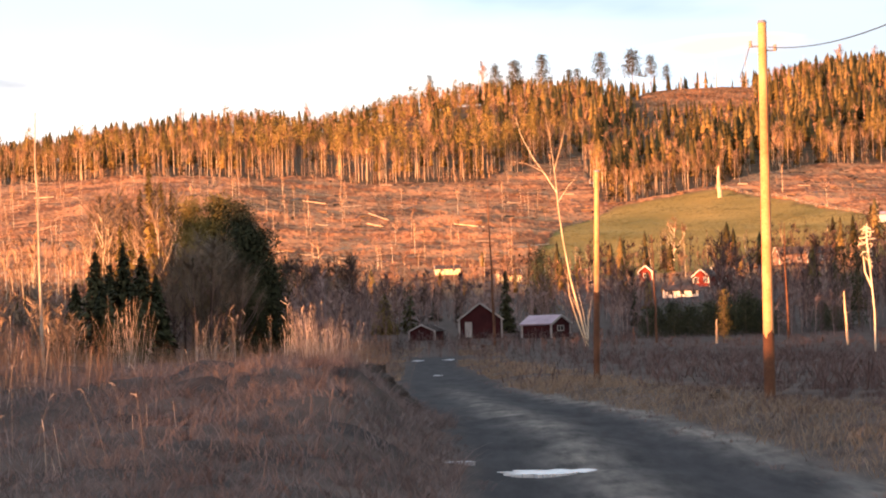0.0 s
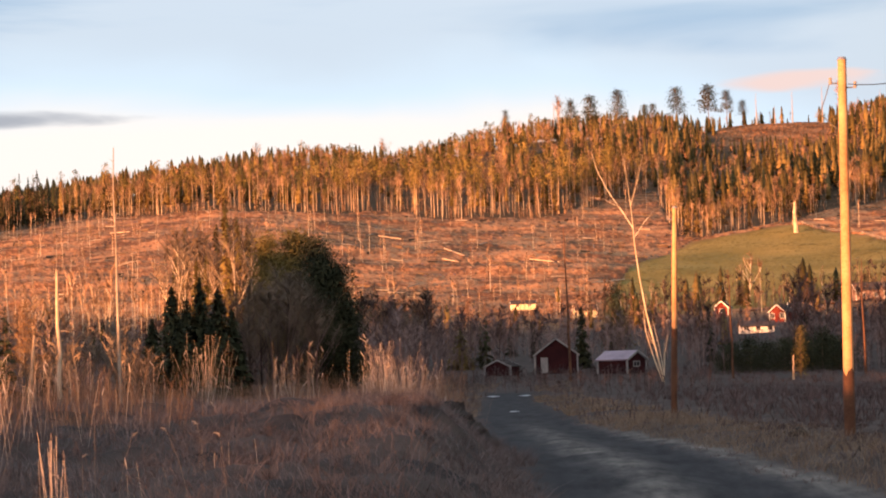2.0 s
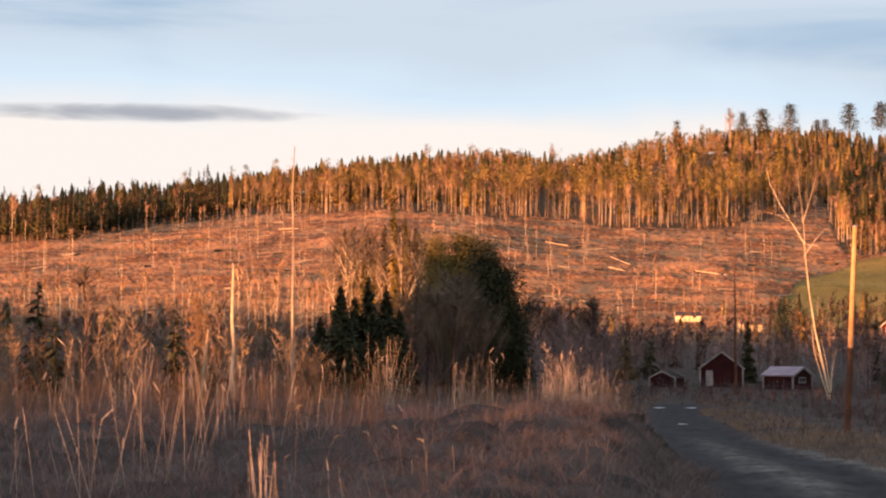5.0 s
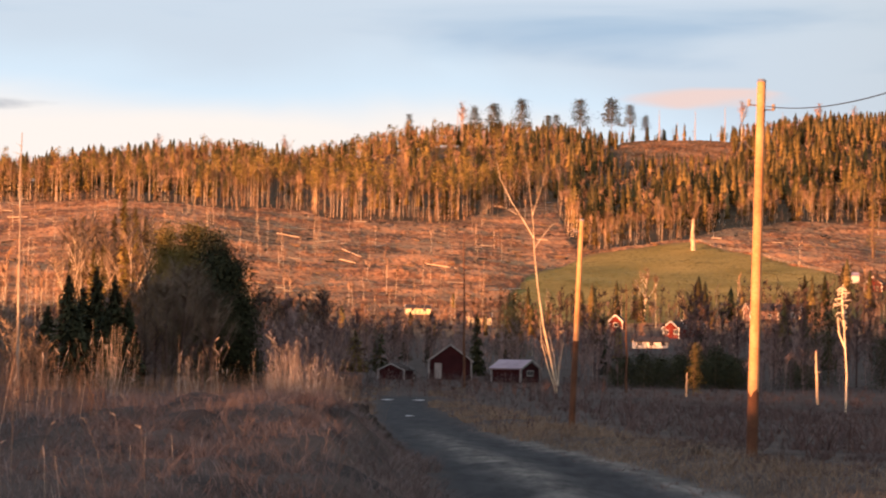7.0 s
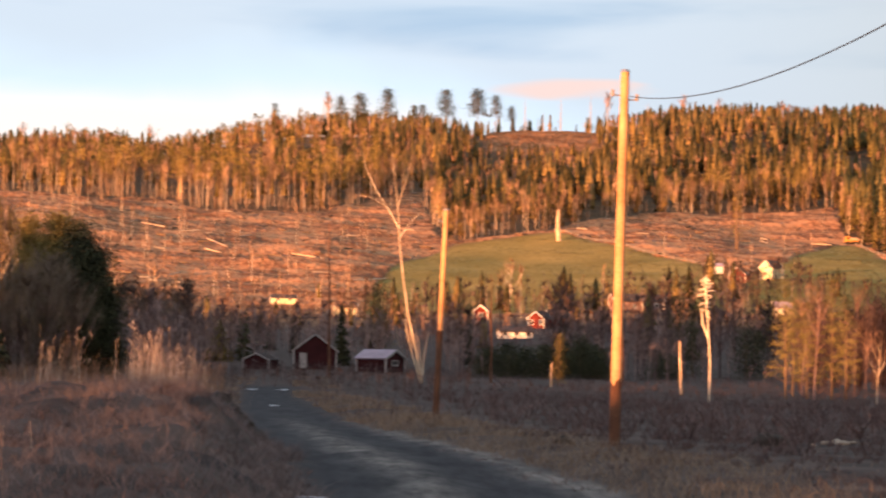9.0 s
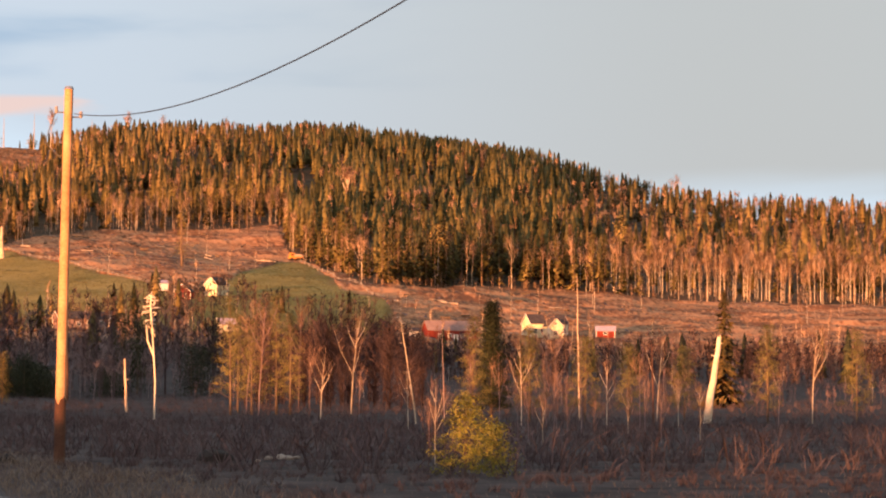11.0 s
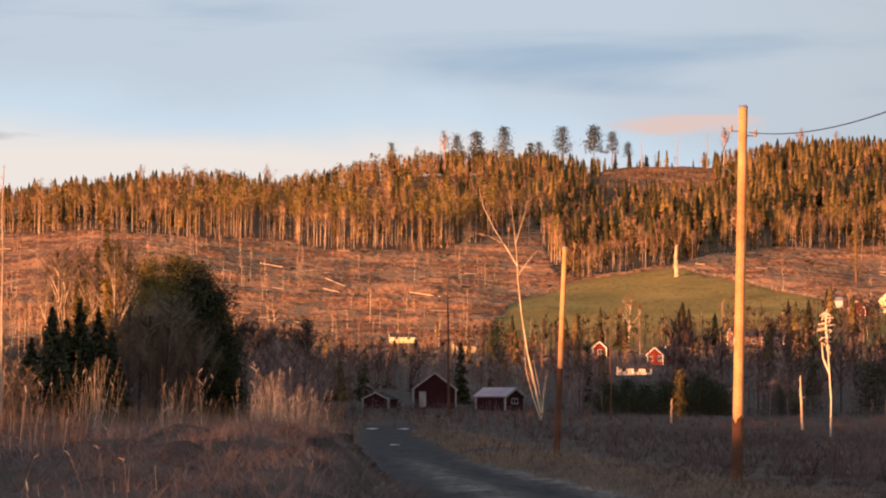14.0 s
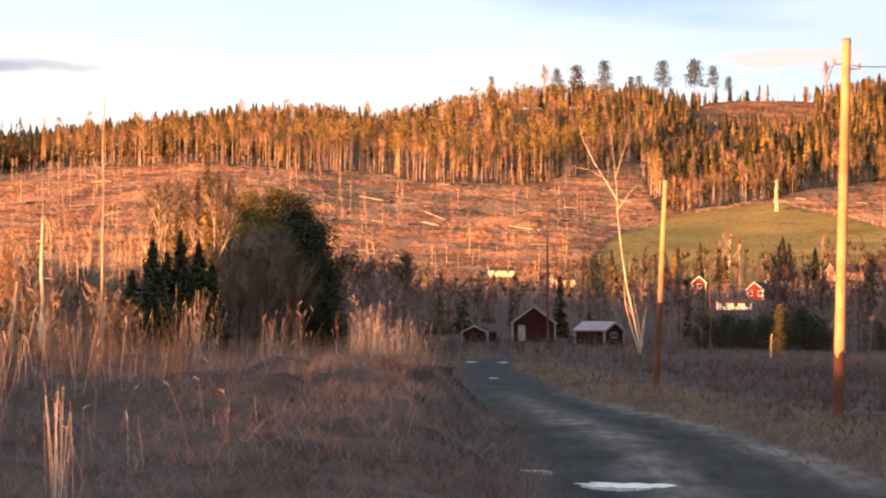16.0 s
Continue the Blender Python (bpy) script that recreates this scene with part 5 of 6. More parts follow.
own("bush", 9.36, 118, "pine", "rounded bush that keeps its rust-brown leaves", needles=M_rust, seed=95, h=4.7, r=0.62, clumps=30, each=110, low=0.42, flake=0.075, loose=0.22)
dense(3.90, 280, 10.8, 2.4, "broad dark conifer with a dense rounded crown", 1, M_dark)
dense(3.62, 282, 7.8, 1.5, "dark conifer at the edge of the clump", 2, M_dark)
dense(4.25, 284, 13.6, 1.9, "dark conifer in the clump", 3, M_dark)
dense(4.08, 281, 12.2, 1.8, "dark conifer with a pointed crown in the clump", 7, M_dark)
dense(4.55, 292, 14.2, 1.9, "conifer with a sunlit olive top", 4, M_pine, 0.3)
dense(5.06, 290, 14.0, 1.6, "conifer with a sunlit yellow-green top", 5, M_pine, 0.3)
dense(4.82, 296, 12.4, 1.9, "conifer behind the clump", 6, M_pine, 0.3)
for k, (a, dd, h) in enumerate(((4.35, 272, 9.5), (4.75, 270, 10.5), (5.2, 274, 10), (5.6, 276, 9), (4.55, 276, 10.8), (5.0, 268, 9), (5.4, 270, 9.6), (4.9, 274, 11), (4.2, 270, 8.5), (5.85, 268, 8.6), (6.2, 266, 8.0), (6.6, 268, 7.4))):
    own("aspen", a, dd, "bare", "bare grey aspen in front of the conifers", seed=10 + k, group="grey aspens", h=h, spread=0.26, twigs=2200, limbs=16, bark=M_scrub, twig=M_aspen, low=0.08, twig_w=0.0028)
rr = np.random.RandomState(19)
for k in range(26):
    a, dd = 5.15 + 1.75 * (k + 0.5) / 26 + rr.uniform(-0.05, 0.05), rr.uniform(560, 640)
    h = 1.6 + dd * math.tan(radians(np.interp(a, (5.1, 5.4, 5.7, 6.0, 6.5, 7.0), (2.6, 2.85, 2.95, 2.75, 2.75, 2.35)) - rr.uniform(0, 0.45))) - spot(a, dd).z
    if k % 2 == 0:
        own("spruce", a, dd, "spruce", "olive spruce on the felled slope", seed=400 + k, group="slope trees", h=h * rr.uniform(0.75, 1.0), r=rr.uniform(1.6, 2.3), needles=M_pine if k % 4 else M_spruce)
    else:
        own("birch", a, dd, "bare", "sunlit bare birch on the felled slope", seed=400 + k, group="slope trees", h=h, spread=0.2, twigs=420, limbs=7, twig_w=0.006, thick=0.0065, twig=M_aspen)
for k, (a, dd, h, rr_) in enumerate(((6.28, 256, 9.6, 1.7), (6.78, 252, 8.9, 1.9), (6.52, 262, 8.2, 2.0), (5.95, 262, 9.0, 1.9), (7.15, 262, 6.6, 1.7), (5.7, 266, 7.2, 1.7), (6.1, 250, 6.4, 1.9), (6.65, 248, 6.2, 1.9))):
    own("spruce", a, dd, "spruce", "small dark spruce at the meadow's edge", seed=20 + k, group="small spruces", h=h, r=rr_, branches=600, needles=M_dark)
for k, (a, dd, h) in enumerate(((1.6, 384, 5.0),)):
    own("spruce", a, dd, "spruce", "dark low spruce among bare brush", seed=30 + k, group="low spruces", h=h, r=2.0)
for k in range(13):
    a_h = -3.25 - 0.17 * k + (0.1 if k % 2 else 0)
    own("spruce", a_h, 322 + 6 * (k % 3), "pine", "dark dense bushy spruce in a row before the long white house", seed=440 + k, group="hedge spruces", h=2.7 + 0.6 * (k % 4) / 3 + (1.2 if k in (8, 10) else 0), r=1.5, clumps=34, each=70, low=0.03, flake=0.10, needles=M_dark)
for k, (a, dd, h) in enumerate(((-3.5, 560, 6.2), (-3.78, 575, 5.4), (-4.0, 565, 6.0))):
    own("aspen", a, dd, "bare", "bare grey aspen before the long white house", seed=480 + k, group="grey aspens", h=h, spread=0.26, twigs=260, limbs=9, bark=M_scrub, twig=M_scrub, low=0.15, twig_w=0.012)
own("spruce", -0.62, 372, "spruce", "dark spruce behind the red cabin", seed=36, h=7.4, r=1.3, needles=M_dark)
own("spruce", -1.25, 430, "pine", "broad olive spruce behind the shed", seed=37, h=9.6, r=1.9, clumps=40, each=70, low=0.1, flake=0.11, needles=M_spruce)

# the leaning forked birch
bx = spot(-2.08, 271)
pw = [tube([(0.13, 0, -0.4), (-0.54, 0, 2.9), (-1.22, 0, 5.8), (-1.76, 0, 9.2), (-2.09, 0, 12.1), (-2.23, 0, 14.5), (-2.45, 0, 16.5), (-2.74, 0, 18.9), (-3.1, 0, 20.8)], (0.105, 0.088, 0.074, 0.062, 0.05, 0.04, 0.028, 0.018, 0.008), 8),
      tube([(0.05, 0.2, -0.2), (-0.75, 0.3, 2.2), (-1.35, 0.4, 4.4), (-1.5, 0.6, 6.4)], (0.075, 0.055, 0.035, 0.01), 7),
      tube([(-2.15, 0, 13.3), (-3.1, 0.2, 14.9), (-4.16, 0.2, 16.5), (-5.1, 0.3, 18.4), (-5.5, 0.3, 20.0)], (0.05, 0.042, 0.032, 0.02, 0.008), 6),
      tube([(-2.3, 0, 15.3), (-1.6, -0.2, 17.6), (-1.14, -0.3, 19.6)], (0.04, 0.026, 0.008), 6),
      tube([(-3.3, 0.2, 15.2), (-4.6, 0.3, 15.9), (-6.2, 0.3, 16.2)], (0.028, 0.02, 0.007), 5),
      tube([(-2.15, 0, 12.4), (-1.2, 0.3, 13.8), (-0.3, 0.3, 14.8)], (0.032, 0.022, 0.007), 5)]
for k, (ex, ez) in enumerate(((-1.5, 4.8), (0.45, 4.4), (-0.9, 5.6), (0.1, 3.4))):
    pw.append(tube([(0.1, 0.1 * k - 0.2, 0.2 + 0.25 * k), (0.05 + ex * 0.35, 0.1 * k - 0.2, 0.3 + ez * 0.5), (0.1 + ex, 0.1 * k - 0.2, ez)], (0.035, 0.024, 0.006), 5))
rr = np.random.RandomState(71)
n = 420
pick_a = rr.randint(0, 5, n)
ends = np.array([[(-2.1, 0, 11), (-3.1, 0, 20.8)], [(-2.6, 0, 14), (-5.5, 0.3, 20)], [(-2.3, 0, 15.3), (-1.1, -0.3, 19.6)], [(-3.3, 0.2, 15.2), (-6.2, 0.3, 16.2)], [(-0.3, 0, 2.5), (-1.4, 0.2, 6)]])
s = rr.rand(n, 1)
start = ends[pick_a, 0] * (1 - s) + ends[pick_a, 1] * s
way = np.stack([rr.normal(0, 0.7, n), rr.normal(0, 0.7, n), rr.uniform(0.1, 1.0, n)], -1) * rr.uniform(0.5, 1.7, n)[:, None]
tree("birch", pw, slivers(start, way, rr.uniform(0.015, 0.04, n), rr), M_birchbark, M_twig, bx, "tall leaning forked birch with bare pale limbs", "tree", seed=71)


# bare dead trunks
def spar(az, d, top_az, height, radius, label, mat=M_grey, stubs=6, seed=0, name="dead_tree", ragged=0.0, bend=0.0, base_up=0.0):
    rr = np.random.RandomState(seed)
    base = spot(az, d, base_up)
    lean = -d * radians(top_az - az)
    hs = np.linspace(0, 1, 7)
    path = np.stack([lean * hs + bend * np.sin(hs * math.pi) + rr.normal(0, min(radius * 0.25, 0.06), 7), rr.normal(0, min(radius * 0.2, 0.06), 7), hs * height - 0.3 * (hs == 0)], -1)
    t = thing(name, Matrix.Translation(base), label, "dead tree", "dead trunks")
    v, f = tube(path, radius * np.linspace(1.15, 0.55 if ragged else 0.25, 7), 8)
    link_mesh("trunk", v, f, [mat], t, np.full(len(v), rr.rand()), smooth_faces=True)
    for k in range(stubs):
        s, a = rr.uniform(0.3, 0.97), rr.rand() * 6.28
        p = np.array([np.interp(s, hs, path[:, i]) for i in range(3)])
        ln = rr.uniform(0.4, 1.2) * (1.3 - s) * height * 0.10 + 0.2
        q = p + np.array([math.cos(a) * ln, math.sin(a) * ln * 0.6, rr.uniform(-0.15, 0.35) * ln])
        v, f = tube([p, (p + q) / 2 + (0, 0, 0.04 * ln), q], (radius * 0.22, radius * 0.16, radius * 0.05), 4)
        link_mesh("branch", v, f, [mat], t, np.full(len(v), rr.rand()))
    if ragged:
        for k in range(4):
            p = path[-1] + np.array([rr.uniform(-0.4, 0.4) * radius, rr.uniform(-0.4, 0.4) * radius, -0.1])
            v, f = tube([p, p + (rr.normal(0, 0.1) * ragged, 0, ragged * rr.uniform(0.4, 1))], (radius * 0.3, 0.01), 4)
            link_mesh("splinter", v, f, [M_log], t)
    return t


spar(7.66, 110, 7.69, 9.9, 0.062, "tall thin dead spar with a few bare branches", seed=1, stubs=14)
spar(8.74, 112, 8.76, 5.7, 0.085, "broken pale tree trunk without a crown", M_log, 3, 2, ragged=0.3)
spar(9.35, 118, 9.2, 3.6, 0.08, "broken pale tree trunk without a crown", M_log, 4, 3, ragged=0.2)
spar(-0.40, 300, -0.36, 14.8, 0.13, "tall thin dark dead spar", M_darkwood, 5, 4)
spar(-3.34, 285, -3.31, 9.8, 0.11, "thin dark dead spar", M_darkwood, 4, 5)
spar(-5.72, 290, -5.70, 10.5, 0.11, "thin dark dead spar", M_darkwood, 4, 6)
spar(-6.79, 238, -6.75, 4.0, 0.10, "short pale broken trunk in the scrub", M_log, 1, 7, ragged=0.25)
spar(-4.52, 1262, -4.50, 12.0, 0.9, "tall broken pale trunk alone on the green field", M_log, 0, 8, ragged=1.2)
spar(-17.30, 205, -17.56, 5.6, 0.26, "leaning broken birch trunk with white bark", M_birchbark, 2, 9, ragged=0.3)
spar(-7.75, 1235, -7.73, 20, 0.5, "slender lone trunk at the clearing", M_bark, 8, 10)
own("pine", -7.75, 1240, "pine", "thin lone pine in the clearing", seed=91, h=21, r=2.3, clumps=22, each=40, low=0.2, flake=0.16)
own("birch", -10.74, 1480, "bare", "pale lone birch rising above the spruces", seed=92, h=29, low=0.55, spread=0.2, twigs=260, twig_w=0.012, thick=0.014)
own("aspen", -3.65, 930, "bare", "pale bare tree at the field's foot", seed=93, h=16, spread=0.26, twigs=200, low=0.3, twig_w=0.008, thick=0.012)

rr = np.random.RandomState(690)
for k in range(16):
    a, dd, el = 2.1 + 0.09 * k + rr.uniform(-0.05, 0.05), rr.uniform(395, 450), rr.uniform(0.75, 1.15)
    own("alder", a, dd, "bare", "tall dark bare alder beyond the meadow", seed=660 + k, group="dark alders", h=2.2 + dd * radians(el), spread=0.22, twigs=300, limbs=9, bark=M_scrub, twig=M_redbrush if k % 2 else M_aspen, low=0.2, twig_w=0.010, thick=0.011)

# the bleached snag with a tangled broken top
sn = spot(-7.29, 200, -0.6)
rr = np.random.RandomState(77)
pw = [tube([(0, 0, -0.4), (0.05, 0, 3.0), (-0.1, 0, 5.2), (-0.22, 0, 7.0)], (0.062, 0.052, 0.048, 0.04), 8), tube([(-0.05, 0, 4.6), (-0.45, 0.1, 5.6), (-0.55, 0, 6.6)], (0.07, 0.06, 0.03), 6)]
pw.append(tube([(-0.22, 0, 6.8), (-0.30, 0, 7.9), (-0.25, 0, 8.7)], (0.07, 0.05, 0.02), 6))
for k in range(34):
    s = rr.uniform(6.0, 8.5)
    p = np.array([-0.22 - 0.05 * (s - 7), 0, s])
    w_ = rr.uniform(0.25, 0.62) * (1 - 0.5 * abs(s - 7.4) / 1.4)
    a_ = rr.rand() * 6.28
    q = p + np.array([math.cos(a_) * w_, math.sin(a_) * w_ * 0.7, rr.uniform(-0.15, 0.25)])
    e_ = q + np.array([rr.normal(0, 0.12), rr.normal(0, 0.1), rr.uniform(-0.25, 0.2)])
    pw.append(tube([p, (p + q) / 2 + rr.normal(0, 0.05, 3), q, e_], (0.025, 0.038, 0.042, 0.012), 5))
t = thing("snag", Matrix.Translation(sn), "bleached dead snag with a tangled broken top", "dead tree", "dead trunks")
v, f = joined(pw)
link_mesh("trunk", v, f, [M_birchbark], t, np.full(len(v), 0.9), smooth_faces=True)

# the copse on the wet ground, lit from the side
COPSE = ((-8.67, 225, 8.4, "p"), (-8.95, 232, 8.8, "b"), (-9.18, 222, 9.0, "b"), (-9.5, 228, 8.8, "p"), (-9.75, 226, 7.4, "p"), (-10.1, 224, 6.4, "b"), (-10.85, 236, 8.4, "b"), (-9.9, 236, 9.0, "b"), (-13.05, 180, 4.8, "b"), (-13.95, 190, 5.5, "b"), (-15.1, 196, 5.4, "p"),
         (-15.9, 205, 5.0, "p"), (-16.4, 210, 6.6, "b"), (-16.9, 214, 5.0, "p"), (-18.4, 210, 6.5, "p"), (-19.2, 214, 7.0, "b"), (-20.0, 205, 6.0, "p"), (-14.4, 170, 4.6, "b"), (-15.5, 160, 4.0, "b"), (-16.1, 172, 4.4, "b"),
         (-13.55, 165, 4.2, "b"), (-12.42, 54, 1.75, "b"), (-12.30, 55, 1.5, "b"), (-14.1, 100, 2.2, "b"), (-14.35, 90, 1.8, "b"), (-14.8, 105, 2.4, "b"), (-15.3, 95, 1.7, "b"), (-15.9, 110, 2.0, "b"), (-16.5, 100, 2.1, "b"), (-13.9, 120, 2.6, "b"), (-17.2, 110, 2.3, "b"), (-14.55, 120, 3.2, "b"), (-15.05, 130, 3.4, "b"), (-11.9, 150, 3.2, "b"), (-16.2, 125, 2.8, "b"), (-14.6, 135, 2.6, "b"), (-16.8, 140, 3.0, "b"), (-18.6, 150, 3.6, "b"), (-11.0, 205, 4.0, "b"), (-10.3, 215, 5.2, "b"), (-9.05, 226, 6.8, "p"), (-8.8, 238, 7.4, "p"), (-13.06, 215, 6.8, "p"), (-14.1, 205, 6.2, "p"), (-14.6, 225, 7.6, "b"))
DENSE = [bare_tree(np.random.RandomState(500 + k), 8.0, 420, 0.24, 14, 0.05, 0.05, 0.007, 0.008) for k in range(4)]
az, d, x, y, r = scatter(57, -12.2, -8.9, 250, 310, 3.9, lambda az, d, x, y, c: c < 0.9)
# sun reaches this thicket; its dark twig colour stands in for shade
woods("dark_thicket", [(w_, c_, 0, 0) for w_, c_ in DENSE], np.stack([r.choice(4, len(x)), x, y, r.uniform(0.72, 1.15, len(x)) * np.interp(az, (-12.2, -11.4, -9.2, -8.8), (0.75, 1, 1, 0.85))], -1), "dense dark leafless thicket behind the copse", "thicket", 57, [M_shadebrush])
for k, (a, dd, h, kk) in enumerate(COPSE):
    if kk == "p":
        own("pine", a, dd, "pine", "slender pine with thin sunlit needles", needles=M_copse, seed=100 + k, group="copse pines", h=h, r=1.15, clumps=34, each=150, low=0.16, flake=0.062, loose=0.20)
    else:
        own("birch", a, dd, "bare", "slender bare birch in the wet meadow", bark=M_birchbark if k % 3 == 0 else M_alder, seed=100 + k, group="copse birches", h=h, spread=0.20, twigs=320, limbs=6, lean=0.04, low=0.35, thick=0.0062, twig_w=0.0024)
spar(-12.05, 190, -11.72, 6.4, 0.05, "slim leaning pale birch stem in the copse", M_birchbark, 6, 13)
spar(-15.0, 205, -14.94, 9.6, 0.06, "tall slim pinkish stem in the copse", M_pinebark, 8, 14)
spar(-12.55, 215, -12.5, 5.6, 0.045, "slim grey stem in the copse", M_alder, 5, 15)
spar(-16.35, 190, -16.3, 5.0, 0.06, "dark dead stem in the copse", M_darkwood, 3, 16)
own("spruce", -13.40, 235, "pine", "dark tall spruce in the copse", seed=150, h=8.3, r=1.3, clumps=80, each=230, low=0.06, flake=0.09, loose=0.22, needles=M_deep)
own("spruce", -17.6, 300, "spruce", "dark tall spruce at the meadow's edge", seed=151, h=11.0, r=1.8)
for k, (a, dd, h, r_) in enumerate(((-6.75, 345, 8.6, 1.5), (-6.98, 350, 8.2, 1.5), (-7.95, 345, 5.6, 1.6), (-8.15, 350, 5.2, 1.5), (-4.95, 330, 3.4, 1.5), (-5.2, 334, 3.2, 1.6), (-5.42, 330, 2.9, 1.4), (-6.35, 335, 3.0, 1.3), (-6.52, 330, 2.6, 1.2))):
    own("spruce", a, dd, "pine", "dark bushy spruce at the meadow's far edge", seed=600 + k, group="meadow spruces", h=h, r=r_, clumps=40, each=70, low=0.03, flake=0.10, needles=M_dark)
for k, (a, dd, el) in enumerate(((-4.45, 345, 1.3), (-4.6, 350, 1.45), (-4.78, 360, 1.1), (-5.05, 380, 1.0), (-5.35, 370, 1.15), (-5.7, 390, 1.05), (-6.0, 360, 1.1), (-6.25, 400, 1.2), (-6.5, 380, 1.05), (-7.3, 360, 1.25), (-7.48, 350, 1.42),
                                  (-7.75, 380, 1.0), (-8.1, 390, 0.95), (-8.35, 370, 1.1), (-2.55, 390, 0.9), (-2.9, 400, 0.75), (-3.2, 395, 0.6), (0.9, 400, 0.5), (1.6, 410, 0.7), (2.2, 400, 0.9), (2.8, 395, 1.0), (0.3, 405, 0.45))):
    own("alder", a, dd, "bare", "tall dark bare alder beyond the meadow", seed=620 + k, group="dark alders", h=2.4 + dd * radians(el), spread=0.2, twigs=330, limbs=10, bark=M_scrub, twig=M_redbrush if k % 2 else M_scrub, low=0.22, twig_w=0.009, thick=0.011)
spar(-4.43, 262, -4.44, 2.0, 0.10, "short pale broken trunk beside the small spruce", M_log, 0, 12, ragged=0.2)
own("spruce", -4.56, 262, "pine", "small spruce with sunlit olive tips", seed=154, h=4.3, r=0.6, clumps=40, each=50, low=0.05, flake=0.13)
own("pine", -12.98, 48, "pine", "bushy young pine with yellow-green needles", needles=M_young, seed=155, h=1.2, r=0.62, clumps=34, each=130, low=0.02, flake=0.05, loose=0.13)
own("pine", -13.45, 50, "pine", "bushy young pine with yellow-green needles", needles=M_young, seed=156, h=0.8, r=0.36, clumps=30, each=70, low=0.04, flake=0.11)
for k, (a, el, r_) in enumerate(((-0.51, 4.60, 3.4), (-0.87, 4.66, 4.2), (-1.36, 4.76, 4.0), (-2.43, 4.76, 4.0), (-3.01, 4.78, 4.6), (-3.34, 4.68, 3.0), (-1.85, 4.48, 2.6), (0.67, 4.46, 2.2), (-2.0, 4.5, 2.4), (-3.62, 4.5, 2.2))):
    dd = 1960 - 20 * (k % 3)
    own("pine", a, dd, "pine", "tall seed pine standing alone on the ridge", seed=160 + k, group="ridge pines", h=1.6 + dd * math.tan(radians(el)) - spot(a, dd).z, r=r_ * 1.25, clumps=24, each=50, low=0.46, flake=0.19, needles=M_ridge)
for k, (a, el) in enumerate(((-3.87, 4.62), (-4.52, 4.62), (-5.06, 4.7), (-0.2, 4.6), (-6.1, 4.6), (-4.2, 4.4))):
    spar(a, 1955, a, 1.6 + 1955 * math.tan(radians(el)) - spot(a, 1955).z, 0.34, "thin bare dead stem on the ridge", M_grey, 3, 700 + k)
for k, (a, el) in enumerate(((-5.36, 4.78), (-6.72, 4.76), (-7.4, 4.72), (-8.5, 4.68), (2.9, 4.05), (5.2, 4.02), (-0.3, 4.7), (-16.7, 3.72))):
    own("birch", a, 1930, "bare", "bare birch rising above the ridge wood", seed=710 + k, group="ridge birches", h=1.6 + 1930 * math.tan(radians(el)) - spot(a, 1930).z, low=0.4, spread=0.2, twigs=260, twig_w=0.010, thick=0.008, twig=M_crown)


# woods on the ridge behind, which shade the meadow
a_, e_ = radians(SUN_A), radians(SUN_E)
rr = np.random.RandomState(81)
n = 420
u, w = rr.uniform(-900, 160, n), -150 + rr.normal(0, 9, n)
woods("ridge_wood", KINDS, np.stack([rr.choice(6, n), u * math.cos(a_) + w * math.sin(a_), -u * math.sin(a_) + w * math.cos(a_), rr.uniform(0.03, 0.08, n)], -1), "low spruce wood on the ridge behind the meadow", "forest", 81, SLOTS)


# ---- stumps, stones and puddles by the track ----
def lump(name, place, size, mat, label, category, seed, rough=0.25, group=""):
    bm = bmesh.new()
    bmesh.ops.create_icosphere(bm, subdivisions=3, radius=1.0)
    for vv in bm.verts:
        k = 1 + rough * noise.noise(vv.co * 1.6 + Vector((seed * 7.1, 0, 0))) + rough * 0.5 * noise.noise(vv.co * 4 + Vector((0, seed * 3.3, 0)))
        vv.co = Vector((vv.co.x * size[0] * k, vv.co.y * size[1] * k, vv.co.z * size[2] * k))
    ob = part(name, bm, mat, None, "", True)
    ob.location = place
    return tagged(ob, label, category, group)


def stump(place, rad, high):
    t = thing("stump", Matrix.Translation(place), "dark old tree stump on the bank", "stump")
    bm = bmesh.new()
    n, rings = 22, 5
    rows_v = []
    for i in range(rings):
        s = i / (rings - 1)
        rows_v.append([bm.verts.new((rad * (1.25 - 0.3 * s + 0.10 * math.sin(5 * q * 6.283 / n + 1)) * math.cos(q * 6.283 / n), rad * (1.25 - 0.3 * s + 0.10 * math.sin(3 * q * 6.283 / n)) * math.sin(q * 6.283 / n),
                                     -0.25 + (high + 0.25) * s + (0.02 * math.sin(q * 2.1) if s == 1 else 0))) for q in range(n)])
    for i in range(rings - 1):
        for q in range(n):
            bm.faces.new((rows_v[i][q], rows_v[i][(q + 1) % n], rows_v[i + 1][(q + 1) % n], rows_v[i + 1][q]))
    part("bark", bm, M_earth, t, smooth_faces=True)
    bm = bmesh.new()
    bmesh.ops.create_circle(bm, cap_ends=True, segments=22, radius=rad * 0.93, matrix=Matrix.Translation((0, 0, high - 0.01)))
    part("cut_face", bm, M_earth, t)
    return t


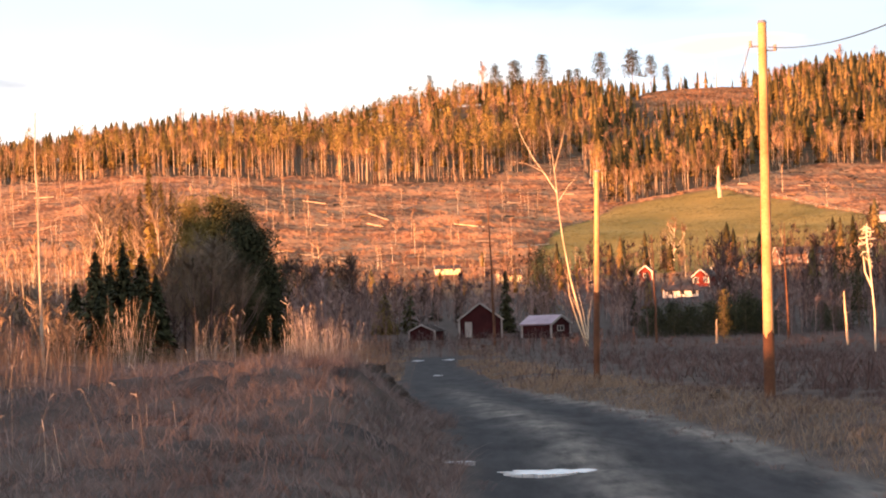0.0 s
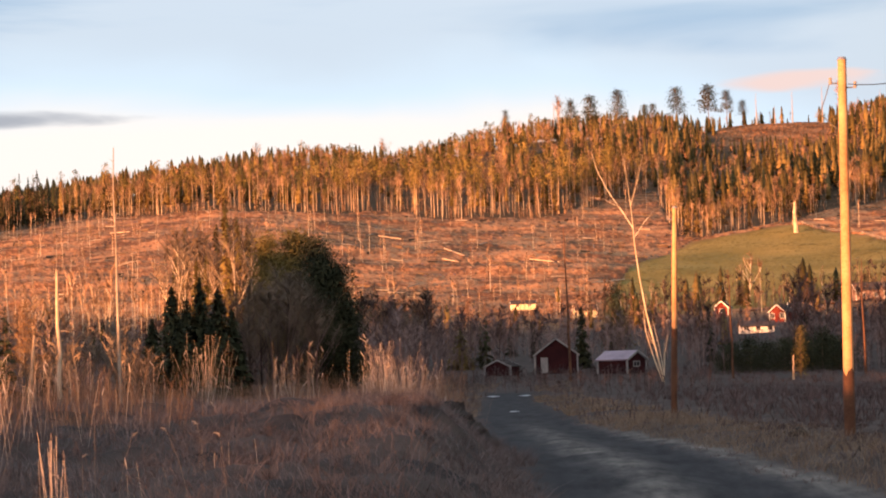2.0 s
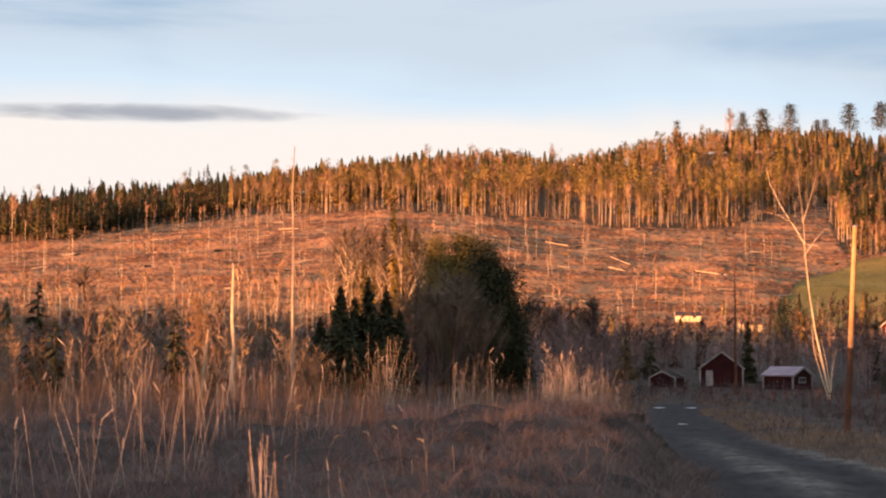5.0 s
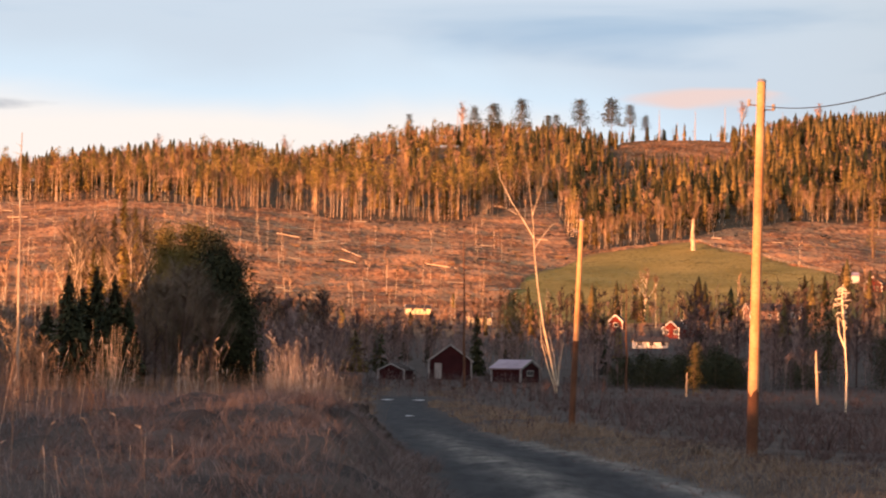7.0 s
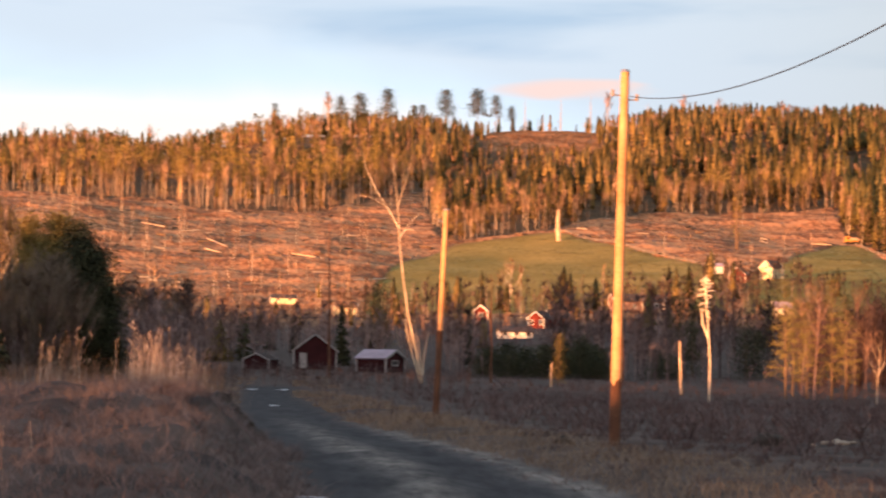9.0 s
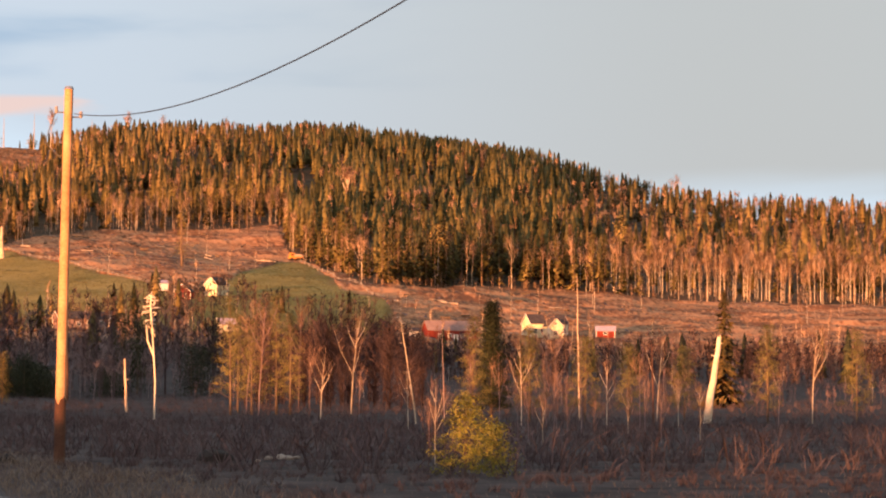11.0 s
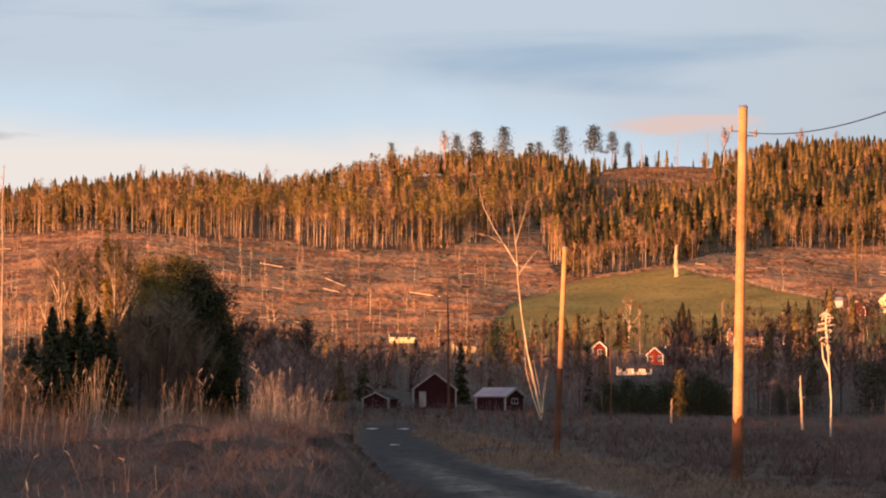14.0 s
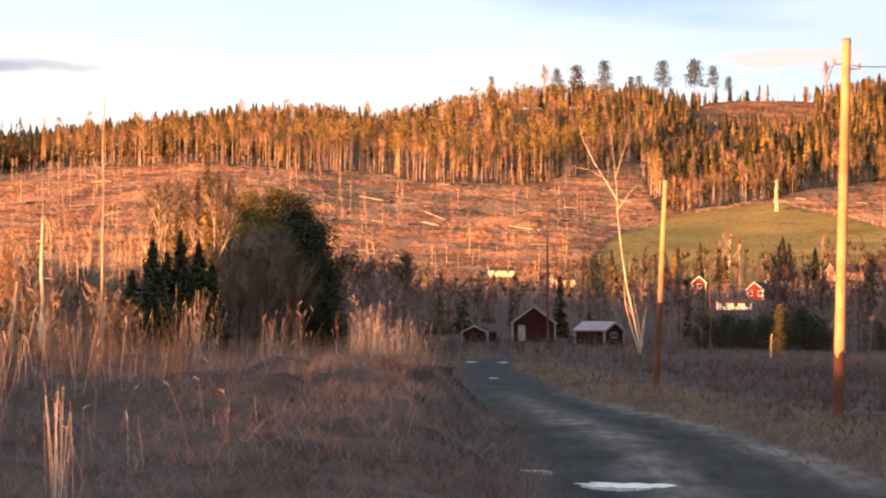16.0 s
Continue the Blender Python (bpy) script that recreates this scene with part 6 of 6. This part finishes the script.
stump_at = spot(1.56, 57.5)
stump_at.z = min(stump_at.z - 0.05, 0.28)
stump(stump_at, 0.23, 0.52)
for k in range(20):
    s_ = k / 19
    lump("stone", spot(1.85 - 0.8 * s_ + 0.12 * math.sin(k * 2.4), 57.2 - 3.0 * s_ + 0.5 * math.cos(k * 3.7), -0.04), (0.38 - 0.12 * s_, 0.5, 0.26 - 0.12 * s_), M_earth, "lump of dark eroded turf at the bank's edge", "earth lump", 60 + k, 0.45, "turf lumps")
for k, (a, dd, sz) in enumerate(((1.25, 56.6, 0.22), (1.05, 56.0, 0.17), (0.92, 55.2, 0.13), (1.45, 56.4, 0.18), (1.15, 55.0, 0.15), (0.75, 54.0, 0.11), (1.35, 55.5, 0.14))):
    lump("stone", spot(a, dd, 0.02), (sz, sz * 0.9, sz * 0.7), M_stone, "dark earthy stone on the eroded bank", "stone", k, group="bank stones")
lump("stone", spot(-4.70, 57, 0.05), (0.16, 0.14, 0.13), M_stone, "dark stone in the verge grass", "stone", 21)
lump("stone", spot(-8.4, 60, 0.05), (0.35, 0.3, 0.2), M_stone, "dark mound in the verge grass", "stone", 22)
for k, (a, dd, sz) in enumerate(((-9.6, 62, 0.14), (-9.75, 61, 0.10), (-9.4, 61.5, 0.10), (-9.9, 62.5, 0.08), (-9.2, 60.5, 0.06))):
    lump("stone", spot(a, dd, 0.02), (sz, sz, sz * 0.6), M_grey, "pale stone in the rough grass", "stone", 30 + k, group="pale stones")


def puddle(az, d, wide, long, mat, label, seed, up=0.012):
    rr = np.random.RandomState(seed)
    bm = bmesh.new()
    n = 150
    amps = rr.uniform(-0.14, 0.14, 14)
    vs = []
    for k in range(n):
        q = k * 6.283 / n
        s = 1 + sum(amps[i] * math.sin((i + 2) * q + i) for i in range(14)) + rr.normal(0, 0.05)
        vs.append(bm.verts.new((wide / 2 * s * math.cos(q), long / 2 * s * math.sin(q), 0)))
    top = bm.faces.new(vs)
    low = bmesh.ops.extrude_face_region(bm, geom=[top])
    bmesh.ops.translate(bm, verts=[g for g in low["geom"] if isinstance(g, bmesh.types.BMVert)], vec=(0, 0, -0.06))
    bmesh.ops.recalc_face_normals(bm, faces=bm.faces)
    ob = part("puddle", bm, mat, None)
    p = spot(az, d)
    pts = [float(land(p.x + i * wide / 3, p.y + j * long / 3)) for i in (-1, 0, 1) for j in (-1, 0, 1)]
    ob.location = (p.x, p.y, sum(pts) / 9 + up + 0.006)
    return tagged(ob, label, "puddle", "puddles")


puddle(-2.2, 32.9, 1.35, 1.0, M_ice, "shallow puddle with pale wet ice on the gravel track", 1)
puddle(-0.1, 33.8, 0.42, 0.35, M_frost, "thin grey icy puddle on the gravel track", 2)
puddle(1.0, 222, 0.8, 5, M_frost, "frozen grey-white puddle on the track", 3)
puddle(0.38, 222, 0.85, 5, M_frost, "frozen grey-white puddle on the track", 4)
puddle(0.585, 138, 0.36, 2.2, M_frost, "frozen grey-white puddle on the track", 5)


# ---- grass, reeds and scrub ----
def blades(name, seed, x, y, height, width, lean, mat, label, category, away=None):
    """Bent grass blades, each of three triangles."""
    rr = np.random.RandomState(seed)
    n = len(x)
    root = np.stack([x, y, land(x, y) - 0.03], -1)
    a, b = rr.rand(n) * 6.283, rr.rand(n) * 6.283
    if away is not None:
        b = away + rr.normal(0, 0.5, n)
    side = np.stack([np.cos(a), np.sin(a), 0 * a], -1) * (np.asarray(width) / 2)[:, None] if np.ndim(width) else np.stack([np.cos(a), np.sin(a), 0 * a], -1) * width / 2
    bend = np.stack([np.cos(b), np.sin(b), 0 * b], -1) * (height * lean * rr.uniform(0.2, 1.6, n))[:, None]
    up = np.array([0, 0, 1.0]) * height[:, None]
    v = np.stack([root - side, root + side, root + up * 0.6 + bend * 0.35 - side * 0.8, root + up * 0.6 + bend * 0.35 + side * 0.8, root + up + bend], 1).reshape(-1, 3)
    i = np.arange(n)[:, None] * 5
    f = np.concatenate([i + (0, 1, 3), i + (0, 3, 2), i + (2, 3, 4)], 1).reshape(-1, 3)
    clump = 0.5 + 0.5 * wave(x, y, 3.0, seed)
    tint = np.repeat(np.clip(0.5 * rr.rand(n) + 0.5 * clump, 0, 1), 5)
    return tagged(link_mesh(name, v, f, [mat], tint=tint), label, category, kind="stuff")


def off_road(x, y):
    return road_mask(x, y) < 0.25


def left_of_road(x, y):
    return x < road_x(y)


az, d, x, y, r = scatter(61, -1, 15, 9, 75, 0.075, lambda az, d, x, y, c: off_road(x, y) & left_of_road(x, y) & ~((az > 1.1) & (az < 1.7) & (d > 51) & (d < 58)) & (c < np.clip(46 / d, 0.2, 1) ** 1.3 * (0.62 + 0.3 * wave(x, y, 1.7, 85))))
blades("dry_grass", 61, x, y, r.uniform(0.07, 0.22, len(x)) * (1 + 0.6 * wave(x, y, 2.2, 62)), 0.005 + 0.00006 * d, 1.3, M_straw, "matted dry straw-coloured grass on the bank", "grass")


def tussocks(seed, x, y, size, each, width, mat, label):
    """Arching clumps of dead grass; the blades of each fall outwards."""
    rr = np.random.RandomState(seed)
    n = len(x)
    cx, cy, sz = np.repeat(x, each), np.repeat(y, each), np.repeat(size, each)
    b = rr.rand(n * each) * 6.283
    k = rr.rand(n * each) ** 0.5 * 0.35 * sz
    return blades("grass_tussocks", seed, cx + np.cos(b) * k, cy + np.sin(b) * k, sz * rr.uniform(0.35, 1.0, n * each), width, 0.9, mat, label, "grass", b)


az, d, x, y, r = scatter(86, -1, 15, 14, 68, 0.62, lambda az, d, x, y, c: off_road(x, y) & left_of_road(x, y) & ~((az > 1.1) & (az < 1.7) & (d > 51) & (d < 58)) & (c < np.clip(0.5 + 0.6 * wave(x, y, 4, 87), 0.1, 1)))
tussocks(88, x, y, r.uniform(0.16, 0.36, len(x)), 60, 0.0045, M_straw, "arching tussocks of dead brown grass on the bank")
az, d, x, y, r = scatter(89, -25, -4, 27, 75, 0.6, lambda az, d, x, y, c: (x - road_x(y) > 2.6) & (c < np.clip(0.35 + 0.6 * wave(x, y, 5, 90), 0.03, 1)))
tussocks(91, x, y, r.uniform(0.10, 0.24, len(x)), 26, 0.007, M_moor, "tussocks of dead grass in the wet meadow")
az, d, x, y, r = scatter(95, 3.0, 15, 15, 56, 0.16, lambda az, d, x, y, c: left_of_road(x, y) & (np.abs(x - road_x(y)) > 3.4) & (c < np.clip(0.0 + 0.8 * wave(x, y, 3.2, 96), 0.0, 0.6) * np.interp(az, (3, 7, 9), (0.35, 0.5, 1))))
blades("tall_grass", 97, x, y, r.uniform(0.2, 0.5, len(x)), 0.0035 + 0.00003 * d, 0.45, M_straw, "feathery tall dead grass on the bank", "grass")
az, d, x, y, r = scatter(62, -25, 1, 26, 110, 0.11, lambda az, d, x, y, c: off_road(x, y) & ~left_of_road(x, y) & (c < np.clip(42 / d, 0.12, 1) ** 1.5 * (0.12 + 0.88 * (1 - smooth(3.2, 5.5, x - road_x(y) + wave(x, y, 9, 66))))))
blades("dry_grass", 63, x, y, r.uniform(0.06, 0.24, len(x)) * (1 + 0.5 * wave(x, y, 3, 64)) * (1 - 0.5 * smooth(3.5, 6, x - road_x(y))), 0.006 + 0.00006 * d, 1.0, M_verge, "golden dry grass along the verge", "grass")
az, d, x, y, r = scatter(64, -25, 15, 75, 260, 1.3, lambda az, d, x, y, c: off_road(x, y) & (c < np.clip(150 / d, 0.2, 1)))
blades("meadow_grass", 65, x, y, r.uniform(0.15, 0.5, len(x)), 0.02 + 0.00012 * d, 0.7, M_moor, "mauve-brown dead meadow grass", "grass")

# short grass that creeps over the track's edges
az, d, x, y, r = scatter(92, -14, 3, 16, 120, 0.33, lambda az, d, x, y, c: (np.abs(np.abs(x - road_x(y)) - np.interp(y, (0, 50, 90, 200), (1.95, 1.85, 1.7, 1.6)) - 0.25 * wave(x, y, 4, 93)) < 0.42) & (c < np.clip(40 / d, 0.2, 1) * 0.35))
tussocks(94, x, y, r.uniform(0.06, 0.16, len(x)), 16, 0.005, M_straw, "short dead grass creeping over the track's edges")


def scrub(name, seed, x, y, height, label, mat, stems=9, spread=0.35, width=0.012):
    rr = np.random.RandomState(seed)
    n = len(x)
    x, y, height = np.repeat(x, stems), np.repeat(y, stems), np.repeat(height, stems) * rr.uniform(0.5, 1.1, n * stems)
    sc = height * 0.35
    x, y = x + rr.normal(0, 1, len(x)) * sc * 0.5, y + rr.normal(0, 1, len(y)) * sc * 0.5
    return blades(name, seed, x, y, height, width, spread, mat, label, "scrub")


az, d, x, y, r = scatter(83, -4, 3, 78, 300, 0.55, lambda az, d, x, y, c: off_road(x, y) & (np.abs(x - road_x(y)) < np.where(x < road_x(y), 7, 5)) & (c < np.clip(0.25 + 1.1 * wave(x, y, 22, 84), 0, 0.9) * np.clip(120 / d, 0.3, 1)))
tussocks(98, x, y, r.uniform(0.18, 0.42, len(x)), 16, 0.016, M_verge, "golden dead grass beside the far track")
az, d, x, y, r = scatter(66, -25, 0.8, 48, 350, 1.25, lambda az, d, x, y, c: off_road(x, y) & (x - road_x(y) > 4.2 + 0.02 * d) & (c < np.clip(0.55 + 0.6 * wave(x, y, 34, 67), 0.1, 1) * np.clip(110 / d, 0.35, 1)) & (np.abs(az + 1.3) > np.where((d > 250), 0.9, 0)))
scrub("willow_scrub", 68, x, y, r.uniform(0.3, 0.85, len(x)), "dark leafless willow scrub in the wet meadow", M_moor, 9, 0.9, 0.022)
az, d, x, y, r = scatter(75, -25, -3, 26, 80, 0.6, lambda az, d, x, y, c: (x - road_x(y) > 4.0 + 0.8 * wave(x, y, 8, 76)) & (c < np.clip(0.65 + 0.6 * wave(x, y, 5, 77), 0.25, 1)))
scrub("low_scrub", 78, x, y, r.uniform(0.08, 0.22, len(x)), "low tangled dead scrub and heather by the track", M_moor, 17, 0.6, 0.008)
az, d, x, y, r = scatter(79, 0.5, 15, 14, 62, 0.42, lambda az, d, x, y, c: left_of_road(x, y) & (road_x(y) - x > 2.2) & (c < np.clip(0.15 + 0.9 * wave(x, y, 3.4, 80), 0.0, 0.8)))
scrub("bank_heath", 82, x, y, r.uniform(0.10, 0.24, len(x)), "dull mauve heath and dead stalks on the bank", M_moor, 22, 0.8, 0.005)
az, d, x, y, r = scatter(69, 1.5, 15, 100, 330, 1.7, lambda az, d, x, y, c: (c < np.clip(0.4 + 0.6 * wave(x, y, 30, 70), 0.05, 1)))
scrub("willow_scrub", 71, x, y, r.uniform(0.8, 2.2, len(x)), "brown leafless brush behind the bank", M_twig, 14, 0.35, 0.010)


az, d, x, y, r = scatter(72, 6.2, 15, 38, 64, 0.42, lambda az, d, x, y, c: (c < np.clip(0.3 + 0.8 * wave(x, y, 6, 73), 0.03, 1)))
scrub("red_brush", 74, x, y, r.uniform(0.3, 1.0, len(x)), "reddish leafless brush along the top of the bank", M_twig, 16, 0.4, 0.004)


# tall reeds and grass heads on the bank, in sun
def reeds(az, d, count, height, label, seed, wide=0.4, lean=0.15):
    rr = np.random.RandomState(seed)
    p = spot(az, d)
    t = thing("reed_tuft", Matrix.Translation(p), label, "tall grass", "reed tufts")
    sv, hv = [], []
    for k in range(count):
        b = np.array([rr.normal(0, wide), rr.normal(0, wide), 0])
        b[2] = float(land(p.x + b[0], p.y + b[1])) - p.z - 0.03
        h = height * (0.35 + 0.75 * rr.rand() ** 0.7)
        top = b + np.array([rr.normal(0, lean) * h, rr.normal(0, lean) * h, h])
        mid = (b + top) / 2 + (0, 0, 0.04 * h)
        sv.append(tube([b, mid, top], (0.0024, 0.0022, 0.0014), 3))
        if rr.rand() < 0.12:
            droop = np.array([rr.normal(0, 0.05), rr.normal(0, 0.03), 0.10])
            hv.append(tube([top, top + droop * 0.5, top + droop], (0.003, 0.006, 0.002), 4))
    v, f = joined(sv)
    tagged(link_mesh("stem_tuft", v, f, [M_reed], t, np.repeat(rr.rand(count), len(v) // count)), kind="stuff")
    if hv:
        v, f = joined(hv)
        tagged(link_mesh("seed_tuft", v, f, [M_reed], t, np.full(len(v), 0.9)), kind="stuff")
    return t


REEDS = ((2.4, 60, 70, 0.95, 0.22), (2.75, 61, 95, 1.2, 0.22), (2.05, 60, 18, 0.75, 0.25), (3.05, 61, 40, 0.85, 0.2), (4.15, 62, 12, 1.2, 0.12), (4.45, 62, 24, 1.25, 0.14), (4.75, 63, 12, 1.1, 0.14), (5.3, 62, 8, 0.7, 0.3),
         (5.9, 60, 44, 1.35, 0.22), (6.2, 60, 26, 1.1, 0.25), (7.0, 58, 10, 0.8, 0.4), (7.7, 56, 10, 0.75, 0.4), (8.8, 54, 26, 0.9, 0.4), (9.6, 50, 26, 1.0, 0.5), (10.4, 46, 30, 1.0, 0.4), (11.2, 42, 22, 1.0, 0.5),
         (12.2, 40, 12, 0.8, 0.5), (13.2, 40, 12, 0.8, 0.5), (9.5, 33, 9, 1.05, 0.2), (10.1, 30, 13, 1.1, 0.16), (10.7, 29, 7, 1.0, 0.2), (11.6, 27, 10, 1.0, 0.25), (8.9, 36, 14, 0.9, 0.3), (6.9, 27, 5, 0.42, 0.2), (5.6, 30, 4, 0.4, 0.3), (7.6, 38, 12, 0.6, 0.4), (5.5, 44, 8, 0.5, 0.5), (12.8, 30, 10, 0.7, 0.3), (13.6, 27, 8, 0.6, 0.3))
for k, (a, dd, c, h, wd) in enumerate(REEDS):
    reeds(a, dd, c, h, "tuft of tall dry reed stems on the bank", 300 + k, wd)
reeds(8.35, 23, 24, 0.95, "tight tuft of tall dry reed stems close by", 338, 0.05, 0.045)
reeds(8.12, 23.5, 4, 0.5, "few short dry reed stems", 339, 0.06, 0.2)
def stalk(az0, az1, d, el, label, seed, droop=0.05):
    """One tall grass stem that leans over, with its nodding seed head."""
    rr = np.random.RandomState(seed)
    p, q = spot(az0, d), spot(az1, d)
    t = thing("grass_stalk", Matrix.Translation(p), label, "tall grass", "grass stalks")
    top = np.array([q.x - p.x, q.y - p.y, 1.59 + d * math.tan(radians(el)) - p.z])
    side = math.copysign(1, top[0])
    mid = top * 0.55 + (-0.06 * side * abs(top[0]), 0, 0.06 * top[2])
    v, f = tube([(0, 0, -0.05), mid * 0.5, mid, top], (0.0022, 0.002, 0.0017, 0.0011), 5)
    link_mesh("stem", v, f, [M_reed], t, np.full(len(v), 0.1), smooth_faces=True)
    pieces = []
    for k in range(26):
        s = k / 25
        c = top + np.array([side * droop * s, 0, 0.055 * s - droop * 0.7 * s * s])
        e = c + np.array([rr.normal(0.2 * side, 0.5), rr.normal(0, 0.5), rr.normal(-0.1, 0.5)]) * 0.016 * (1.2 - s)
        pieces.append(tube([c, (c + e) / 2, e], (0.0015, 0.0024, 0.0008), 4))
    v, f = joined(pieces)
    link_mesh("seed_head", v, f, [M_reed], t, np.full(len(v), 0.5))
    return t


for k, (a0, a1, dd, el) in enumerate(((7.75, 7.73, 28, -0.69), (7.34, 7.05, 28, -1.23), (6.02, 6.43, 27, -1.16), (5.76, 5.91, 29, -1.06), (5.32, 5.44, 26, -1.28), (7.95, 7.95, 27, -1.59), (7.76, 8.22, 21.5, -1.96))):
    stalk(a0, a1, dd, el, "tall dry grass stem with a nodding seed head", 360 + k)
# single tall stems
for k, (a, dd, h) in enumerate(((3.99, 64, 1.45), (3.05, 64, 1.35), (4.75, 64, 1.4), (4.6, 63, 1.2), (6.3, 62, 1.5), (1.7, 60, 0.6), (5.9, 61, 1.4), (3.4, 63, 1.1))):
    reeds(a, dd, 2, h, "single tall dry stem on the bank", 340 + k, 0.04, 0.04)
